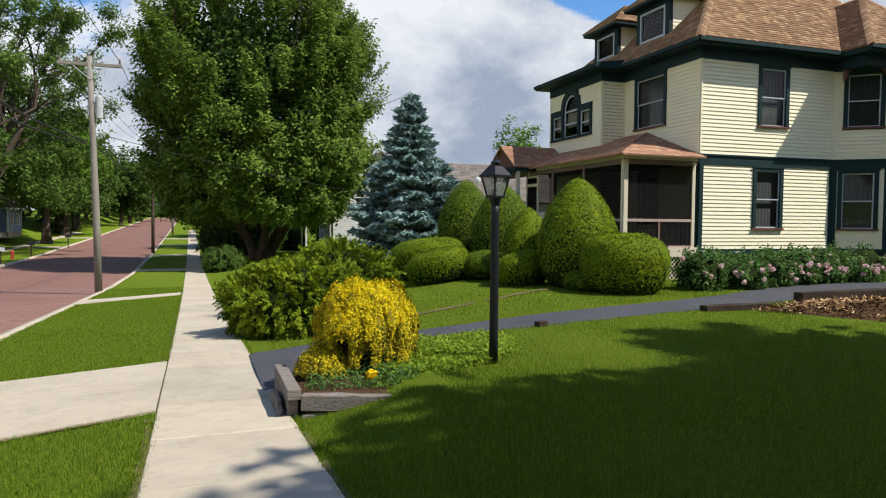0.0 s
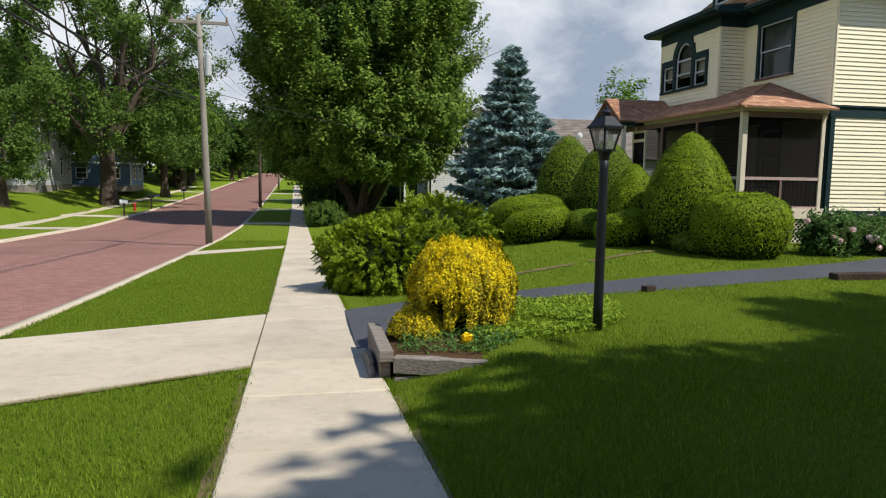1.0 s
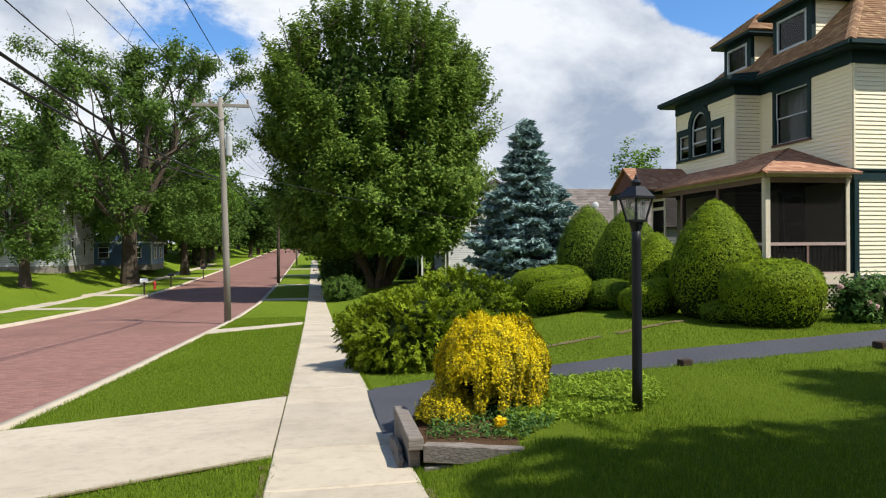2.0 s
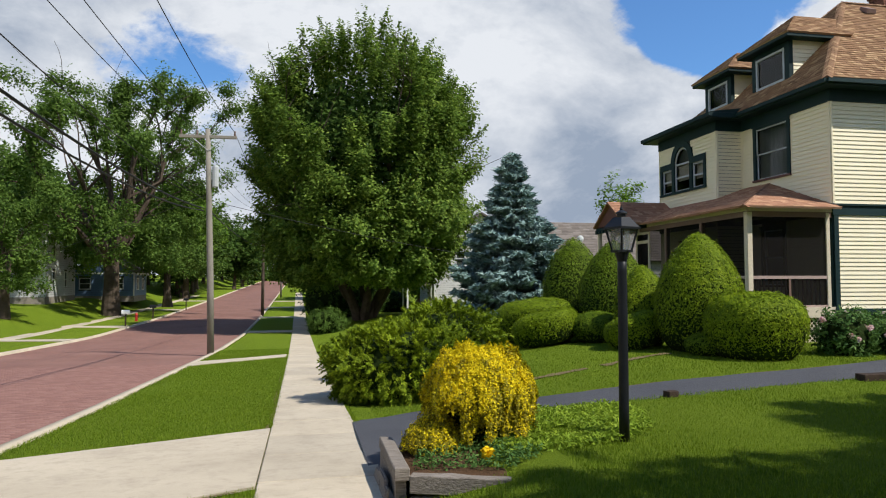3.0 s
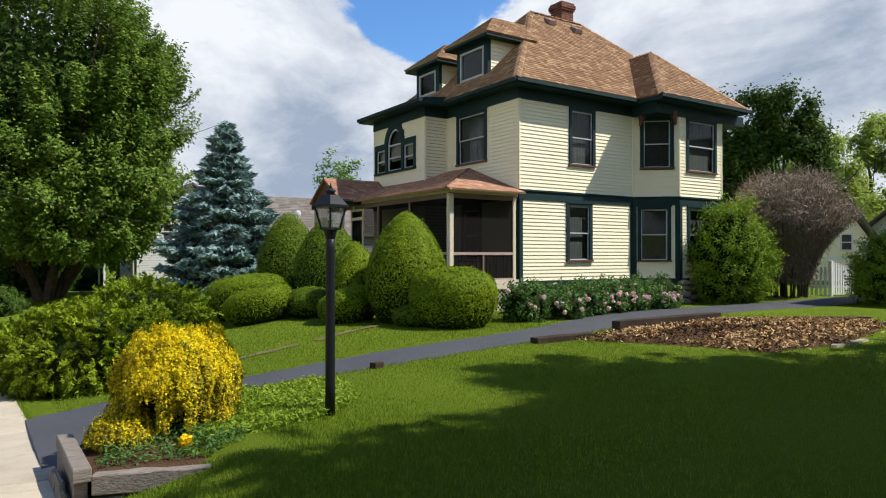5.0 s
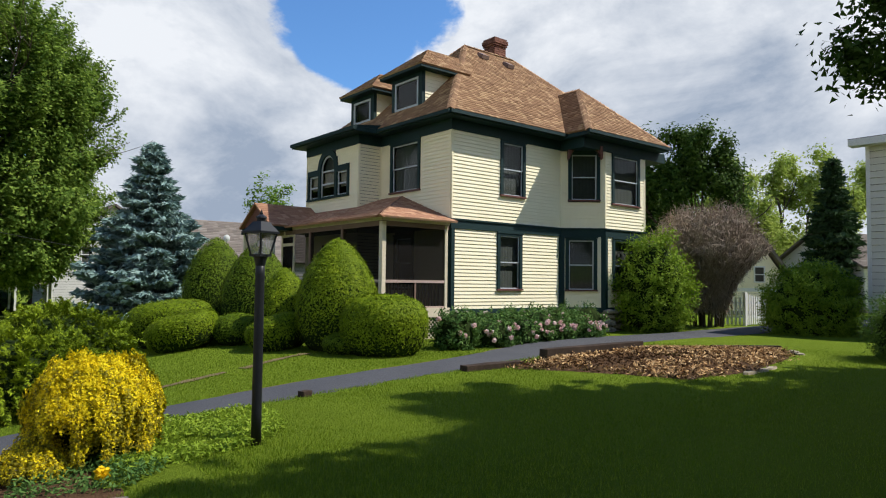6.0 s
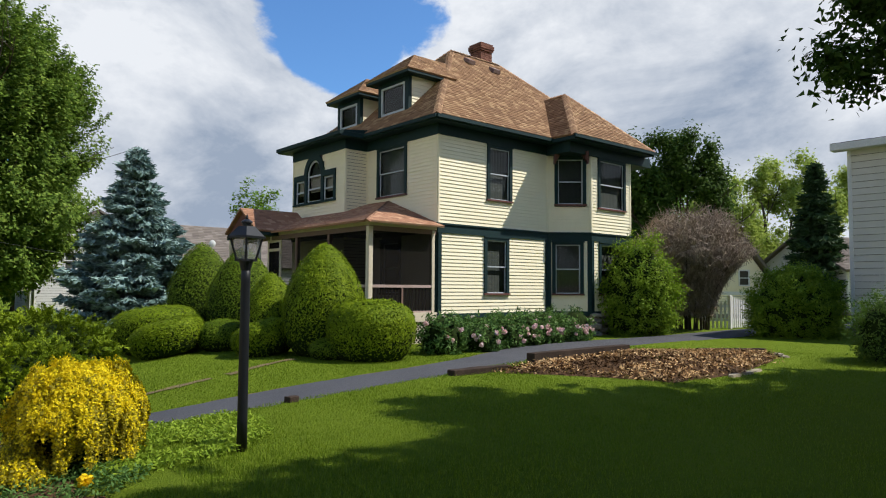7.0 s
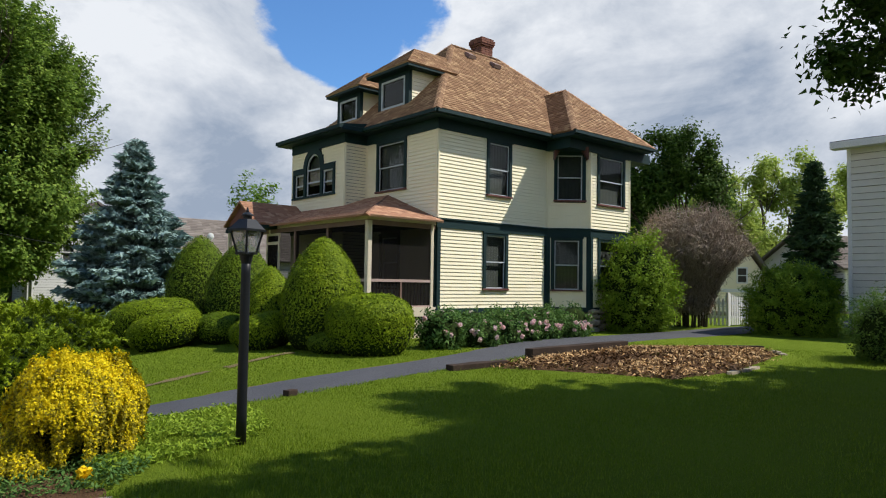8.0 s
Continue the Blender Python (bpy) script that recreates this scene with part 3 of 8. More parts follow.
# ---------------------------------------------------------------- the house
# corner of the boarded walls at the origin; street front on x = 0, long side on y = 0
Z_MID0, Z_MID1, Z_TOP, Z_SOF, Z_EAVE = 2.45, 2.75, 5.47, 5.80, 5.97
PITCH = 0.95
BAY = [(5.02, 0.0), (6.17, -1.0), (8.55, -1.0), (9.7, 0.0)]
PROJ_X, PROJ_Y, HOUSE_W, HOUSE_L = -0.9, 3.8, 7.4, 10.0

house = thing("house", "cream clapboard two-storey house with dark teal trim and brown shingle roof", "house")


def window(wall, a0, a1, z0, z1, parent, upper=True, cloth=CURTAIN, hood=False, casing=0.12, meet=0.5):
    """A sash window in a wall: teal casing, maroon sill, pale sashes, panes, cloth behind."""
    w = new("window")
    w.parent = parent
    bm = bmesh.new()
    wall.slab(bm, a0, a0 + casing, -0.05, 0.055, z0, z1)
    wall.slab(bm, a1 - casing, a1, -0.05, 0.055, z0, z1)
    wall.slab(bm, a0 + casing, a1 - casing, -0.05, 0.055, z1 - casing, z1)
    wall.slab(bm, a0 - 0.03, a1 + 0.03, 0.056, 0.075, z1 - 0.045, z1 + 0.01)
    part("casing", bm, TEAL, w)
    bm = bmesh.new()
    wall.slab(bm, a0 - 0.02, a1 + 0.02, -0.05, 0.085, z0 - 0.055, z0)
    part("sill", bm, MAROON, w, "maroon painted sill")
    i0, i1, b0, b1 = a0 + casing, a1 - casing, z0, z1 - casing
    zm = b0 + (b1 - b0) * meet
    f = 0.038
    for nm, lo, hi, d in (("lower_sash", b0, zm + 0.02, -0.012), ("upper_sash", zm - 0.02, b1, 0.012)):
        bm = bmesh.new()
        wall.slab(bm, i0, i0 + f, d - 0.03, d, lo, hi)
        wall.slab(bm, i1 - f, i1, d - 0.03, d, lo, hi)
        wall.slab(bm, i0 + f, i1 - f, d - 0.03, d, lo, lo + f)
        wall.slab(bm, i0 + f, i1 - f, d - 0.03, d, hi - f, hi)
        sash = part(nm, bm, SASH, w)
        bm = bmesh.new()
        q = [wall.at(a, d - 0.018, z) for a, z in ((i0 + f, lo + f), (i1 - f, lo + f), (i1 - f, hi - f), (i0 + f, hi - f))]
        bm.faces.new([bm.verts.new(p) for p in q])
        pane = part("pane", bm, GLASS, sash)
        pane.visible_shadow = False
    bm = bmesh.new()
    n = 14
    for k in range(n):
        c0, c1 = i0 + (i1 - i0) * k / n, i0 + (i1 - i0) * (k + 1) / n
        s = -0.10 - 0.006 * (k % 2)
        s2 = -0.10 - 0.006 * ((k + 1) % 2)
        q = [wall.at(c0, s, b0 + 0.03), wall.at(c1, s2, b0 + 0.03), wall.at(c1, s2, b1), wall.at(c0, s, b1)]
        bm.faces.new([bm.verts.new(p) for p in q])
    part("curtain", bm, cloth, w)
    if hood:
        for side, a in ((1, a0 - 0.04), (-1, a1 + 0.04)):
            bm = bmesh.new()
            for k in range(6):
                t0, t1 = k / 6 * 0.32, (k + 1) / 6 * 0.32
                drop = 0.42 * (1 - math.sin((k + 0.5) / 6 * math.pi / 2)) + 0.06
                lo, hi = sorted((a + side * t0, a + side * t1))
                wall.slab(bm, lo, hi, 0.06, 0.34 - 0.03 * k, Z_TOP - drop + 0.10, Z_TOP + 0.10)
            part("bracket", bm, MAROON, w, "scrolled maroon bracket")
    return w


def hole(a0, a1, z0, z1):
    return (a0 + 0.06, a1 - 0.06, z0, z1 - 0.06)


side = Wall((0, 0), (5.02, 0))
bay_w = Wall(BAY[0], BAY[1])
bay_s = Wall(BAY[1], BAY[2])
bay_e = Wall(BAY[2], BAY[3])
rear_s = Wall((9.7, 0), (HOUSE_L, 0))
rear = Wall((HOUSE_L, 0), (HOUSE_L, HOUSE_W))
north = Wall((HOUSE_L, HOUSE_W), (PROJ_X, HOUSE_W))
proj = Wall((PROJ_X, HOUSE_W), (PROJ_X, PROJ_Y))
back_turn = Wall((PROJ_X, PROJ_Y), (0, PROJ_Y))
front = Wall((0, PROJ_Y), (0, 0))

WINDOWS = {
    side: [(1.93, 3.06, 0.62, 2.45), (2.05, 3.20, 3.66, 5.47)],
    bay_w: [(0.16, 1.26, 0.61, 2.44), (0.25, 1.36, 3.74, 5.44)],
    bay_s: [(0.42, 2.10, 0.60, 2.45), (0.38, 2.04, 3.66, 5.47)],
    front: [(0.62, 2.27, 3.80, 5.47), (0.9, 2.0, 0.6, 2.35)],
    proj: [],
}
ARCH_Y, ARCH_A = 5.82, HOUSE_W - 5.82
for w in (side, bay_w, bay_s, bay_e, rear_s, rear, north, proj, back_turn, front):
    holes = [hole(*h) for h in WINDOWS.get(w, [])]
    if w is proj:
        holes = [(ARCH_A - 1.35, ARCH_A + 1.35, 3.86, 4.82), (ARCH_A - 0.55, ARCH_A + 0.55, 4.80, 5.36)]
    bm = bmesh.new()
    w.core(bm, -0.9, Z_SOF, holes)
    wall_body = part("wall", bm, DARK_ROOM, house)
    corner = 0.13 if w in (side, front, bay_w, bay_s, bay_e) else 0.0
    outs = [(h[0], h[1], h[2], h[3]) for h in WINDOWS.get(w, [])]
    if w is proj:
        outs = [(ARCH_A - 1.46, ARCH_A + 1.46, 3.76, 4.88), (ARCH_A - 0.66, ARCH_A + 0.66, 4.8, 5.18), (ARCH_A - 0.52, ARCH_A + 0.52, 5.1, 5.40)]
    for z0, z1, lo in ((0.0, Z_MID0, corner), (Z_MID1, Z_TOP, 0.05)):
        if w in (side, front, bay_w, bay_s, proj):
            rows = round((z1 - z0) / 0.112)
            for i in range(rows):
                za, zb = z0 + (z1 - z0) * i / rows, z0 + (z1 - z0) * (i + 1) / rows
                for a0, a1 in w.spans(za, zb, outs, lo, w.length - lo):
                    if a1 - a0 > 0.01:
                        bm = bmesh.new()
                        w.slab(bm, a0, a1, 0.0, 0.024, za, zb, 0.004)
                        part("clapboard", bm, CREAM, wall_body)
        else:
            bm = bmesh.new()
            w.clapboards(bm, z0, z1, outs, lo=lo, hi=w.length - lo)
            part("siding", bm, CREAM, house)
    # bands and corner boards
    for nm, out, z0, z1, lo in (("band_board", 0.044, Z_MID0, Z_MID1 - 0.05, 0.03), ("drip_cap", 0.075, Z_MID1 - 0.05, Z_MID1, 0.05), ("frieze_board", 0.04, Z_TOP, Z_SOF, 0.03), ("water_table", 0.05, -0.16, 0.0, 0.03)):
        bm = bmesh.new()
        w.slab(bm, -lo, w.length + lo, 0.0, out, z0, z1)
        part(nm, bm, TEAL, house, "dark teal painted board")
    for a0, a1, out, z0, z1, paint in ((0.0, corner, 0.040, 0.0, Z_MID0, TEAL), (w.length - corner, w.length, 0.040, 0.0, Z_MID0, TEAL), (-0.005, 0.05, 0.034, Z_MID1, Z_TOP, CREAM), (w.length - 0.05, w.length + 0.005, 0.034, Z_MID1, Z_TOP, CREAM)):
        if a1 - a0 > 0.01:
            bm = bmesh.new()
            w.slab(bm, a0, a1, 0.0, out, z0, z1)
            part("corner_board", bm, paint, house)

for w, wins in WINDOWS.items():
    for i, h in enumerate(wins):
        window(w, *h, house, cloth=CURTAIN, hood=(w is bay_w and h[2] > 3))

# floors and inner partition, dimness painted in, so that the rooms are closed
for nm, z in (("floor", 0.02), ("floor", 2.72), ("floor", 5.72)):
    bm = bmesh.new()
    box(bm, 0.16, 0.16, z - 0.08, HOUSE_L - 0.16, HOUSE_W - 0.16, z)
    part("inner_floor", bm, DARK_ROOM, house)
bm = bmesh.new()
box(bm, 0.5, 1.9, 0.02, HOUSE_L - 0.5, 2.0, 5.7)
box(bm, 1.9, 0.2, 0.02, 1.95, 1.9, 5.7)
part("inner_wall", bm, DARK_ROOM, house)


# stone footing, showing between the plants
def footing():
    bm = bmesh.new()
    rng = random.Random(11)
    for w in (side, bay_w, bay_s):
        a = 0.0
        while a < w.length:
            l = rng.uniform(0.28, 0.5)
            z = -0.95
            while z < -0.2:
                h = rng.uniform(0.16, 0.3)
                m = bmesh.ops.create_icosphere(bm, subdivisions=1, radius=0.5, matrix=Matrix.Translation(w.at(a + l / 2, rng.uniform(-0.04, 0.02), z + h / 2)) @ Matrix.Rotation(math.atan2(w.e.y, w.e.x), 4, "Z") @ Matrix.Diagonal((l * 1.1, 0.3, h * 1.15, 1)))
                z += h
            a += l
    return part("stone_footing", bm, RUBBLE, house, "rough field stone footing")


footing()


# ---------------------------------------------------------------- roofs
def shingled(name, pts, material, parent, tab=0.22, row=0.135, seed=1, thick=0.05):
    """A roof plane: pts run along the eave (first two) and on round. Deck below, tabs laid on it in rows."""
    P = [Vector(p) for p in pts]
    e = (P[1] - P[0]).normalized()
    nrm = None
    for i in range(2, len(P)):
        c = e.cross(P[i] - P[0])
        if c.length > 1e-4:
            nrm = c.normalized()
            break
    if nrm.z < 0:
        nrm = -nrm
    up = nrm.cross(e).normalized()
    if up.z < 0:
        up = -up
    loc = [((p - P[0]).dot(e), (p - P[0]).dot(up)) for p in P]
    rng = random.Random(seed)
    v, f = [], []
    top = max(q[1] for q in loc)

    def span(t):
        xs = []
        for (a0, b0), (a1, b1) in zip(loc, loc[1:] + loc[:1]):
            if (b0 - t) * (b1 - t) <= 0 and abs(b1 - b0) > 1e-9:
                xs.append(a0 + (a1 - a0) * (t - b0) / (b1 - b0))
        return (min(xs), max(xs)) if len(xs) > 1 else None

    t, j = 0.0, 0
    while t < top - 0.02:
        sp = span(min(t + 0.001, top - 0.001))
        sp2 = span(min(t + row, top - 0.001))
        if sp:
            lo, hi = sp
            lo2, hi2 = sp2 or (lo, hi)
            a = lo - (j % 2) * tab / 2 - rng.uniform(0, 0.1)
            while a < hi:
                wd = tab * rng.choice((0.62, 0.8, 1.0, 1.25))
                a0, a1 = max(a, lo), min(a + wd - 0.008, hi)
                a2, a3 = max(a, lo2), min(a + wd - 0.008, hi2)
                a2, a3 = min(a2, hi2), max(a3, lo2)
                if a1 - a0 > 0.01:
                    t1 = min(t + row + 0.02, top)
                    rise = rng.uniform(0.010, 0.022)
                    b = len(v)
                    if a3 < a2:
                        a2 = a3 = (a2 + a3) / 2
                    for aa, tt, hh in ((a0, t, rise), (a1, t, rise), (a3, t1, 0.004), (a2, t1, 0.004), (a0, t, -0.004), (a1, t, -0.004)):
                        v.append(P[0] + e * aa + up * tt + nrm * hh)
                    f += [(b, b + 1, b + 2, b + 3), (b + 4, b + 5, b + 1, b)]
                a += wd
        t += row
        j += 1
    deck = bmesh.new()
    tp = [deck.verts.new(p) for p in P]
    lw = [deck.verts.new(p - nrm * thick) for p in P]
    deck.faces.new(tp)
    deck.faces.new(list(reversed(lw)))
    for i in range(len(P)):
        k = (i + 1) % len(P)
        deck.faces.new((lw[i], lw[k], tp[k], tp[i]))
    bmesh.ops.recalc_face_normals(deck, faces=deck.faces)
    roof = part(name, deck, material, parent)
    sh = array_mesh("shingles", [tuple(q) for q in v], f, material, roof)
    sh["kind"] = "stuff"
    return roof


def caps(a, b, material, parent, step=0.16, width=0.13, seed=5):
    """Cap shingles folded over a hip or ridge from a up to b."""
    a, b = Vector(a), Vector(b)
    d = (b - a).normalized()
    side_ = d.cross(Vector((0, 0, 1))).normalized()
    v, f = [], []
    n = int((b - a).length / step)
    for i in range(n):
        p0, p1 = a + d * step * i, a + d * (step * (i + 1) + 0.03)
        k = len(v)
        v += [p0 + side_ * width + Vector((0, 0, -0.055)), p0 + Vector((0, 0, 0.042)), p0 - side_ * width + Vector((0, 0, -0.055)), p1 + side_ * width + Vector((0, 0, -0.07)), p1 + Vector((0, 0, 0.022)), p1 - side_ * width + Vector((0, 0, -0.07))]
        f += [(k, k + 1, k + 4, k + 3), (k + 1, k + 2, k + 5, k + 4)]
    ob = array_mesh("ridge_cap", [tuple(q) for q in v], f, material, parent)
    ob["kind"] = "stuff"
    return ob


O = 0.45
ridge_z = Z_EAVE + (HOUSE_W / 2 + O) * PITCH
R0, R1 = (HOUSE_W / 2, HOUSE_W / 2, ridge_z), (HOUSE_L - HOUSE_W / 2, HOUSE_W / 2, ridge_z)
E_sw, E_se, E_ne, E_nw = (-O, -O, Z_EAVE), (HOUSE_L + O, -O, Z_EAVE), (HOUSE_L + O, HOUSE_W + O, Z_EAVE), (-O, HOUSE_W + O, Z_EAVE)
shingled("roof", (E_sw, E_se, R1, R0), SHINGLE, house, seed=1)
shingled("roof", (E_nw, E_sw, R0), SHINGLE, house, seed=2)
shingled("roof", (E_se, E_ne, R1), SHINGLE, house, seed=3, row=0.3, tab=0.6)
shingled("roof", (E_ne, E_nw, R0, R1), SHINGLE, house, seed=4, row=0.3, tab=0.6)
for a, b in ((E_sw, R0), (E_nw, R0), (R0, R1), (E_se, R1)):
    caps(a, b, SHINGLE, house)
# square roof over the cut-cornered bay
bx0, bx1, by = 4.70, 9.45, -1.5
bh = (bx1 - bx0) / 2
bz = Z_EAVE + bh * PITCH
BP, BQ = ((bx0 + bx1) / 2, by + bh, bz), ((bx0 + bx1) / 2, -O + bh, bz)
shingled("bay_roof", ((bx0, by, Z_EAVE), (bx1, by, Z_EAVE), BP), SHINGLE, house, seed=6)
shingled("bay_roof", ((bx0, -O, Z_EAVE), (bx0, by, Z_EAVE), BP, BQ), SHINGLE, house, seed=7)
shingled("bay_roof", ((bx1, by, Z_EAVE), (bx1, -O, Z_EAVE), BQ, BP), SHINGLE, house, seed=8)
for a, b in (((bx0, by, Z_EAVE), BP), ((bx1, by, Z_EAVE), BP), (BP, BQ)):
    caps(a, b, SHINGLE, house)
# eaves boxes in teal
bm = bmesh.new()
box(bm, -O + 0.02, -O + 0.02, Z_SOF, HOUSE_L + O - 0.02, HOUSE_W + O - 0.02, Z_EAVE - 0.05, 0.01)
part("eave_box", bm, TEAL, house, "dark teal boxed eaves")
bm = bmesh.new()
box(bm, bx0 + 0.02, by + 0.02, Z_SOF - 0.003, bx1 - 0.02, 0.05, Z_EAVE - 0.047, 0.01)
box(bm, 4.95, -1.08, Z_TOP - 0.02, 9.77, -0.02, Z_SOF - 0.006)
part("bay_eave_box", bm, TEAL, house)
bm = bmesh.new()
box(bm, PROJ_X - O, PROJ_Y - O, Z_SOF - 0.002, 0.0, HOUSE_W + O, Z_EAVE - 0.02, 0.01)
part("front_eave_box", bm, TEAL, house)
bm = bmesh.new()
for w, lo, hi in ((side, -O, 4.75), (front, 0.0, PROJ_Y + O)):
    w.slab(bm, lo, hi, O - 0.03, O + 0.07, Z_EAVE - 0.13, Z_EAVE - 0.03)
proj.slab(bm, -O, proj.length + O, O - 0.002, O + 0.07, Z_EAVE - 0.13, Z_EAVE - 0.012)
bay_front = Wall((bx0, by), (bx1, by))
bay_front.slab(bm, -0.07, bx1 - bx0 + 0.07, -0.02, 0.07, Z_EAVE - 0.13, Z_EAVE - 0.03)
part("gutter", bm, TEAL, house, "dark teal eaves gutter")
# low metal roof of the front projection
bm = bmesh.new()
hexa(bm, [(PROJ_X - O, PROJ_Y - O, Z_EAVE - 0.018), (0.5, PROJ_Y - O, Z_EAVE - 0.018), (0.5, HOUSE_W + O, Z_EAVE - 0.018), (PROJ_X - O, HOUSE_W + O, Z_EAVE - 0.018), (PROJ_X - O, PROJ_Y - O, Z_EAVE + 0.01), (0.5, PROJ_Y - O, Z_EAVE + 0.24), (0.5, HOUSE_W + O, Z_EAVE + 0.24), (PROJ_X - O, HOUSE_W + O, Z_EAVE + 0.01)])
part("porch_gutter_roof", bm, TEAL, house, "low dark metal roof")


def dormer(yc, half, xf, ztop):
    """A hipped dormer on the street slope, its face at xf."""
    d = new("dormer")
    d.parent = house
    zf = Z_EAVE + (xf + O) * PITCH
    face = Wall((xf, yc + half), (xf, yc - half))
    xb = (ztop - Z_EAVE) / PITCH - O
    # cheeks
    for sgn, y in ((-1, yc - half), (1, yc + half)):
        bm = bmesh.new()
        n = 9
        for k in range(n):
            za, zb = zf + (ztop - zf) * k / n, zf + (ztop - zf) * (k + 1) / n
            x1 = min(xb, (zb - Z_EAVE) / PITCH - O + 0.08)
            out = y + sgn * 0.02
            hexa(bm, [(xf + 0.10, y, za), (x1, y, za), (x1, out, za), (xf + 0.10, out, za), (xf + 0.10, y, zb), (x1, y, zb), (x1, y + sgn * 0.004, zb), (xf + 0.10, y + sgn * 0.004, zb)])
        bmesh.ops.recalc_face_normals(bm, faces=bm.faces)
        part("cheek", bm, CREAM, d)
    cz = 0.20
    for a0, a1, z0, z1 in ((0, cz, zf - 0.12, ztop), (2 * half - cz, 2 * half, zf - 0.12, ztop), (cz, 2 * half - cz, ztop - 0.16, ztop), (cz, 2 * half - cz, zf - 0.12, zf - 0.02)):
        bm = bmesh.new()
        face.slab(bm, a0, a1, -0.12, 0.03, z0, z1)
        part("face_board", bm, TEAL, d)
    bm = bmesh.new()
    box(bm, xf - 0.33, yc - half - 0.33, ztop, xb + 0.4, yc + half + 0.33, ztop + 0.12, 0.01)
    part("eave_box", bm, TEAL, d)
    i0, i1, lo, hi = cz, 2 * half - cz, zf - 0.02, ztop - 0.16
    bm = bmesh.new()
    fr = 0.07
    face.slab(bm, i0, i0 + fr, -0.02, 0.045, lo, hi)
    face.slab(bm, i1 - fr, i1, -0.02, 0.045, lo, hi)
    face.slab(bm, i0 + fr, i1 - fr, -0.02, 0.045, lo, lo + fr)
    face.slab(bm, i0 + fr, i1 - fr, -0.02, 0.045, hi - fr, hi)
    part("sash", bm, SASH, d, "pale painted sash")
    bm = bmesh.new()
    bm.faces.new([bm.verts.new(face.at(a, 0.0, z)) for a, z in ((i0 + fr, lo + fr), (i1 - fr, lo + fr), (i1 - fr, hi - fr), (i0 + fr, hi - fr))])
    g = part("pane", bm, GLASS, d)
    g.visible_shadow = False
    # near-black board behind the dormer pane, painted as an unlit attic
    bm = bmesh.new()
    face.slab(bm, i0, i1, -0.16, -0.13, lo, hi)
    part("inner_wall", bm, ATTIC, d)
    h = half + 0.36
    ze = ztop + 0.13
    pk = (xf - 0.36 + h, yc, ze + h * 0.80)
    back = (xb + 2.2, yc, ze + h * 0.80)
    c0, c1 = (xf - 0.36, yc - h, ze), (xf - 0.36, yc + h, ze)
    b0, b1 = (xb + 0.6, yc - h, ze), (xb + 0.6, yc + h, ze)
    shingled("dormer_roof", (c1, c0, pk), SHINGLE, d, seed=21)
    shingled("dormer_roof", (c0, b0, back, pk), SHINGLE, d, seed=22)
    shingled("dormer_roof", (b1, c1, pk, back), SHINGLE, d, seed=23)
    return d


dormer(2.70, 0.86, 0.28, 7.78)
dormer(5.45, 0.76, 0.28, 7.62)


# brick chimney with a flared head
def chimney():
    c = new("chimney")
    c.parent = house
    cx, cy, zb = 5.75, 4.15, 9.0
    rng = random.Random(4)
    bm = bmesh.new()
    courses = [(0.31, 0.0)] * 17 + [(0.35, 0), (0.38, 0), (0.38, 0), (0.34, 0)]
    z = zb
    for i, (hw, _) in enumerate(courses):
        h = 0.082
        nb = 3
        for sd in range(4):
            for k in range(nb):
                t0 = -hw + (2 * hw) * k / nb + (0.0 if i % 2 else 0.05)
                t1 = min(t0 + 2 * hw / nb - 0.012, hw)
                o = rng.uniform(-0.004, 0.004)
                m = Matrix.Translation((cx, cy, 0)) @ Matrix.Rotation(sd * math.pi / 2, 4, "Z")
                pts = [(t0, -hw + o, z), (t1, -hw + o, z), (t1, -hw + 0.1, z), (t0, -hw + 0.1, z)]
                hexa(bm, [m @ Vector(p) for p in pts] + [m @ Vector((p[0], p[1], z + h - 0.010)) for p in pts])
        z += h
    part("brickwork", bm, CHIMNEY, c)
    bm = bmesh.new()
    box(bm, cx - 0.29, cy - 0.29, zb, cx + 0.29, cy + 0.29, z - 0.03)
    part("mortar_core", bm, RUBBLE, c)
    return c


chimney()
# roof vents
for vx, k in ((4.15, 3.15), (5.35, 3.0)):
    bm = bmesh.new()
    zz = Z_EAVE + (k + O) * PITCH
    hexa(bm, [(vx - 0.18, k - 0.16, zz - 0.10), (vx + 0.18, k - 0.16, zz - 0.10), (vx + 0.18, k + 0.12, zz + 0.10), (vx - 0.18, k + 0.12, zz + 0.10), (vx - 0.16, k - 0.20, zz + 0.04), (vx + 0.16, k - 0.20, zz + 0.04), (vx + 0.16, k + 0.10, zz + 0.22), (vx - 0.16, k + 0.10, zz + 0.22)])
    part("roof_vent", bm, BROWN_TRIM, house)


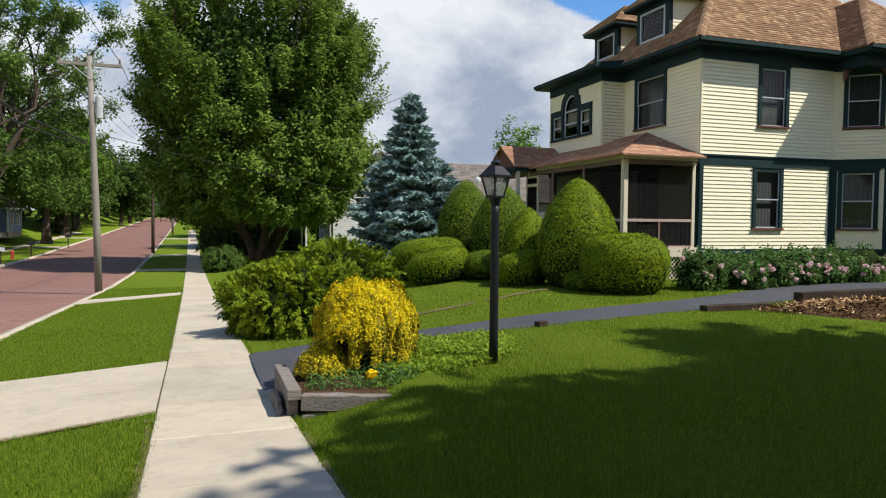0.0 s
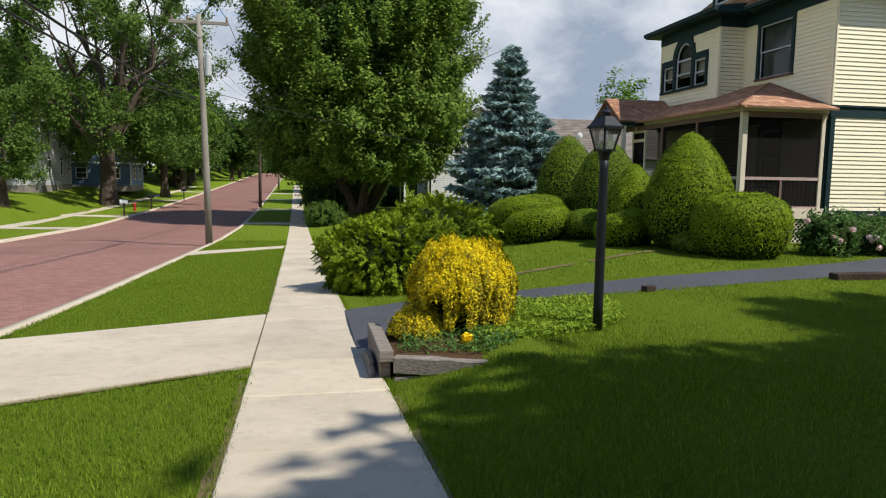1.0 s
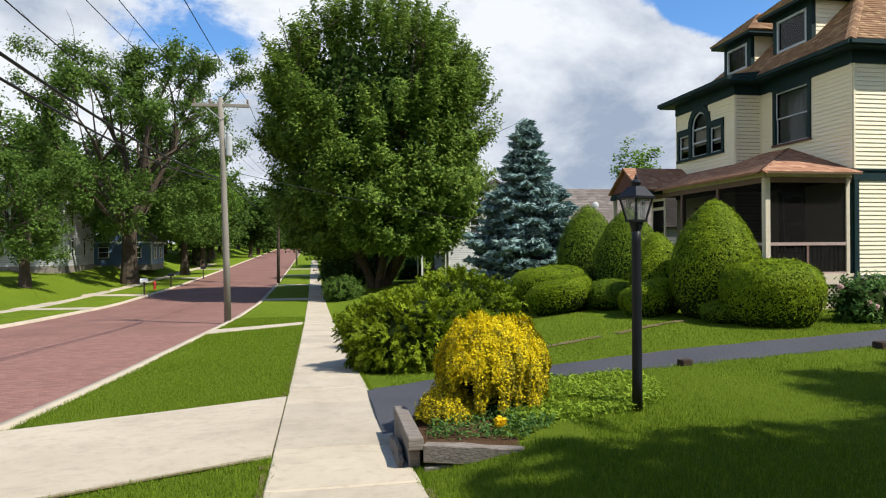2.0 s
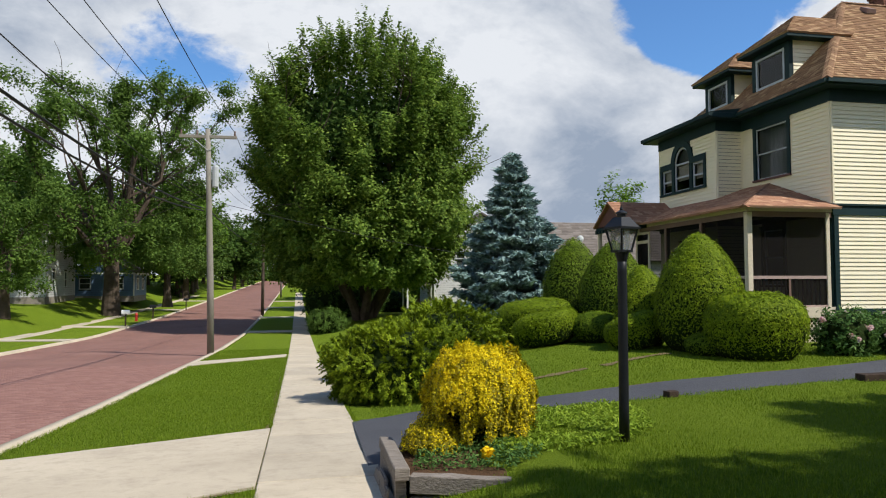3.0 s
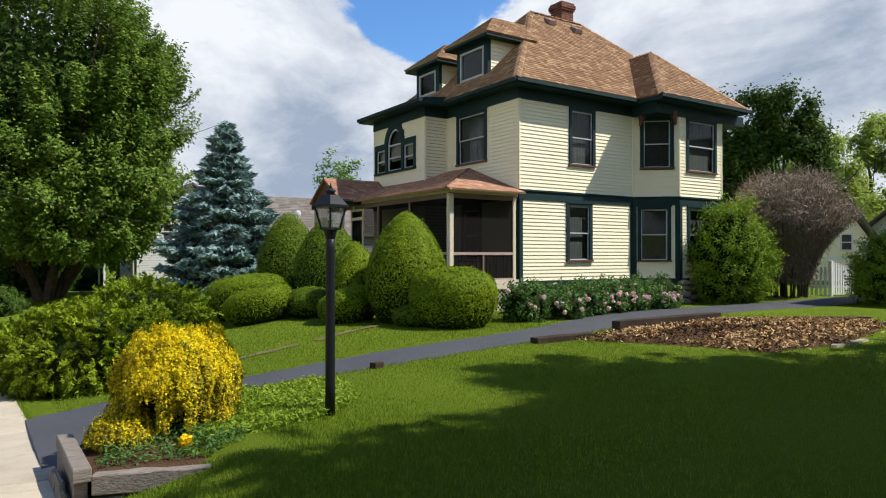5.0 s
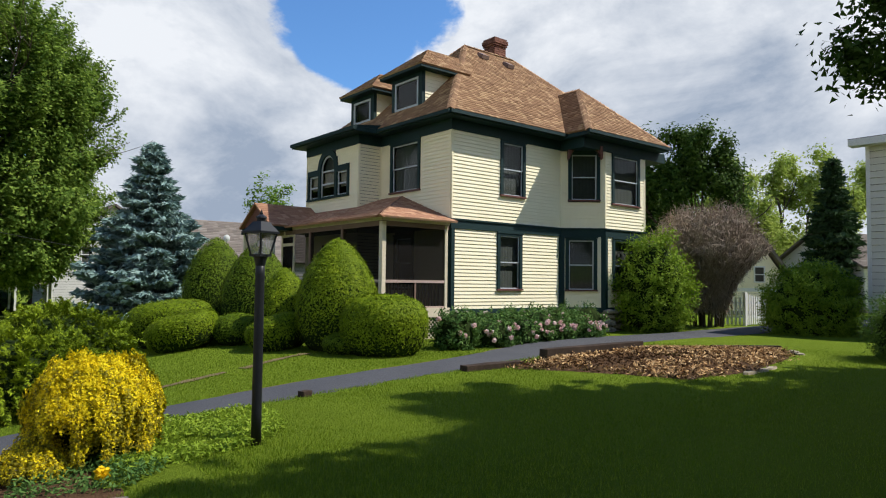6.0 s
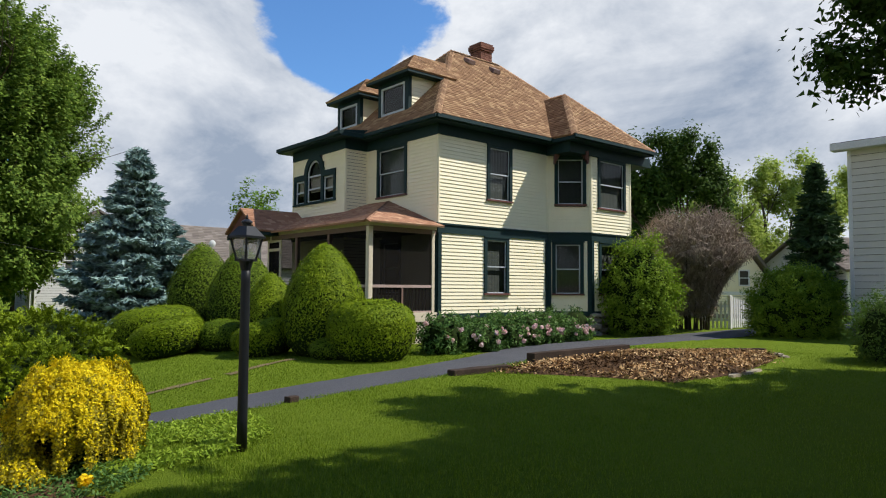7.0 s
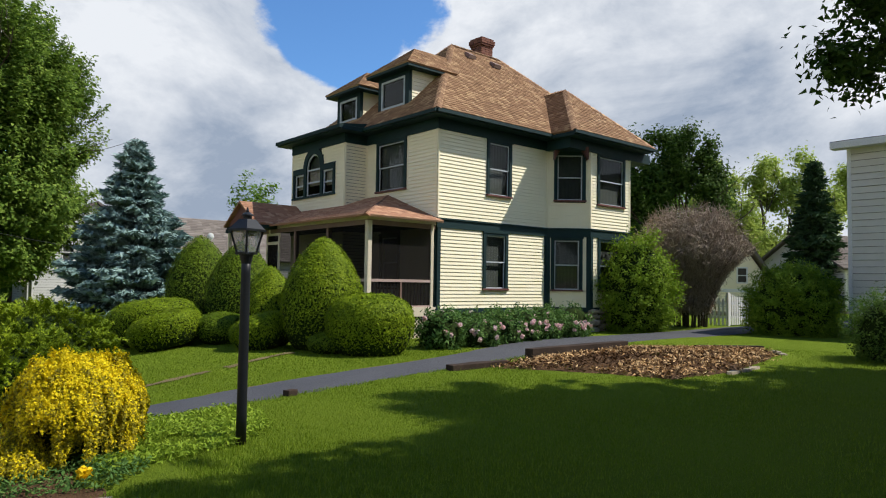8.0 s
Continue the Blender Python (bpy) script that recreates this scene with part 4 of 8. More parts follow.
# arched window group on the projection
def arch_window():
    w = new("arched_window")
    w.parent = house
    A = ARCH_A
    zs, R = 4.80, 0.66
    r_in = 0.50
    bm = bmesh.new()
    for a0, a1 in ((A - 1.46, A - 1.34), (A - R, A - r_in), (A + r_in, A + R), (A + 1.34, A + 1.46)):
        proj.slab(bm, a0, a1, -0.05, 0.06, 3.82, 4.82)
    proj.slab(bm, A - 1.46, A - R, -0.05, 0.061, 4.68, 4.88)
    proj.slab(bm, A + R, A + 1.46, -0.05, 0.061, 4.68, 4.88)
    n = 18
    for k in range(n):
        t0, t1 = math.pi * k / n, math.pi * (k + 1) / n
        q = []
        for b in (-0.05, 0.062):
            for t, r in ((t0, r_in), (t0, R + 0.05), (t1, R + 0.05), (t1, r_in)):
                q.append(proj.at(A + r * math.cos(t), b, zs + r * math.sin(t) * 1.08))
        hexa(bm, q)
    part("casing", bm, TEAL, w)
    bm = bmesh.new()
    proj.slab(bm, A - 1.48, A + 1.48, -0.05, 0.09, 3.76, 3.82)
    part("sill", bm, TEAL, w)
    # sashes
    for a0, a1, z0, z1 in ((A - 1.34, A - R, 3.82, 4.68), (A + R, A + 1.34, 3.82, 4.68), (A - r_in, A + r_in, 3.82, 4.80)):
        f = 0.06
        bm = bmesh.new()
        proj.slab(bm, a0, a0 + f, -0.04, 0.0, z0, z1)
        proj.slab(bm, a1 - f, a1, -0.04, 0.0, z0, z1)
        for zz in (z0, (z0 + z1) / 2 - 0.03, z1 - f):
            proj.slab(bm, a0 + f, a1 - f, -0.04, 0.0, zz, zz + f)
        s = part("sash", bm, SASH, w)
        bm = bmesh.new()
        bm.faces.new([bm.verts.new(proj.at(a, -0.02, z)) for a, z in ((a0, z0), (a1, z0), (a1, z1), (a0, z1))])
        g = part("pane", bm, GLASS, s)
        g.visible_shadow = False
        bm = bmesh.new()
        proj.slab(bm, a0, a1, -0.14, -0.12, (z0 + z1) / 2 - 0.1, z1)
        part("blind", bm, LACE, s)
    bm = bmesh.new()
    for k in range(n):
        t0, t1 = math.pi * k / n, math.pi * (k + 1) / n
        q = []
        for b in (-0.04, 0.002):
            for t, r in ((t0, r_in - 0.06), (t0, r_in), (t1, r_in), (t1, r_in - 0.06)):
                q.append(proj.at(A + r * math.cos(t), b, zs + r * math.sin(t) * 1.08))
        hexa(bm, q)
    part("arch_sash", bm, SASH, w)
    bm = bmesh.new()
    ring = [bm.verts.new(proj.at(A + (r_in - 0.05) * math.cos(math.pi * k / n), -0.02, zs + (r_in - 0.05) * math.sin(math.pi * k / n) * 1.08)) for k in range(n + 1)]
    bm.faces.new(ring)
    g = part("arch_pane", bm, GLASS, w)
    g.visible_shadow = False
    bm = bmesh.new()
    ring = [bm.verts.new(proj.at(A + r_in * math.cos(math.pi * k / n), -0.13, zs + r_in * math.sin(math.pi * k / n) * 1.08)) for k in range(n + 1)]
    bm.faces.new(ring)
    part("arch_blind", bm, CURTAIN, w)
    return w


arch_window()


# ---------------------------------------------------------------- screened porch
def porch():
    p = thing("screened_porch", "screened front porch with cream posts under a low brown roof", "porch")
    X, Y1 = -2.5, 8.2
    zt = 2.50
    bm = bmesh.new()
    box(bm, X, 0.0, -0.08, -0.01, Y1, 0.02)
    part("deck", bm, BROWN_TRIM, p)
    bm = bmesh.new()
    box(bm, X - 0.03, -0.03, -0.22, -0.02, 0.0, 0.05)
    box(bm, X - 0.03, 0.0, -0.22, X, Y1, 0.05)
    part("skirt_board", bm, CREAM_TRIM, p)
    south = Wall((X, 0.0), (0.0, 0.0))
    west = Wall((X, Y1), (X, 0.0))
    # posts
    for wl_, a, wd, mat in ((south, 0.0, 0.13, CREAM_TRIM), (south, 2.28, 0.10, CREAM_TRIM), (west, west.length - 0.13, 0.13, CREAM_TRIM), (west, west.length - 2.2, 0.09, BROWN_TRIM), (west, west.length - 4.2, 0.09, BROWN_TRIM), (west, 0.02, 0.11, CREAM_TRIM), (west, 2.2, 0.11, CREAM_TRIM)):
        bm = bmesh.new()
        wl_.slab(bm, a, a + wd, -0.13, 0.012, 0.02, zt)
        part("post", bm, mat, p)
    bm = bmesh.new()
    south.slab(bm, 0, 2.45, -0.14, 0.004, zt - 0.12, zt + 0.12)
    west.slab(bm, 0, west.length, -0.14, 0.004, zt - 0.12, zt + 0.12)
    part("beam", bm, BROWN_TRIM, p)
    bm = bmesh.new()
    south.slab(bm, 0, 2.45, 0.005, 0.02, zt + 0.02, zt + 0.12)
    west.slab(bm, 0, west.length, 0.005, 0.02, zt + 0.02, zt + 0.12)
    part("fascia", bm, CREAM_TRIM, p)
    bm = bmesh.new()
    south.slab(bm, 0.13, 2.28, -0.10, 0.0, 0.78, 0.86)
    south.slab(bm, 0.13, 2.28, -0.10, 0.0, 0.03, 0.10)
    west.slab(bm, 2.3, west.length - 0.13, -0.10, 0.0, 0.78, 0.86)
    part("rail", bm, RAIL_PAINT, p, "weathered pinkish rail")
    bm = bmesh.new()
    south.slab(bm, 1.16, 1.22, -0.09, -0.005, 0.10, 0.78)
    part("mullion", bm, BROWN_TRIM, p)
    for k in range(17):
        bm = bmesh.new()
        a = 0.2 + k * 0.125
        south.slab(bm, a, a + 0.03, -0.22, -0.19, 0.04, 0.74)
        part("baluster", bm, BROWN_TRIM, p)
    bm = bmesh.new()
    for w, a0, a1 in ((south, 0.13, 2.28), (west, 2.3, west.length - 0.13)):
        bm.faces.new([bm.verts.new(w.at(a, -0.03, z)) for a, z in ((a0, 0.05), (a1, 0.05), (a1, zt - 0.1), (a0, zt - 0.1))])
    part("screen", bm, SCREEN, p, "dark fly screen")
    # ceiling, coloured dark for its shade, and roof
    bm = bmesh.new()
    box(bm, X, 0.0, zt + 0.10, -0.02, Y1, zt + 0.13)
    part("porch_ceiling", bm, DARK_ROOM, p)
    o = 0.32
    e0, e1, e2 = (0.0, -o, 2.62), (X - o, -o, 2.62), (X - o, Y1, 2.62)
    run = -(X - o)
    zr = 2.62 + run * 0.36
    shingled("roof", (e1, e0, (0.0, -o + run, zr)), SHINGLE_PORCH, p, seed=31)
    shingled("roof", (e2, e1, (0.0, -o + run, zr), (0.0, Y1, zr)), SHINGLE_PORCH, p, seed=32)
    caps(e1, (0.0, -o + run, zr), SHINGLE_PORCH, p)
    # gabled entry
    yg, hw, xg = 6.55, 1.25, X - o - 0.55
    zg = 2.66
    pk = zg + 0.82
    shingled("entry_roof", ((-1.2, yg - hw, zg), (xg, yg - hw, zg), (xg, yg, pk), (-1.2, yg, pk)), SHINGLE_PORCH, p, seed=33)
    shingled("entry_roof", ((xg, yg + hw, zg), (-1.2, yg + hw, zg), (-1.2, yg, pk), (xg, yg, pk)), SHINGLE_PORCH, p, seed=34)
    bm = bmesh.new()
    v = [bm.verts.new(q) for q in ((xg + 0.12, yg - hw + 0.1, zg), (xg + 0.12, yg + hw - 0.1, zg), (xg + 0.12, yg, pk - 0.1))]
    bm.faces.new(v)
    r = bmesh.ops.extrude_face_region(bm, geom=bm.faces[:])
    bmesh.ops.translate(bm, vec=(0.1, 0, 0), verts=[g for g in r["geom"] if isinstance(g, bmesh.types.BMVert)])
    part("gable_board", bm, MAROON, p, "maroon shingled gable")
    bm = bmesh.new()
    box(bm, xg + 0.1, yg - hw + 0.05, zg - 0.16, X, yg + hw - 0.05, zg - 0.03)
    for k in range(9):
        y = yg - hw + 0.12 + k * 0.27
        box(bm, xg + 0.04, y, zg - 0.24, xg + 0.1, y + 0.12, zg - 0.1)
    part("dentil_beam", bm, TEAL, p)
    for y in (yg - hw + 0.1, yg + hw - 0.2):
        bm = bmesh.new()
        box(bm, xg + 0.14, y, -0.2, xg + 0.26, y + 0.12, zg - 0.16)
        part("entry_post", bm, CREAM_TRIM, p)
    # screen door
    d = new("screen_door")
    d.parent = p
    bm = bmesh.new()
    a0 = Y1 - 6.1
    west.slab(bm, a0, a0 + 0.09, 0.0, 0.04, 0.02, 2.36)
    west.slab(bm, a0 + 0.86, a0 + 0.95, 0.0, 0.04, 0.02, 2.36)
    for z0, z1 in ((0.02, 0.2), (1.0, 1.1), (1.98, 2.08), (2.28, 2.36)):
        west.slab(bm, a0 + 0.09, a0 + 0.86, 0.0, 0.04, z0, z1)
    part("frame", bm, CREAM_TRIM, d)
    bm = bmesh.new()
    west.slab(bm, a0 + 0.09, a0 + 0.86, 0.015, 0.022, 0.2, 2.28)
    part("screen", bm, SCREEN, d)
    # lattice below the deck
    lat = new("lattice")
    lat.parent = p
    bm = bmesh.new()
    for k in range(26):
        a = -0.7 + k * 0.13
        for sg in (1, -1):
            pts = []
            for b in (-0.03 if sg > 0 else -0.045, -0.018 if sg > 0 else -0.033):
                for da, z in ((0, -0.9), (0.03, -0.9), (0.03 + 0.7 * sg, -0.22), (0.7 * sg, -0.22)):
                    aa = a + da + (0.7 if sg < 0 else 0)
                    pts.append(south.at(min(max(aa, 0.0), 2.5), b, z))
            hexa(bm, pts)
    part("lath", bm, CREAM_TRIM, lat)
    # near-black sheet painting the shade under the deck
    bm = bmesh.new()
    south.slab(bm, 0.0, 2.5, -0.30, -0.28, -0.95, -0.2)
    part("backing", bm, INNER_SHADE, lat)
    # front wall of the house within the porch: entrance door
    bm = bmesh.new()
    proj.slab(bm, 1.3, 2.2, 0.021, 0.05, 0.03, 2.1)
    part("entrance_door", bm, BROWN_TRIM, p)
    return p


porch()
# ---------------------------------------------------------------- plants


def leaf_quads(P, N, length, width, rng, tilt=0.5, along=None):
    """Kite-shaped leaves (pointed ones in great numbers) at the places P, facing about N. Returns places and faces."""
    n = len(P)
    N = N + tilt * rng.normal(size=(n, 3))
    N /= np.linalg.norm(N, axis=1, keepdims=True) + 1e-9
    T = rng.normal(size=(n, 3)) if along is None else along + 0.35 * rng.normal(size=(n, 3))
    T -= N * (T * N).sum(1, keepdims=True)
    T /= np.linalg.norm(T, axis=1, keepdims=True) + 1e-9
    B = np.cross(N, T)
    L = (length * rng.uniform(0.7, 1.3, n))[:, None]
    W = (width * rng.uniform(0.7, 1.3, n))[:, None]
    if n > 2500:
        v = np.stack([P - T * L * 0.45 - B * W * 0.55, P - T * L * 0.45 + B * W * 0.55, P + T * L * 0.55], 1).reshape(-1, 3)
        return v, np.arange(n * 3).reshape(n, 3)
    v = np.stack([P - T * L * 0.5, P - T * L * 0.05 + B * W * 0.5, P + T * L * 0.5, P - T * L * 0.05 - B * W * 0.5], 1).reshape(-1, 3)
    return v, np.arange(n * 4).reshape(n, 4)


def leaf_object(name, P, N, length, width, material, parent, seed=0, tilt=0.5, along=None):
    rng = np.random.default_rng(seed)
    v, f = leaf_quads(np.asarray(P, float), np.asarray(N, float), length, width, rng, tilt, along)
    return array_mesh(name, v, f, material, parent)


def unit(n, rng):
    d = rng.normal(size=(n, 3))
    return d / np.linalg.norm(d, axis=1, keepdims=True)


def limb(bm, p, d, length, r, rng, depth, ends, droop=0.0, spread=0.75, seg=6, kids=(3, 4)):
    """A branch with its forks, tapering; the tips are gathered in ends."""
    p, d = Vector(p), Vector(d).normalized()
    pts, rad = [p], [r]
    n = 4
    for i in range(n):
        d = (d + Vector(rng.normal(size=3)) * 0.13 + Vector((0, 0, 0.10 - droop))).normalized()
        p = p + d * length / n
        pts.append(p)
        rad.append(r * (1 - 0.5 * (i + 1) / n))
        if depth <= 1 and i > 0:
            ends.append((np.array(p), np.array(d)))
    tube(bm, pts, rad, seg)
    if depth > 0:
        for k in range(rng.integers(*kids) if kids[1] > kids[0] else kids[0]):
            j = rng.integers(2, n + 1)
            a = Vector(rng.normal(size=3)).normalized()
            nd = (d * (1 - spread * 0.5) + a * spread).normalized()
            limb(bm, pts[j], nd, length * rng.uniform(0.55, 0.8), rad[j] * 0.62, rng, depth - 1, ends, droop, spread, max(4, seg - 1), kids)


def broadleaf(name, label, x, y, height, radius, clear, trunk_r, leaves, leaf, material, seed, group="", stems=1, crown_bias=0.55, clump=0.9, z=None, gaps=0.0, egg=1.0, category="tree", wood=BARK, lean=(0, 0), upright=0.5, lumps=0.42):
    """A tree: tapered trunk, limbs, and a crown of many small leaves gathered in clumps with gaps."""
    rng = np.random.default_rng(seed)
    z0 = gz(x, y) - 0.1 if z is None else z
    tree = thing(name, label, category, (x, y, z0), group)
    bm = bmesh.new()
    ends = []
    for k in range(stems):
        a = k * math.tau / stems + rng.uniform(0, 1)
        off = Vector((math.cos(a), math.sin(a), 0)) * (trunk_r * 1.2 if stems > 1 else 0)
        d = Vector((math.cos(a) * (0.22 if stems > 1 else 0.03) + lean[0], math.sin(a) * (0.22 if stems > 1 else 0.03) + lean[1], 1)).normalized()
        h = clear + (height - clear) * 0.35
        pts, rad = [off * 1.0], [trunk_r * 1.35]
        p = off
        for i in range(6):
            d = (d + Vector(rng.normal(size=3)) * 0.05 + Vector((0, 0, 0.05))).normalized()
            p = p + d * h / 6
            pts.append(p)
            rad.append(trunk_r * (1 - 0.55 * (i + 1) / 6))
        tube(bm, pts, rad, 9)
        for j in range(3, 7):
            for q in range(3 if stems == 1 else 2):
                a2 = rng.uniform(0, math.tau)
                nd = Vector((math.cos(a2), math.sin(a2), rng.uniform(0.35, 1.1)))
                limb(bm, pts[j], nd, radius * rng.uniform(0.38, 0.62), rad[j] * 0.5, rng, 1, ends, 0.02, seg=4)
    part("trunk", bm, wood, tree)
    # clumps: an uneven shell of shoots around the limbs' reach
    hc = (height - clear) / 2
    n_cl = max(24, int(leaves / 130))
    dirs = unit(n_cl, rng)
    rr = rng.uniform(crown_bias, 1.0, n_cl) ** 0.6
    lump = np.array([0.80 + lumps * noise.noise((d[0] * 2.1 + seed, d[1] * 2.1, d[2] * 2.1)) for d in dirs])
    C = dirs * (rr * lump)[:, None]
    up = C[:, 2]
    taper = np.where(up > 0, 1 - 0.32 * up * egg, 1 + 0.10 * up)
    C = np.stack([C[:, 0] * radius * taper, C[:, 1] * radius * taper, clear + hc + C[:, 2] * hc * 1.1], 1)
    if gaps > 0:
        keep = np.array([noise.noise((c[0] * 0.45 + seed, c[1] * 0.45, c[2] * 0.45)) for c in C]) > -0.35 + gaps * 0.5
        C, dirs = C[keep], dirs[keep]
    if ends:
        E = np.array([e[0] for e in ends])
        C = np.concatenate([C, E])
        dirs = np.concatenate([dirs, np.array([e[1] for e in ends])])
    per = max(4, leaves // len(C))
    base = np.repeat(C, per, 0)
    dr = np.repeat(dirs, per, 0)
    shoot = np.repeat(unit(len(C), rng) * 0.5 + dirs * 0.6 + np.array((0, 0, upright)), per, 0)
    P = base + unit(len(base), rng) * (clump * 0.5 * rng.uniform(0.1, 1, len(base)) ** 0.5)[:, None] + shoot * (rng.uniform(-0.5, 0.9, len(base)) * clump * 0.8)[:, None]
    N = dr * 0.5 + np.array((0, 0, 0.8)) + 0.2 * np.array(SUN_TO)
    leaf_object("crown", P, N, leaf, leaf * 0.62, material, tree, seed + 1, 0.55)
    return tree


def conifer(name, label, x, y, height, radius, tiers, material, seed, needle=0.16, z=None, per=26, clear=0.5, group=""):
    """A spruce: whorls of boughs that sag and lift at their tips, hung with needle sprays."""
    rng = np.random.default_rng(seed)
    z0 = gz(x, y) - 0.1 if z is None else z
    tree = thing(name, label, "tree", (x, y, z0), group)
    bm = bmesh.new()
    tube(bm, [(0, 0, 0), (0, 0, height * 0.5), (0, 0, height * 0.98)], [0.03 * height * 0.5, 0.02 * height * 0.5, 0.01], 8)
    P, N, A = [], [], []
    for t in range(tiers):
        f = (t + rng.uniform(-0.3, 0.3)) / tiers
        f = min(max(f, 0), 1)
        zc = clear + (height - clear) * f
        R = radius * (1 - f) ** 0.86 * rng.uniform(0.86, 1.1) + 0.04
        nb = int(7 + 9 * (1 - f))
        for b in range(nb):
            a = b * math.tau / nb + rng.uniform(-0.25, 0.25)
            out = np.array((math.cos(a), math.sin(a), 0))
            sd = np.array((-math.sin(a), math.cos(a), 0))
            L = R * rng.uniform(0.75, 1.08)
            tubepts = []
            m = max(4, int(per * L / radius) + 3)
            for k in range(m):
                q = (k + rng.uniform(0, 1)) / m
                sag = -0.34 * L * q + 0.26 * L * q * q + (0.35 * L if f > 0.8 else 0) * q
                c = out * L * q + np.array((0, 0, zc + sag))
                wide = 0.34 * L * (1 - 0.75 * q) + 0.06
                nk = 5 if q > 0.25 else 2
                for _ in range(nk):
                    s = rng.uniform(-1, 1)
                    P.append(c + sd * s * wide + np.array((0, 0, rng.uniform(-0.10, 0.05) - 0.12 * abs(s) * wide)))
                    N.append(np.array((0, 0, 1.0)) + 0.4 * out)
                    A.append(out + sd * s * 1.1 + np.array((0, 0, 0.1)))
            if t % 2 == 0:
                tube(bm, [(0, 0, zc), tuple(out * L * 0.5 + np.array((0, 0, zc - 0.10 * L))), tuple(out * L * 0.9 + np.array((0, 0, zc - 0.10 * L)))], [0.03, 0.02, 0.006], 4)
    part("trunk", bm, BARK, tree)
    # each spray two crossed blades
    P, N, A = np.array(P), np.array(N), np.array(A)
    P2 = np.concatenate([P, P + rng.normal(size=P.shape) * 0.03])
    N2 = np.concatenate([N, np.cross(A, N)])
    A2 = np.concatenate([A, A])
    leaf_object("bough_mass", P2, N2, needle * 2.3, needle * 0.75, material, tree, seed + 1, 0.35, A2)
    return tree


def shaped(profile, n, rng, lump=0.03, seed=0.0):
    """Places and outward directions on a clipped shape: profile gives (radius, height) for t from 0 to 1."""
    ts = np.linspace(0, 1, 60)
    rz = np.array([profile(t) for t in ts])
    seglen = np.hypot(np.diff(rz[:, 0]), np.diff(rz[:, 1]))
    area = seglen * (rz[:-1, 0] + rz[1:, 0] + 0.05)
    k = rng.choice(len(area), n, p=area / area.sum())
    q = rng.uniform(size=n)
    r = rz[k, 0] * (1 - q) + rz[k + 1, 0] * q
    z = rz[k, 1] * (1 - q) + rz[k + 1, 1] * q
    dr, dz = rz[k + 1, 0] - rz[k, 0], rz[k + 1, 1] - rz[k, 1]
    a = rng.uniform(0, math.tau, n)
    ln = np.hypot(dr, dz) + 1e-9
    nr, nz = dz / ln, -dr / ln
    N = np.stack([np.cos(a) * nr, np.sin(a) * nr, nz], 1)
    bulge = np.array([1 + lump * noise.noise((math.cos(t) * 2 + seed, math.sin(t) * 2, h * 1.6)) * 2 for t, h in zip(a, z)])
    P = np.stack([np.cos(a) * r * bulge, np.sin(a) * r * bulge, z], 1)
    return P, N


def dome(w, h, sharp=2.0, foot=0.75, wide=0.36):
    """Clipped dome: a narrower foot, widest at the share wide of its height, rounded or pointed head."""
    def f(t):
        if t < 0.3:
            a = t / 0.3 * math.pi / 2
            return (w * (foot + (1 - foot) * math.sin(a)), h * wide * (1 - math.cos(a)))
        q = (t - 0.3) / 0.7
        if sharp >= 2:
            a = q * math.pi / 2
            return (w * max(0.0, math.cos(a)) ** (2 / sharp), h * (wide + (1 - wide) * math.sin(a) ** (2 / sharp)))
        return (w * max(0.0, 1 - q ** sharp) ** 0.72, h * (wide + (1 - wide) * q))
    return f


def clipped_shrub(name, label, x, y, w, h, seed, material=None, sharp=2.0, leaves=9000, leaf=0.036, squash=1.0, group="clipped yews before the house", foot=0.52, fuzz=0.20, z=None, turn=0.0, wide=0.36, lean=(0.0, 0.0)):
    rng = np.random.default_rng(seed)
    z0 = gz(x, y) - 0.03 if z is None else z
    shrub = thing(name, label, "shrub", (x, y, z0), group)
    pr = dome(w, h, sharp, foot, wide)
    # near-black inner body: the shade between leaves put into its colour
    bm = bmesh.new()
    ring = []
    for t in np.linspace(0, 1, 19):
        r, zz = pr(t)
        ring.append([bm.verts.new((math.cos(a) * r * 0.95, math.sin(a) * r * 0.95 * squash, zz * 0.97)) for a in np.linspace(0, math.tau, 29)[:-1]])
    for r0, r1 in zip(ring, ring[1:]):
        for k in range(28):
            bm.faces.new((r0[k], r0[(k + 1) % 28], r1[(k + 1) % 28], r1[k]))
    part("inner_growth", bm, INNER_SHADE, shrub)
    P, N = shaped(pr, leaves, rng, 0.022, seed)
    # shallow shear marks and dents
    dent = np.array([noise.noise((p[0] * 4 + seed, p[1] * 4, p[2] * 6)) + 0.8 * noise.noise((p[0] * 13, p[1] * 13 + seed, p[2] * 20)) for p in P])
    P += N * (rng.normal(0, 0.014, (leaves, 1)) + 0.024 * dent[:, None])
    # leaves thin downward, so the near-black body gives the lower part its shade
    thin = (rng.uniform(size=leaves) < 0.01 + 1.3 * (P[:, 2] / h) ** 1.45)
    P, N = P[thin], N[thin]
    P[:, 1] *= squash
    stray = rng.choice(len(P), len(P) // 30)
    P = np.concatenate([P, P[stray] + N[stray] * 0.03])
    N = np.concatenate([N, N[stray] * 0.3 + unit(len(stray), rng)])
    leaf_object("foliage", P, N + np.array((0, 0, 0.05)), leaf * 1.55, leaf * 0.62, material or L_BOX, shrub, seed + 1, fuzz)
    shrub.rotation_euler = (lean[0], lean[1], turn)
    return shrub


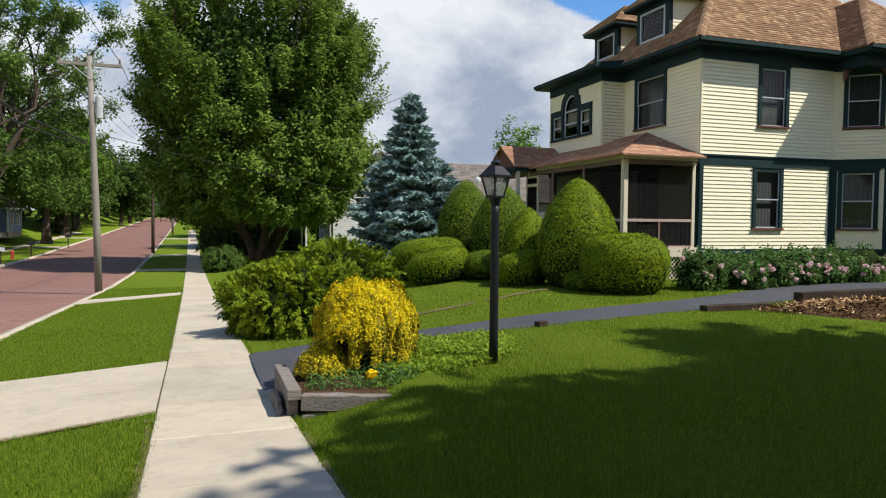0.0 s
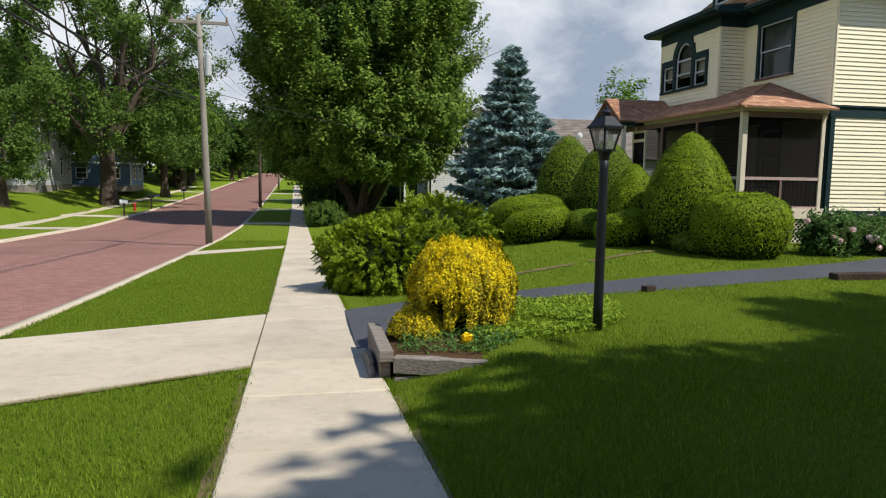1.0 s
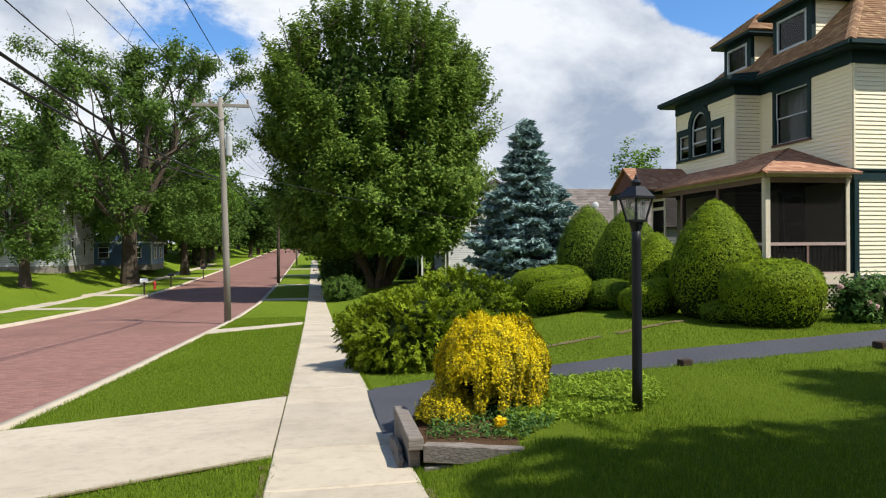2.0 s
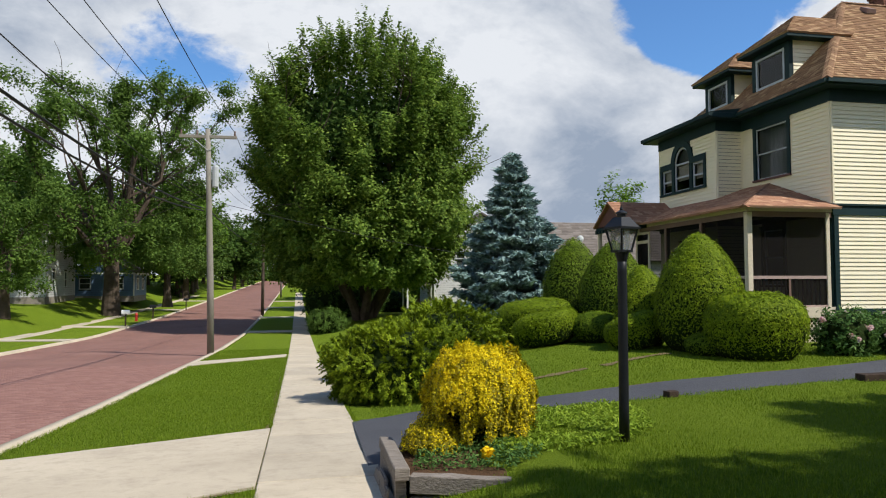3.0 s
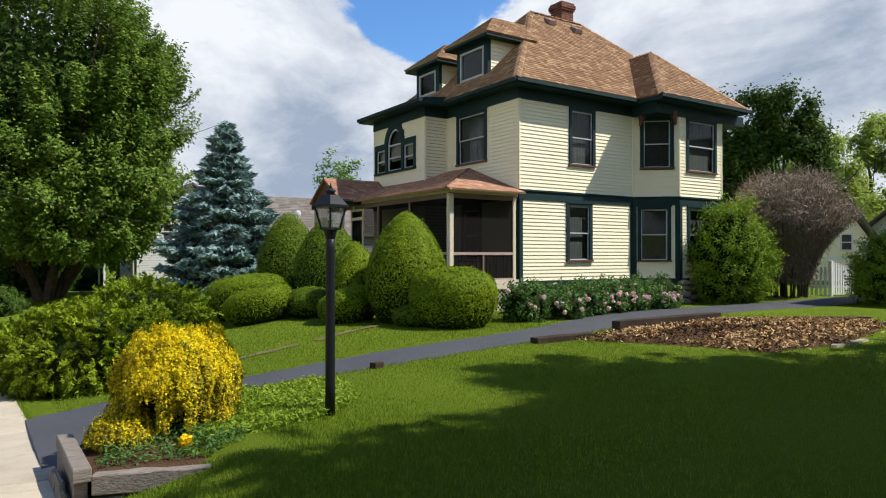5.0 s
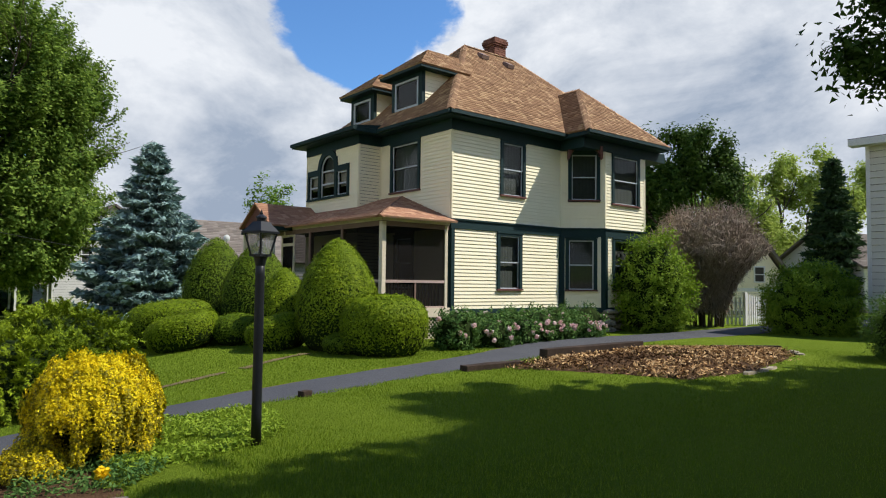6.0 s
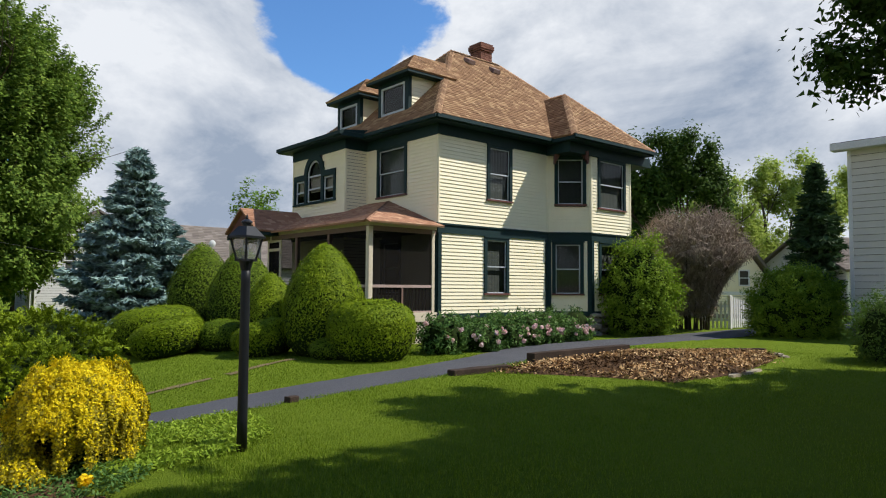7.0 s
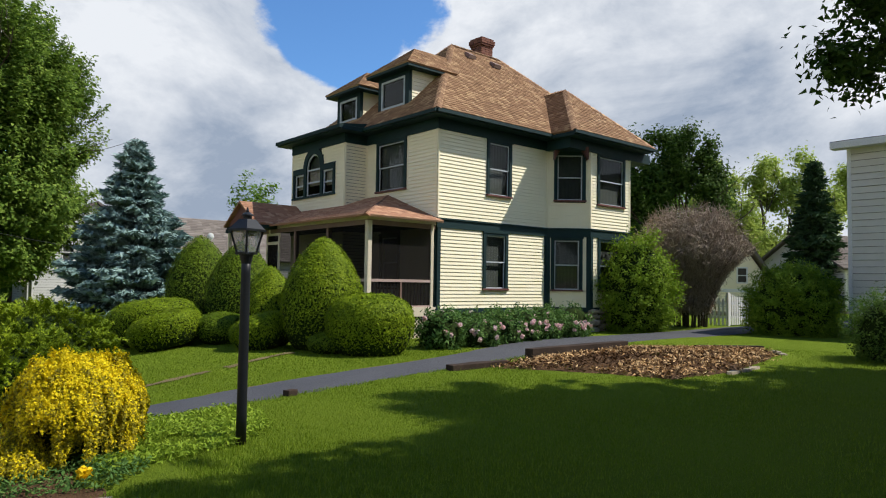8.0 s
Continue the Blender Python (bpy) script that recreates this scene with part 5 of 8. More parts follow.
clipped_shrub("clipped_shrub", "tall egg-shaped clipped evergreen in front of the porch", -4.70, -1.36, 0.98, 2.72, 41, sharp=1.85, leaves=52000, foot=0.52, wide=0.35)
clipped_shrub("clipped_shrub", "broad low rounded clipped evergreen beside the peonies", -4.33, -2.83, 1.00, 1.36, 42, sharp=2.75, leaves=46000, foot=0.60, wide=0.50)
clipped_shrub("clipped_shrub", "tall pointed clipped evergreen in shade", -5.05, 2.45, 0.98, 2.76, 43, L_BOX_SHADED, sharp=1.8, leaves=30000)
clipped_shrub("clipped_shrub", "tall rounded clipped evergreen at the porch's end", -5.42, 4.55, 1.00, 2.96, 44, L_BOX_SHADED, sharp=1.9, leaves=28000)
clipped_shrub("clipped_shrub", "small domed clipped evergreen between taller ones", -5.30, 0.22, 0.70, 2.00, 45, sharp=1.95, leaves=24000)
clipped_shrub("clipped_shrub", "low cushion of clipped evergreen on the lawn", -7.15, 2.95, 1.14, 1.20, 46, sharp=2.7, leaves=24000, wide=0.55, lean=(-0.10, -0.10))
clipped_shrub("clipped_shrub", "low spreading cushion of clipped evergreen", -7.15, 1.75, 0.92, 0.92, 47, sharp=2.8, leaves=24000, squash=0.8, wide=0.6, lean=(-0.22, -0.24))
clipped_shrub("clipped_shrub", "small low mound of clipped evergreen", -6.0, 1.4, 0.70, 0.80, 48, L_BOX_SHADED, sharp=2.2, leaves=11000, wide=0.5)
clipped_shrub("clipped_shrub", "small low mound of bright clipped evergreen", -5.75, -0.55, 0.66, 0.86, 49, sharp=2.7, leaves=15000, wide=0.6, lean=(-0.20, -0.30))
clipped_shrub("clipped_shrub", "low dark mound tucked under a taller evergreen", -5.0, -2.2, 0.5, 0.5, 50, L_BOX_SHADED, sharp=2.1, leaves=6000, wide=0.5)


def loose_shrub(name, label, x, y, w, h, seed, material, leaves, leaf, aspect=0.5, group="", squash=1.0, core=INNER_SHADE, shoots=0.25, category="shrub", foot=0.55, turn=0.0, tilt=0.6, z=None, layers=0.75, spray=28, spread=0.22, fronds=False):
    """An unclipped shrub: sprays breaking an uneven mound."""
    rng = np.random.default_rng(seed)
    z0 = gz(x, y) - 0.03 if z is None else z
    shrub = thing(name, label, category, (x, y, z0), group)
    pr = dome(w, h, 2.2, foot)
    # near-black core; the shade within the shrub is put into its colour
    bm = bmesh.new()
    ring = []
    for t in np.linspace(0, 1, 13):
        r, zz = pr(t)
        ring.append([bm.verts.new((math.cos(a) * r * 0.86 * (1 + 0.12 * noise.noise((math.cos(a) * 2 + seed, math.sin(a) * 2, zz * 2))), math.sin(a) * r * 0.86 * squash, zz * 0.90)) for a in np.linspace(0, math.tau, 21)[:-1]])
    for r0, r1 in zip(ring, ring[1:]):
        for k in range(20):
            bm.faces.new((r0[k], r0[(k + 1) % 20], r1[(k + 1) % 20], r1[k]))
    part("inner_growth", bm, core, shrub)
    n_sp = max(30, leaves // spray)
    C, D = shaped(pr, n_sp, rng, 0.13, seed)
    C *= rng.uniform(layers, 1.02, (n_sp, 1))
    C[:, 1] *= squash
    per = leaves // n_sp
    ax = D * 0.75 + unit(n_sp, rng) * 0.5 + np.array((0, 0, 0.35))
    ax /= np.linalg.norm(ax, axis=1, keepdims=True)
    t = rng.uniform(-0.6, 1.0, (n_sp, per, 1))
    P = C[:, None, :] + ax[:, None, :] * t * shoots + rng.normal(size=(n_sp, per, 3)) * shoots * spread
    N = np.repeat(D[:, None, :] * 0.85 + np.array((0, 0, 0.35)), per, 1)
    A = np.repeat(ax[:, None, :], per, 1)
    if fronds:
        ax = D * 0.95 + unit(n_sp, rng) * 0.50 - np.array((0, 0, 0.22))
        ax /= np.linalg.norm(ax, axis=1, keepdims=True)
        # flat feathers: needles to both sides of each shoot, drooping a little at the tip
        sd = np.cross(ax, D + 0.4 * unit(n_sp, rng))
        sd /= np.linalg.norm(sd, axis=1, keepdims=True) + 1e-9
        sgn = rng.choice((-1.0, 1.0), (n_sp, per, 1))
        long_ = shoots * rng.uniform(0.7, 1.35, (n_sp, 1, 1))
        out = rng.uniform(0.0, 1.0, (n_sp, per, 1)) * 0.055 * (1.1 - 0.8 * np.clip(t, 0, 1))
        P = C[:, None, :] + ax[:, None, :] * t * long_ + sd[:, None, :] * sgn * out - np.array((0, 0, 0.12)) * np.clip(t, 0, 1) ** 2 * long_ + rng.normal(size=(n_sp, per, 3)) * 0.010
        N = np.repeat(np.cross(sd, ax)[:, None, :] * np.sign((np.cross(sd, ax) * (D + np.array((0, 0, 0.6)))).sum(1))[:, None, None], per, 1)
        A = ax[:, None, :] * 0.9 + sd[:, None, :] * sgn * 0.9
    P, N, A = P.reshape(-1, 3), N.reshape(-1, 3), A.reshape(-1, 3)
    P[:, 2] = np.maximum(P[:, 2], 0.03)
    leaf_object("foliage", P, N, leaf, leaf * aspect, material, shrub, seed + 1, tilt, A)
    shrub.rotation_euler = (0, 0, turn)
    return shrub


# spreading shrub at the drive's mouth, with a lower shoulder behind
loose_shrub("spreading_shrub", "broad spreading evergreen shrub with feathery light green tips", -11.64, -2.85, 1.47, 1.42, 61, L_JUNIPER, 98000, 0.058, 0.36, shoots=0.15, squash=0.85, layers=0.80, spray=44, tilt=0.25, fronds=True)
loose_shrub("spreading_shrub", "low pale green spreading shrub beside the pavement", -11.75, 0.6, 1.0, 1.25, 62, L_JUNIPER, 26000, 0.07, 0.36, shoots=0.22, layers=0.84, spray=62, tilt=0.25, fronds=True)
loose_shrub("spreading_shrub", "spreading evergreen shrub shouldering a larger one", -10.72, -1.75, 1.25, 1.72, 63, L_JUNIPER, 66000, 0.058, 0.36, shoots=0.15, layers=0.80, spray=44, tilt=0.25, fronds=True)
loose_shrub("round_shrub", "small round bronze-green shrub beside the pavement", -12.6, 29.6, 1.25, 1.6, 64, L_TREE_MID, 9000, 0.11, 0.6, shoots=0.25)
loose_shrub("green_shrub", "upright bright green shrub at the house corner", 7.85, -1.75, 1.28, 3.45, 65, L_SHRUB, 30000, 0.095, 0.5, shoots=0.34, layers=0.72, spray=50, foot=0.42)
loose_shrub("round_shrub", "rounded green shrub beside the drive", 10.25, -6.1, 1.32, 2.3, 66, L_SHRUB, 34000, 0.080, 0.5, shoots=0.26, layers=0.85, spray=45)
# the shade it stands in is painted by a darker leaf
loose_shrub("round_shrub", "green shrub at the foot of the neighbouring wall, its shade put into the leaf colour", 3.8, -11.1, 1.10, 1.55, 67, L_TREE_MID, 14000, 0.07, 0.5, shoots=0.25)


for bx, by, bw, bh, bs in ((-12.0, 46.0, 2.6, 4.4, 68), (-9.6, 49.0, 3.0, 4.8, 69), (-6.6, 52.0, 2.6, 2.6, 70)):
    loose_shrub("dark_shrub", "dense dark green shrub in the maple's shade", bx, by, bw, bh, bs, L_TREE_DARK, 9000, 0.16, 0.5, shoots=0.35, group="shrubs behind the maple")


# golden weeping shrub in the timber bed
def weeping_shrub(x, y, w, h, seed):
    rng = np.random.default_rng(seed)
    z0 = -0.86
    sh = thing("weeping_shrub", "golden yellow weeping shrub with trailing leafy strands", "shrub", (x, y, z0))
    bm = bmesh.new()
    ends = []
    for k in range(7):
        a = k * math.tau / 7
        limb(bm, (0.05 * math.cos(a), 0.05 * math.sin(a), 0), (math.cos(a) * 0.5, math.sin(a) * 0.5, 1), h * 0.5, 0.022, rng, 1, ends, 0.05, 0.5, 5)
    part("stems", bm, BARK, sh)
    # near-black heart behind the strands, coloured for the shade in there
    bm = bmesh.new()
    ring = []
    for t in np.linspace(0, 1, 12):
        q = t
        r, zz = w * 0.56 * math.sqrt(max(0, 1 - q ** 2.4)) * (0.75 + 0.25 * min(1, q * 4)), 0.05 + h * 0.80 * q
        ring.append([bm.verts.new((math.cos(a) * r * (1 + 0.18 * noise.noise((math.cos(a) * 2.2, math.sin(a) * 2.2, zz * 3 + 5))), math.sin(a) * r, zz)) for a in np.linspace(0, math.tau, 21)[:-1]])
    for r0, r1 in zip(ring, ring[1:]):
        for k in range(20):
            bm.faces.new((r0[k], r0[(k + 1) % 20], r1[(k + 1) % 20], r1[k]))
    part("inner_growth", bm, INNER_SHADE, sh)
    # strands arch from the head and hang
    PY, NY, PO, NO = [], [], [], []
    tufts = np.column_stack([rng.uniform(0, math.tau, 330), rng.uniform(0.02, 1.0, 330) ** 0.5, rng.uniform(0.90, 1.10, 330), rng.uniform(0.30, 0.90, 330)])
    for i in range(3700):
        tuft = tufts[i % 330]
        a = tuft[0] + rng.normal() * 0.05 / max(tuft[1], 0.2)
        lob = 1 + 0.22 * noise.noise((math.cos(a) * 2.4 + 3, math.sin(a) * 2.4, 0.5))
        q0 = min(1.0, max(0.0, tuft[1] + rng.normal() * 0.03))
        reach = w * lob * q0 ** 0.9
        top = h * (1 - 0.36 * q0 ** 5) * tuft[2] * rng.uniform(0.96, 1.03) * (1 + 0.13 * noise.noise((math.cos(a) * q0 * 3.5, math.sin(a) * q0 * 3.5, 2.0)))
        fall = tuft[3] * rng.uniform(0.8, 1.15) * top * (0.2 + 0.8 * q0)
        hollow = abs((a - 4.02 + math.pi) % math.tau - math.pi)
        if hollow < 0.17 and q0 > 0.6:
            fall *= 0.50
        gap = noise.noise((math.cos(a) * 3.2, math.sin(a) * 3.2, 7.0))
        if gap > 0.34 and q0 > 0.5:
            fall *= 0.6
        n = int(20 + 62 * fall / h)
        t = rng.uniform(0, 1, n)
        r = reach * (1 - 0.10 * (1 - t)) + 0.03 * np.sin(t * 6)
        z = top - fall * t
        aa = a + 0.05 * np.sin(t * 5 + i)
        p = np.stack([np.cos(aa) * r, np.sin(aa) * r, z], 1) + rng.normal(size=(n, 3)) * 0.009
        p[:, 2] = np.maximum(p[:, 2], 0.06)
        nn = np.tile((math.cos(a), math.sin(a), 0.5), (n, 1))
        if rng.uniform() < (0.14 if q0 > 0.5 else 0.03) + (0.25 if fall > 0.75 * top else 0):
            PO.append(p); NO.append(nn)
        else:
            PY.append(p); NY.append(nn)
    # a lower lobe trails over the bed's edge
    for i in range(420):
        a, q0 = rng.uniform(0, math.tau), rng.uniform(0, 1) ** 0.5
        n = 22
        t = rng.uniform(0, 1, n)
        r, top = 0.29 * q0 * (1 + 0.1 * t), 0.38 * (1 - 0.62 * q0 ** 1.8) * rng.uniform(0.85, 1.1)
        p = np.stack([-0.46 + np.cos(a) * r, -0.18 + np.sin(a) * r, top * (1 - 0.75 * q0 * t)], 1) + rng.normal(size=(n, 3)) * 0.012
        p[:, 2] = np.maximum(p[:, 2], 0.04)
        (PO if rng.uniform() < 0.25 else PY).append(p)
        (NO if len(PO) > len(NO) else NY).append(np.tile((math.cos(a), math.sin(a), 0.5), (n, 1)))
    PY, NY = np.concatenate(PY), np.concatenate(NY)
    # the share of olive leaves grows towards the bottom
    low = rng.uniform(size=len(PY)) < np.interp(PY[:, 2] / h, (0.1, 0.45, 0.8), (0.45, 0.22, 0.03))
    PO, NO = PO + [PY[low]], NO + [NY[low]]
    leaf_object("golden_foliage", PY[~low], NY[~low], 0.022, 0.017, L_YELLOW, sh, seed + 1, 0.55)
    leaf_object("olive_foliage", np.concatenate(PO), np.concatenate(NO), 0.026, 0.018, L_OLIVE, sh, seed + 2, 0.55)
    return sh


weeping_shrub(-11.74, -9.06, 0.57, 0.87, 71)

for bx, by, bw, bs in ((-20.0, 266.0, 4.5, 72), (-27.5, 268.0, 5.0, 73), (-36.0, 266.0, 5.0, 74), (-44.0, 262.0, 5.0, 75)):
    loose_shrub("dark_shrub", "tall dark thicket closing the end of the street", bx, by, bw, 6.5, bs, L_TREE_DARK, 6000, 0.5, 0.6, shoots=0.9, group="thicket at the street's end")


# trees
def shoot_leaves(C, AX, long_, wide, per, rng):
    """Leaves gathered along shoots: places and facing directions, thicker at the middle of each shoot."""
    n = len(C)
    t = rng.beta(1.6, 1.9, (n, per, 1)) * 1.5 - 0.5
    body = np.sqrt(np.clip(1 - ((t - 0.15) / 0.9) ** 2, 0.05, 1))
    P = C[:, None, :] + AX[:, None, :] * t * np.asarray(long_)[:, None, None] + rng.normal(size=(n, per, 3)) * 0.5 * body * np.asarray(wide)[:, None, None]
    N = P - (C - AX * 0.6 * np.asarray(long_)[:, None])[:, None, :]
    N /= np.linalg.norm(N, axis=2, keepdims=True) + 1e-9
    return P.reshape(-1, 3), (N * 0.7 + np.array((0, 0, 0.55))).reshape(-1, 3)


def maple(x, y, z, seed):
    """A many-stemmed maple: a broad barrel of upright leafy shoots reaching low over its stems."""
    rng = np.random.default_rng(seed)
    tree = thing("maple_tree", "large full-crowned green maple shading the pavement", "tree", (x, y, z))
    tree.scale = (1.43, 1.43, 1.43)
    hs = (2.0, 3.2, 5.0, 7.4, 9.3, 10.6, 11.8, 12.9, 13.8, 14.5)
    rs = (4.1, 4.9, 5.6, 6.0, 6.05, 5.6, 4.9, 3.9, 2.6, 1.1)
    for k in range(8):
        a = k * math.tau / 8 + rng.uniform(-0.2, 0.2)
        bm, ends = bmesh.new(), []
        p, d = Vector((math.cos(a) * 0.35, math.sin(a) * 0.35, 0)), Vector((math.cos(a) * 0.62, math.sin(a) * 0.62, 1)).normalized()
        pts, rad = [p], [0.26]
        for i in range(8):
            d = (d + Vector(rng.normal(size=3)) * 0.06 + Vector((0, 0, 0.10))).normalized()
            p = p + d * 1.35
            pts.append(p)
            rad.append(0.21 * (1 - 0.09 * i))
        tube(bm, pts, rad, 8)
        for j in range(2, 9):
            a2 = a + rng.uniform(-1.3, 1.3)
            limb(bm, pts[j], (math.cos(a2), math.sin(a2), rng.uniform(0.5, 1.2)), rng.uniform(2.0, 3.4), rad[j] * 0.5, rng, 1, ends, 0.0, seg=4)
        part("stem", bm, BARK, tree)
    n = 1000
    area = np.cumsum(np.maximum(rs, 1.2))
    h = np.interp(rng.uniform(0, 1, n), np.linspace(0, 1, 60), np.interp(np.linspace(0, area[-1], 60), area, hs))
    h = rng.uniform(0, 1, n) * 0.35 * (rng.choice(hs, n) - h) + h
    a = rng.uniform(0, math.tau, n)
    lumpy = np.array([1 + 0.16 * noise.noise((math.cos(q) * 1.9 + seed, math.sin(q) * 1.9, w * 0.30)) + 0.13 * noise.noise((math.cos(q) * 5.0, math.sin(q) * 5.0 + seed, w * 0.75)) for q, w in zip(a, h)])
    r = np.interp(h, hs, rs) * lumpy * rng.uniform(0.80, 1.0, n) - 0.35
    out = np.column_stack([np.cos(a), np.sin(a), np.zeros(n)])
    C = out * np.maximum(r, 0)[:, None] + np.array((0, 0, 1.0)) * h[:, None]
    # the head opens between its leaders, and hollows run down the flanks
    open_ = np.array([noise.noise((c[0] * 0.33 + 3, c[1] * 0.33 + seed, c[2] * 0.27)) for c in C])
    keep = open_ > np.interp(h, (3, 9, 12, 16), (-0.46, -0.28, -0.13, -0.05))
    C, out, h, n = C[keep], out[keep], h[keep], int(keep.sum())
    rise = np.clip((h - 4) / 10, 0.0, 1)[:, None]
    AX = out * (0.75 - 0.45 * rise) + np.array((0, 0, 1.0)) * (0.30 + 0.9 * rise) + 0.25 * unit(n, rng)
    AX /= np.linalg.norm(AX, axis=1, keepdims=True)
    P, N = shoot_leaves(C, AX, rng.uniform(0.8, 1.9, n) * (0.75 + 0.55 * rise[:, 0]), rng.uniform(0.28, 0.58, n) * (1.05 - 0.35 * rise[:, 0]), 350, rng)
    # thinner growth within, its leaves darkened for the crown's inner shade
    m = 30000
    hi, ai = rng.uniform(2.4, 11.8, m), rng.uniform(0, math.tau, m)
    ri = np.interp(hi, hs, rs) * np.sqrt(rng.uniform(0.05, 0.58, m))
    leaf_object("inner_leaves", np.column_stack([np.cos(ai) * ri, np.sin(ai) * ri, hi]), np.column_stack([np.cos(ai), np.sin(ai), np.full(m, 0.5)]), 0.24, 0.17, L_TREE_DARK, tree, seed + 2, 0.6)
    leaf_object("crown", P, N, 0.155, 0.11, L_MAPLE, tree, seed + 1, 0.45)
    return tree


def limbed_tree(name, label, x, y, height, spread_, fork, trunk_r, material, seed, leaf=0.3, per=240, mains=5, wide=1.25, group="", lean=(0.0, 0.0), z=None, low=0.5, depth=2, far_reach=0.57):
    """A tree whose limbs show: a forked trunk, long rising limbs, leaves in clumps at the twigs' ends with sky between."""
    rng = np.random.default_rng(seed)
    tree = thing(name, label, "tree", (x, y, gz(x, y) - 0.1 if z is None else z), group)
    bm, ends = bmesh.new(), []
    pts = [Vector((0, 0, 0)), Vector((lean[0] * 0.3, lean[1] * 0.3, fork * 0.5)), Vector((lean[0], lean[1], fork))]
    tube(bm, pts, [trunk_r * 1.35, trunk_r, trunk_r * 0.92], 12)
    reach = height - fork

    def grow(p, d, length, r, left):
        q, rad = [p], [r]
        for i in range(5):
            d = (d + Vector(rng.normal(size=3)) * 0.12 + Vector((0, 0, 0.035))).normalized()
            p = p + d * length / 5
            q.append(p)
            rad.append(max(r * (1 - 0.11 * (i + 1)), 0.012))
        tube(bm, q, rad, 7 if left > 1 else 4)
        if left == 0:
            ends.append((np.array(p), np.array(d)))
            ends.append((np.array(q[3]), np.array(d)))
            return
        for k in range(4 if left > 1 else 3):
            j = (2, 3, 4, 5)[k] if left > 1 else (3, 4, 5)[k]
            a = Vector(rng.normal(size=3)).normalized()
            grow(q[j], (d * 0.75 + a * 0.62).normalized(), length * rng.uniform(0.50, 0.68), rad[j] * 0.62, left - 1)

    for k in range(mains):
        a = k * math.tau / mains + rng.uniform(-0.3, 0.3)
        tilt_ = rng.uniform(0.35, 1.0) if k else 0.1
        d = Vector((math.cos(a) * tilt_, math.sin(a) * tilt_, 1)).normalized()
        grow(pts[-1] - Vector((0, 0, rng.uniform(0, 0.18) * fork)), d, reach * rng.uniform(far_reach - 0.05, far_reach + 0.05), trunk_r * 0.5, depth)
    part("trunk", bm, BARK, tree)
    E = np.array([e[0] for e in ends])
    D = np.array([e[1] for e in ends])
    # the crown kept to its true reach
    flat = np.hypot(E[:, 0], E[:, 1]) + 1e-6
    shrink = np.minimum(1, spread_ / flat)
    E[:, :2] *= shrink[:, None]
    E[:, 2] = np.minimum(E[:, 2], height - 0.6 * wide)
    m = int(len(E) * low)
    a, q = rng.uniform(0, math.tau, m), np.sqrt(rng.uniform(0.1, 1, m)) * spread_ * 0.85
    E = np.concatenate([E, np.column_stack([np.cos(a) * q, np.sin(a) * q, fork + rng.uniform(-0.08, 0.45, m) * reach * (1 - 0.4 * q / spread_)])])
    D = np.concatenate([D, unit(m, rng) * 0.5 + np.array((0, 0, -0.1))])
    n = len(E)
    D[:, 2] = np.abs(D[:, 2]) * 0.4
    P, N = shoot_leaves(E, D, rng.uniform(0.35, 0.7, n) * wide, rng.uniform(0.6, 1.1, n) * wide, per, rng)
    leaf_object("crown", P, N, leaf, leaf * 0.7, material, tree, seed + 1, 0.5)
    return tree


maple(-9.8, 36.0, -2.05, 81)
conifer("blue_spruce", "blue-grey spruce tree tapering to a point", -3.48, 17.8, 8.65, 3.75, 27, L_SPRUCE, 91, 0.19, per=38)
conifer("dark_conifer", "dark green conifer behind the drive", 34.2, 2.2, 10.2, 2.6, 24, L_CONIFER, 92, 0.30, per=20)
# ---------------------------------------------------------------- things near the drive


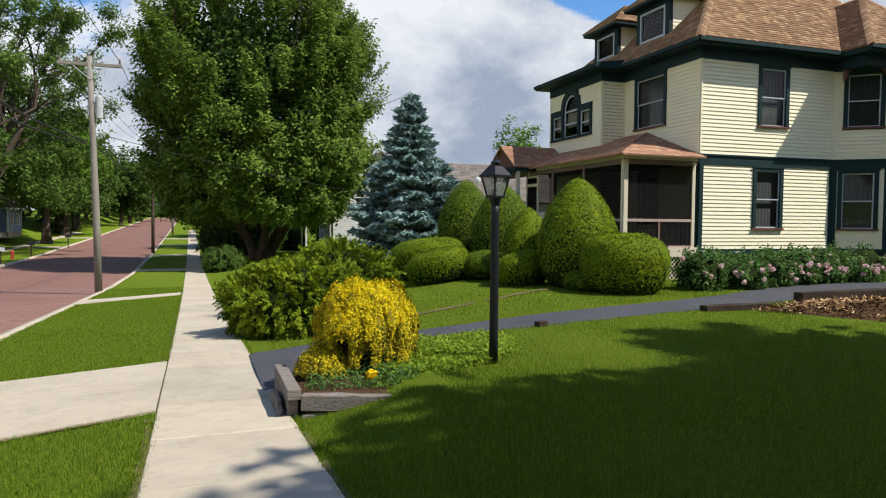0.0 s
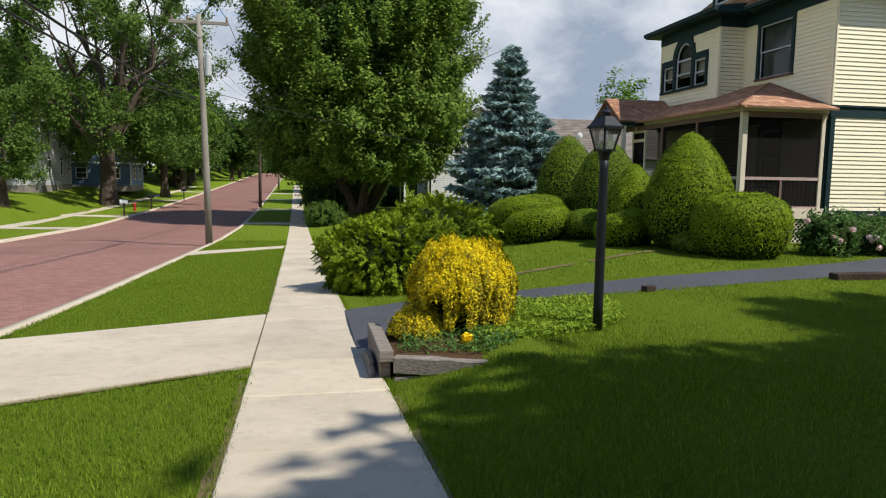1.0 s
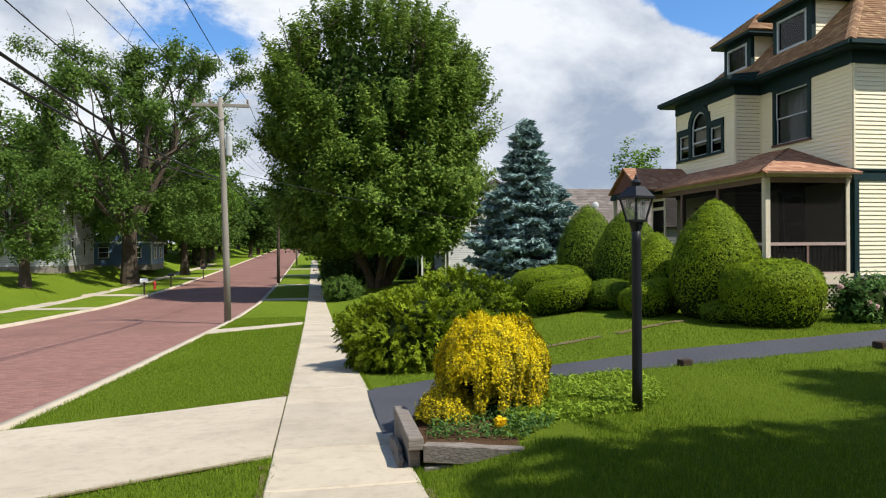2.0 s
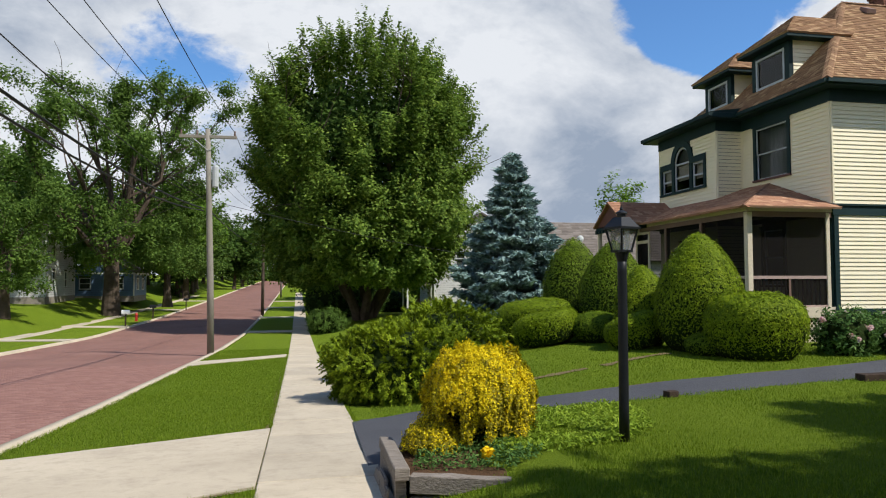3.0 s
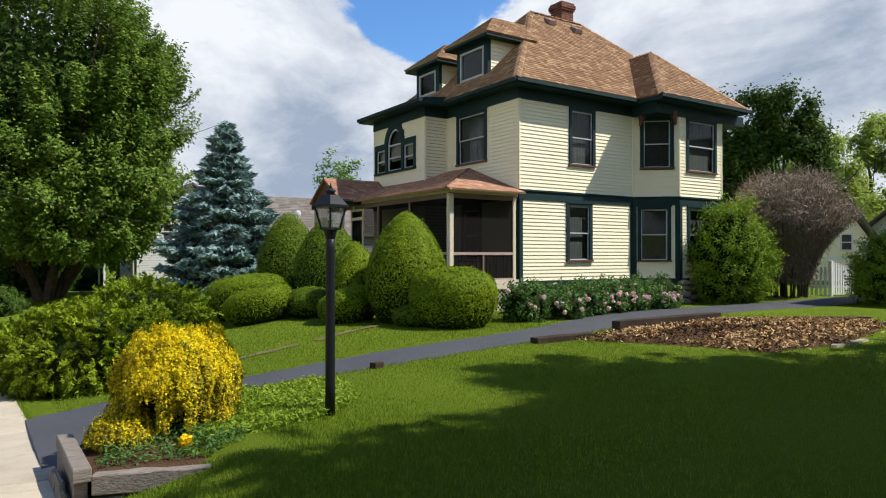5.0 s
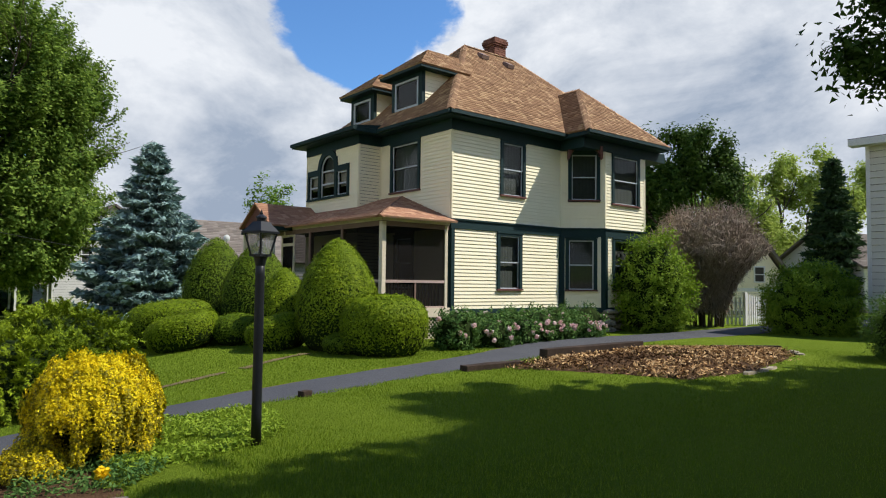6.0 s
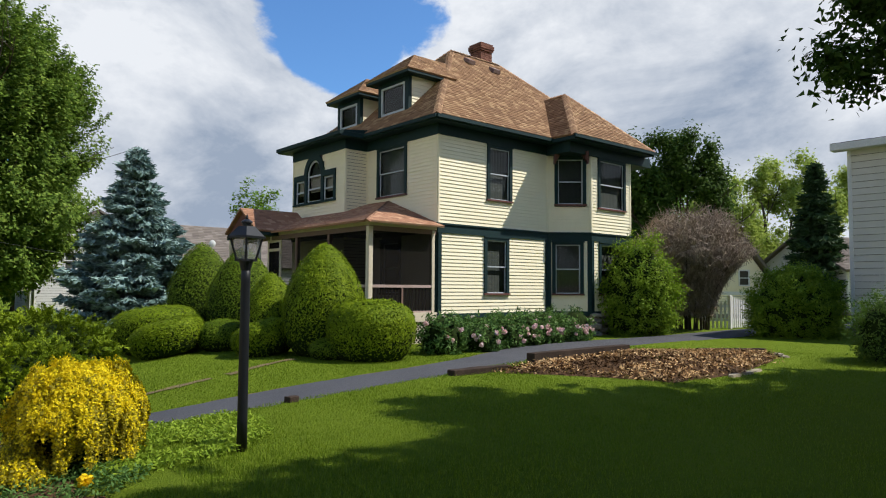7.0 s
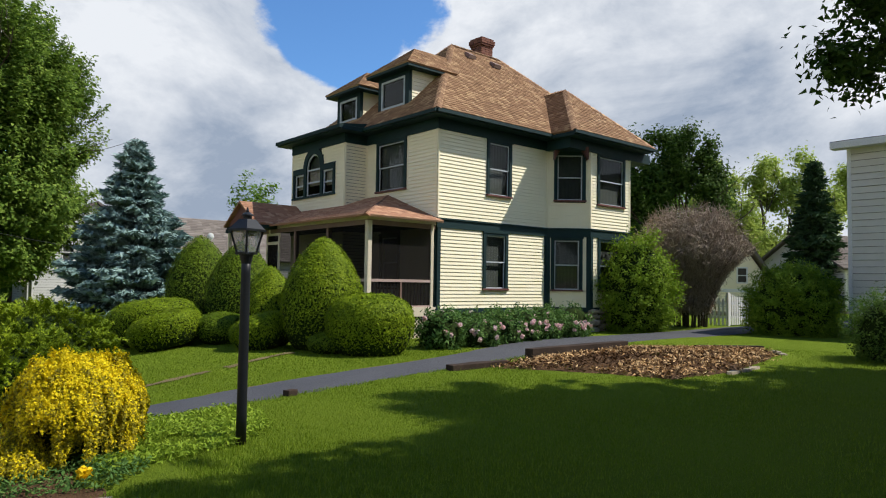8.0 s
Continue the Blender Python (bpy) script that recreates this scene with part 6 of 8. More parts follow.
def lamp_post():
    x, y = -10.47, -9.63
    lp = thing("lamp_post", "black post lamp with a four-sided lantern on the lawn", "lamp", (x, y, -0.715))
    lp.scale = (0.93, 0.93, 0.93)
    bm = bmesh.new()
    tube(bm, [(0, 0, -0.05), (0, 0, 0.30), (0, 0, 1.66), (0, 0, 1.80)], [0.054, 0.051, 0.047, 0.047], 14)
    smooth(part("post", bm, BLACK_METAL, lp))
    bm = bmesh.new()
    tube(bm, [(0, 0, 1.76), (0, 0, 1.80), (0, 0, 1.84), (0, 0, 1.865)], [0.048, 0.058, 0.068, 0.085], 14)
    part("collar", bm, BLACK_METAL, lp)
    lan = new("lantern")
    lan.parent = lp
    zb, zt, rb, rt = 1.865, 2.095, 0.066, 0.112
    turn = Matrix.Rotation(radians(20), 4, "Z")

    def c(k, r, z, o=0.0):
        a = math.pi / 4 + k * math.pi / 2 + o
        return turn @ Vector((r * 1.414 * math.cos(a), r * 1.414 * math.sin(a), z))
    bm = bmesh.new()
    hexa(bm, [c(k, rb + 0.012, zb - 0.012) for k in range(4)] + [c(k, rb + 0.012, zb + 0.012) for k in range(4)])
    part("base_plate", bm, BLACK_METAL, lan)
    for k in range(4):
        bm = bmesh.new()
        tube(bm, [c(k, rb, zb), c(k, rt, zt)], [0.011, 0.011], 5)
        part("corner_bar", bm, BLACK_METAL, lan)
        bm = bmesh.new()
        bm.faces.new([bm.verts.new(p) for p in (c(k, rb - 0.004, zb), c(k + 1, rb - 0.004, zb), c(k + 1, rt - 0.004, zt), c(k, rt - 0.004, zt))])
        g = part("pane", bm, LANTERN_GLASS, lan)
    bm = bmesh.new()
    hexa(bm, [c(k, rt + 0.022, zt - 0.008) for k in range(4)] + [c(k, rt + 0.022, zt + 0.014) for k in range(4)])
    hexa(bm, [c(k, rt + 0.014, zt + 0.014) for k in range(4)] + [c(k, 0.058, zt + 0.115) for k in range(4)])
    part("hood", bm, BLACK_METAL, lan)
    bm = bmesh.new()
    tube(bm, [(0, 0, zt + 0.125), (0, 0, zt + 0.150), (0, 0, zt + 0.152), (0, 0, zt + 0.165), (0, 0, zt + 0.19)], [0.045, 0.045, 0.060, 0.056, 0.02], 12)
    tube(bm, [(0, 0, zt + 0.185), (0, 0, zt + 0.20), (0, 0, zt + 0.215), (0, 0, zt + 0.24)], [0.010, 0.018, 0.012, 0.003], 8)
    part("finial", bm, BLACK_METAL, lan)
    bm = bmesh.new()
    tube(bm, [(0, 0, zb), (0, 0, zb + 0.09)], [0.022, 0.022], 8)
    part("bulb_holder", bm, BLACK_METAL, lan)
    bm = bmesh.new()
    bmesh.ops.create_uvsphere(bm, u_segments=10, v_segments=8, radius=0.032, matrix=Matrix.Translation((0, 0, zb + 0.12)) @ Matrix.Diagonal((1, 1, 1.4, 1)))
    part("bulb", bm, WHITE_PAINT, lan)
    return lp


lamp_post()


def beam(bm, p, q, w, h, rng, sag=0.0):
    """A squared timber from p to q (its lower centre line), with worn ends."""
    p, q = Vector(p), Vector(q)
    d = (q - p)
    n = Vector((-d.y, d.x, 0)).normalized() * w / 2
    k = 5
    rows = []
    for i in range(k + 1):
        c = p + d * i / k + Vector((0, 0, sag * math.sin(math.pi * i / k)))
        j = [rng.uniform(-0.006, 0.006) for _ in range(4)]
        rows.append([bm.verts.new(c - n * (1 + j[0])), bm.verts.new(c + n * (1 + j[1])), bm.verts.new(c + n * (0.96 + j[2]) + Vector((0, 0, h + j[2]))), bm.verts.new(c - n * (0.96 + j[3]) + Vector((0, 0, h + j[3])))])
    for a, b in zip(rows, rows[1:]):
        for m in range(4):
            bm.faces.new((a[m], a[(m + 1) % 4], b[(m + 1) % 4], b[m]))
    bm.faces.new(rows[0][::-1])
    bm.faces.new(rows[-1])
    bmesh.ops.recalc_face_normals(bm, faces=bm.faces)
    bmesh.ops.bevel(bm, geom=[e for e in bm.edges if e.calc_face_angle(0) > 0.8], offset=0.008, segments=1, affect="EDGES")


def timber_bed():
    bed = thing("timber_bed", "weathered grey timber planting bed holding dark soil", "planter")
    rng = random.Random(5)
    corner, left, right, far = Vector((-12.63, -10.14)), Vector((-12.63, -8.86)), Vector((-11.80, -10.46)), Vector((-10.9, -8.3))
    # the rail towards the pavement: a capping board over a sunken timber
    for p, q, z0, z1, w, h in ((left, corner, -1.12, -1.05, 0.10, 0.20), (left + Vector((0.01, 0.03)), corner + Vector((0.0, -0.09)), -0.90, -0.835, 0.13, 0.105), (corner + Vector((0.075, -0.045)), right, -0.935, -0.93, 0.11, 0.145)):
        bm = bmesh.new()
        beam(bm, (*p, z0), (*q, z1), w, h, rng)
        part("timber", bm, TIMBER, bed)
    # a split end under the corner
    bm = bmesh.new()
    beam(bm, (-12.56, -10.20, -1.06), (-12.30, -10.25, -1.04), 0.10, 0.09, rng)
    part("timber", bm, TIMBER, bed, "short grey timber end under the corner")
    # rotten boards leaning on the outer face
    for y0, y1, out, low, top in ((-10.18, -9.70, 0.10, -1.10, -0.92), (-9.72, -9.20, 0.09, -1.12, -0.93), (-10.02, -9.45, 0.06, -1.06, -0.88)):
        bm = bmesh.new()
        xo, xi = -12.70 - out, -12.70
        hexa(bm, [(xo, y0, low), (xo + 0.035, y0, low), (xo + 0.035, y1, low), (xo, y1, low), (xi - 0.045, y0 + 0.06, top), (xi - 0.01, y0 + 0.06, top), (xi - 0.01, y1 - 0.04, top - 0.03), (xi - 0.045, y1 - 0.04, top - 0.03)])
        bmesh.ops.bevel(bm, geom=bm.edges[:], offset=0.012, segments=2, affect="EDGES")
        part("board", bm, TIMBER, bed, "dark rotten board leaning outward")
    # soil
    v, f = [], []
    n = 26
    for i in range(n + 1):
        for k in range(n + 1):
            a, b = i / n, k / n
            p = (corner * (1 - a) + right * a) * (1 - b) + (left * (1 - a) + far * a) * b
            z = -0.86 + 0.035 * noise.noise((p.x * 3, p.y * 3, 2)) + 0.03 * math.sin(math.pi * a) + 0.05 * a - 0.05 * b
            v.append((p.x, p.y, max(z, gz(p.x, p.y) - 0.01) if a > 0.6 else z))
    for i in range(n):
        for k in range(n):
            q = i * (n + 1) + k
            f.append((q, q + n + 1, q + n + 2, q + 1))
    smooth(array_mesh("soil", v, f, SOIL, bed))
    return bed


timber_bed()


def low_plants(name, label, pts, leaf, n, seed, material, height=0.10, category="ground cover", petals=None):
    """Leafy ground cover over an outline."""
    rng = np.random.default_rng(seed)
    ob = thing(name, label, category, kind="stuff")
    pts = np.array(pts)
    lo, hi = pts.min(0), pts.max(0)
    out = []
    while len(out) < n:
        q = rng.uniform(lo, hi)
        inside = False
        j = len(pts) - 1
        for i in range(len(pts)):
            if (pts[i][1] > q[1]) != (pts[j][1] > q[1]) and q[0] < (pts[j][0] - pts[i][0]) * (q[1] - pts[i][1]) / (pts[j][1] - pts[i][1]) + pts[i][0]:
                inside = not inside
            j = i
        if inside and noise.noise((q[0] * 1.7, q[1] * 1.7, seed)) > -0.35:
            out.append(q)
    out = np.array(out)
    z = np.maximum(ground_z(out[:, 0], out[:, 1]), -0.86)
    hgt = height * (0.6 + 0.6 * np.array([noise.noise((a * 1.3, b * 1.3, 4.0)) for a, b in out]) + 0.3)
    P = np.column_stack([out, z + hgt * rng.uniform(0.1, 1.0, n)])
    leaf_object("leaves", P, np.tile((0, 0, 1.0), (n, 1)), leaf * 1.25, leaf * 0.45, material, ob, seed, 0.8)
    return ob


low_plants("ground_cover", "bright green leafy ground cover around the lamp post", [(-11.75, -9.95), (-11.2, -9.85), (-10.55, -9.72), (-9.95, -9.2), (-9.75, -8.6), (-9.75, -7.8), (-10.3, -8.1), (-10.9, -8.2), (-11.6, -8.7)], 0.050, 6500, 101, L_COVER, 0.09)
low_plants("bed_plants", "small leafy weeds in the timber bed", [(-12.5, -9.95), (-11.7, -10.3), (-11.3, -9.9), (-11.5, -9.4), (-12.35, -9.3)], 0.042, 1300, 102, L_PEONY, 0.11)


def flower(x, y, z, seed, material, n=70, r=0.062, name="yellow_flower", label="small clump of bright yellow flowers", category="flower"):
    rng = np.random.default_rng(seed)
    ob = thing(name, label, category, (x, y, z))
    bm = bmesh.new()
    tube(bm, [(0, 0, -0.25), (0.01, 0, -0.1), (0, 0, 0)], [0.008, 0.007, 0.006], 5)
    part("stalk", bm, L_COVER, ob)
    leaf_object("petals", unit(n, rng) * r * rng.uniform(0.4, 1, (n, 1)), unit(n, rng) + np.array((0, 0, 0.4)), r * 0.8, r * 0.6, material, ob, seed, 0.4)
    return ob


YELLOW_PETAL = leafy("yellow_petal", [(0.75, 0.50, 0.01), (0.85, 0.62, 0.02)], 0.3)
flower(-11.86, -9.93, -0.72, 5, YELLOW_PETAL)


# worn lines along the lawn, where bare earth shows
def worn_line(label, pts, width, seed):
    ob = thing("worn_path", label, "path", kind="structure")
    rng = random.Random(seed)
    v, f = [], []
    fine = []
    for (x0, y0), (x1, y1) in zip(pts, pts[1:]):
        n = max(2, int(math.hypot(x1 - x0, y1 - y0) / 0.12))
        fine += [(x0 + (x1 - x0) * k / n, y0 + (y1 - y0) * k / n) for k in range(n)]
    for i, (x, y) in enumerate(fine):
        w = width * (0.5 + 0.9 * abs(noise.noise((x * 2.3, y * 2.3, seed)))) * rng.uniform(0.7, 1.2)
        x2, y2 = fine[min(i + 1, len(fine) - 1)]
        x1, y1 = fine[max(i - 1, 0)]
        d = Vector((x2 - x1, y2 - y1)).normalized()
        for s in (-1, 1):
            px, py = x - d.y * w * s * 0.5, y + d.x * w * s * 0.5
            v.append((px, py, gz(px, py) + 0.016))
        if i and noise.noise((x * 1.1, y * 1.1, seed + 5)) > -0.25:
            f.append((2 * i - 2, 2 * i - 1, 2 * i + 1, 2 * i))
    smooth(array_mesh("bare_earth", v, f, DRY_EARTH, ob))


DRY_EARTH = speckled("dry_earth", (0.10, 0.078, 0.035), (0.20, 0.155, 0.080), 0.98, 45, 3.0, 0.9, 0.02, 0.1)
worn_line("strip of bare earth between lawn and drive", [(p[0], p[1] + 0.05) for p in DRIVE_N[2:9]], 0.09, 4)
worn_line("thin line of bare earth across the front lawn", [(-9.6, -3.1), (-9.2, -2.95), (-7.5, -2.6), (-6.4, -2.1), (-5.6, -1.75)], 0.30, 6)
worn_line("strip of bare earth along the drive's lawn edge", [(p[0], p[1] - 0.05) for p in DRIVE_S[2:7]], 0.08, 5)

for u_, s0_, s1_, seed_ in ((-0.03, 6.3, 22.5, 11), (-0.03, -5.0, 2.6, 12), (1.16, -5.0, 1.6, 13)):
    worn_line("thin line of soil where the lawn meets the pavement", [street_place(u_ + 0.02 * math.sin(q * 1.7), q) for q in np.arange(s0_, s1_, 0.5)], 0.085, seed_)
for edge_, seed_ in (([(-3.0, 4.63), (-1.2, 5.60), (-0.05, 6.22)], 14), ([(-3.0, 0.98), (-0.05, 2.66)], 15)):
    worn_line("thin line of soil beside the concrete apron", [street_place(*q) for q in edge_], 0.07, seed_)


# sleepers along the drive
def sleeper(p, q, h=0.16, w=0.2, label="dark weathered railway sleeper edging the drive"):
    rng = random.Random(int(p[0] * 100))
    ob = thing("sleeper", label, "timber", (p[0], p[1], gz(*p)), "sleepers along the drive")
    bm = bmesh.new()
    d = Vector((q[0] - p[0], q[1] - p[1], gz(*q) - gz(*p)))
    beam(bm, (0, 0, -0.04), (d.x, d.y, d.z - 0.04), w, h + 0.04, rng)
    part("beam", bm, TIE_WOOD, ob)
    return ob


sleeper((-8.90, -7.52), (-8.74, -7.48), 0.08, 0.12, "short end of a sunken railway sleeper")
sleeper((-5.34, -6.72), (-3.9, -6.72), 0.10)
sleeper((-2.68, -6.17), (0.9, -6.02), 0.20, 0.22)
sleeper((2.4, -7.05), (3.75, -8.05), 0.10)


# chip-covered bed
def chip_bed():
    ob = thing("mulch_bed", "flat oval bed of brown wood chips in the lawn", "flower bed", kind="stuff")
    rng = np.random.default_rng(12)
    ring = [(-4.5, -6.95), (-3.4, -6.5), (-1.0, -6.2), (1.0, -6.15), (2.4, -6.95), (3.8, -7.9), (3.2, -8.6), (2.0, -9.2), (-1.1, -9.8), (-3.2, -9.75), (-3.5, -8.7), (-3.9, -7.7)]
    cx, cy = np.mean(ring, 0)
    v, f = [(cx, cy, gz(cx, cy) + 0.13)], []
    m = 48
    R = np.array(ring + ring[:1])
    t = np.linspace(0, len(ring), m, endpoint=False)
    edge = np.column_stack([np.interp(t, range(len(R)), R[:, 0]), np.interp(t, range(len(R)), R[:, 1])])
    K = 8
    for k in range(1, K + 1):
        for q in edge:
            p = np.array((cx, cy)) + (q - (cx, cy)) * k / K
            jit = 0.03 * noise.noise((p[0] * 4, p[1] * 4, 1))
            v.append((p[0], p[1], gz(*p) + 0.02 + 0.11 * (1 - (k / K) ** 3) + jit - (0.05 if k == K else 0)))
    faces = []
    for k in range(K - 1):
        for i in range(m):
            a, b = 1 + k * m + i, 1 + k * m + (i + 1) % m
            faces.append((a, b, b + m, a + m))
    smooth(array_mesh("soil", v, faces, SOIL, ob))
    n = 15000
    a, q = rng.integers(0, m, n), np.sqrt(rng.uniform(0, 1, n))
    P2 = np.array((cx, cy)) + (edge[a] - (cx, cy)) * q[:, None] * 0.99 + rng.normal(size=(n, 2)) * 0.12
    thick = np.array([noise.noise((x * 0.55 + 4, y * 0.8, 9)) + 0.5 * noise.noise((x * 2.2, y * 2.2, 5)) for x, y in P2]) + 0.05 * (P2[:, 0] - cx) - 0.75 * np.exp(-((P2[:, 0] + 1.7) / 1.3) ** 2 - ((P2[:, 1] + 7.7) / 0.75) ** 2)
    keep = (thick > rng.uniform(-0.68, 0.52, n)) & (rng.uniform(size=n) > (q - 0.86) * 5)
    P2, q, n = P2[keep], q[keep], int(keep.sum())
    pile = np.array([0.05 * max(0, noise.noise((x * 0.9, y * 0.9, 3))) for x, y in P2])
    Z = ground_z(P2[:, 0], P2[:, 1]) + 0.03 + 0.11 * (1 - q ** 3) + pile + rng.uniform(0, 0.03, n)
    m = 5000
    a2, q2 = rng.integers(0, 48, m), np.sqrt(rng.uniform(0, 1, m))
    M2 = np.array((cx, cy)) + (edge[a2] - (cx, cy)) * q2[:, None] * 0.98 + rng.normal(size=(m, 2)) * 0.10
    MZ = ground_z(M2[:, 0], M2[:, 1]) + 0.03 + 0.11 * (1 - q2 ** 3) + rng.uniform(0, 0.03, m)
    leaf_object("mulch", np.column_stack([M2, MZ]), np.tile((0, 0, 1.0), (m, 1)), 0.075, 0.035, L_MULCH, ob, 14, 0.6)
    leaf_object("chips", np.column_stack([P2, Z]), np.tile((0, 0, 1.0), (n, 1)), 0.085, 0.030, L_CHIP, ob, 13, 0.6)
    return ob


chip_bed()


def edging_stone(x, y, turn, seed):
    """A pale flat stone, half sunk."""
    rng = random.Random(seed)
    ob = thing("edging_stone", "pale flat stone sunk at the bed's edge", "stone", (x, y, gz(x, y)), "stones edging the mulch bed")
    bm = bmesh.new()
    n = 9
    low, top = [], []
    for k in range(n):
        a = k * math.tau / n
        r = rng.uniform(0.8, 1.15)
        low.append(bm.verts.new((0.24 * r * math.cos(a), 0.11 * r * math.sin(a), -0.04)))
        top.append(bm.verts.new((0.21 * r * math.cos(a), 0.08 * r * math.sin(a), 0.035 + rng.uniform(-0.01, 0.01))))
    for k in range(n):
        bm.faces.new((low[k], low[(k + 1) % n], top[(k + 1) % n], top[k]))
    bm.faces.new(top)
    bm.faces.new(low[::-1])
    part("stone", bm, PALE_STONE, ob)
    ob.rotation_euler = (0, 0, turn)


PALE_STONE = speckled("pale_limestone", (0.24, 0.20, 0.14), (0.36, 0.31, 0.23), 0.9, 30, 4.0, 0.5, 0.01, 0.2)
for i, (ex, ey, et) in enumerate(((3.35, -8.55, -2.2), (2.95, -8.85, -2.4), (-0.3, -9.72, -3.0), (-0.8, -9.8, -3.1), (-1.4, -9.84, -3.1))):
    edging_stone(ex, ey, et, 60 + i)


# peonies along the wall
def peony(x, y, w, h, seed):
    rng = np.random.default_rng(seed)
    ob = loose_shrub("peony_bush", "leafy green peony bush with pink blooms below the wall", x, y, w, h, seed, L_PEONY, 3400, 0.10, 0.42, group="peonies along the house wall", shoots=0.2, layers=0.55)
    for k in range(rng.integers(4, 10) + (5 if x > 1.0 else 0)):
        a = rng.uniform(math.pi * 0.98, math.pi * 1.7)
        r = w * rng.uniform(0.85, 1.12)
        c = np.array((math.cos(a) * r, math.sin(a) * r, h * rng.uniform(0.30, 0.80)))
        n = 46
        leaf_object("bloom", c + unit(n, rng) * 0.058 * rng.uniform(0.5, 1, (n, 1)), unit(n, rng) + np.array((0, 0, 0.3)), 0.062, 0.052, L_PETAL, ob, seed + k, 0.3)
    return ob


prng = random.Random(8)
for i, (px, py) in enumerate(((-2.15, -2.75), (-1.3, -2.1), (-0.9, -2.9), (-0.1, -1.7), (0.2, -2.5), (1.1, -1.5), (1.3, -2.3), (2.2, -1.4), (2.5, -2.1), (3.3, -1.5), (3.5, -2.1), (4.4, -1.7), (-0.4, -1.0), (0.9, -0.8), (2.0, -0.75), (3.1, -0.8), (4.2, -1.0))):
    peony(px, py, prng.uniform(0.50, 0.66), prng.uniform(0.62, 1.02), 200 + i * 11)


# bare fountain-shaped shrub
def fountain_shrub(x, y, w, h, seed):
    """Bare stems from one stool, arching out into a close dome of twigs."""
    rng = np.random.default_rng(seed)
    ob = thing("bare_shrub", "large clipped shrub of bare brown twigs flaring upward", "shrub", (x, y, gz(x, y) - 0.05))

    def arch(a, q, t):
        """The point at t along the stem that ends at share q of the dome's width, direction a."""
        ease = t ** (1.5 + 0.9 * q)
        r = w * (0.10 + 0.16 * q + (0.74 * q + 0.02) * ease)
        top = h * (1 - 0.34 * q ** 3.0)
        return r, top * t

    for k in range(26):
        a, q = k * 2.4 + rng.uniform(0, 0.5), math.sqrt(rng.uniform(0.02, 0.95))
        bm = bmesh.new()
        pts = []
        for t in np.linspace(0, 0.92, 7):
            r, z = arch(a, q, t)
            aa = a + 0.10 * math.sin(3 * t + k)
            pts.append((math.cos(aa) * r, math.sin(aa) * r, z))
        tube(bm, pts, [0.042, 0.036, 0.030, 0.024, 0.018, 0.011, 0.005], 5)
        part("stem", bm, BARK, ob)
    P, A = [], []
    for k in range(1500):
        a, q = rng.uniform(0, math.tau), min(1.0, math.sqrt(rng.uniform(0.0, 1.08)))
        m = 26
        t = np.clip(rng.uniform(0.12, 1.0, m) ** 0.75 * rng.uniform(0.9, 1.0), 0, 1)
        ease = t ** (1.5 + 0.9 * q)
        r = w * (0.10 + 0.16 * q + (0.74 * q + 0.02) * ease)
        z = h * (1 - 0.34 * q ** 3.0) * t
        aa = a + 0.12 * np.sin(3 * t + k)
        p = np.column_stack([np.cos(aa) * r, np.sin(aa) * r, z]) + rng.normal(size=(m, 3)) * 0.05
        dr = w * (0.74 * q + 0.02) * (1.5 + 0.9 * q) * t ** (0.5 + 0.9 * q)
        P.append(p)
        A.append(np.column_stack([np.cos(aa) * dr, np.sin(aa) * dr, np.full(m, h * 0.9)]) / h + rng.normal(size=(m, 3)) * (0.12 + 0.45 * t[:, None] ** 3))
    P, A = np.concatenate(P), np.concatenate(A)
    leaf_object("twig_mass", P, rng.normal(size=P.shape), 0.42, 0.020, L_TWIG, ob, seed + 1, 0.5, A)
    return ob


fountain_shrub(11.35, -1.9, 2.40, 4.85, 77)


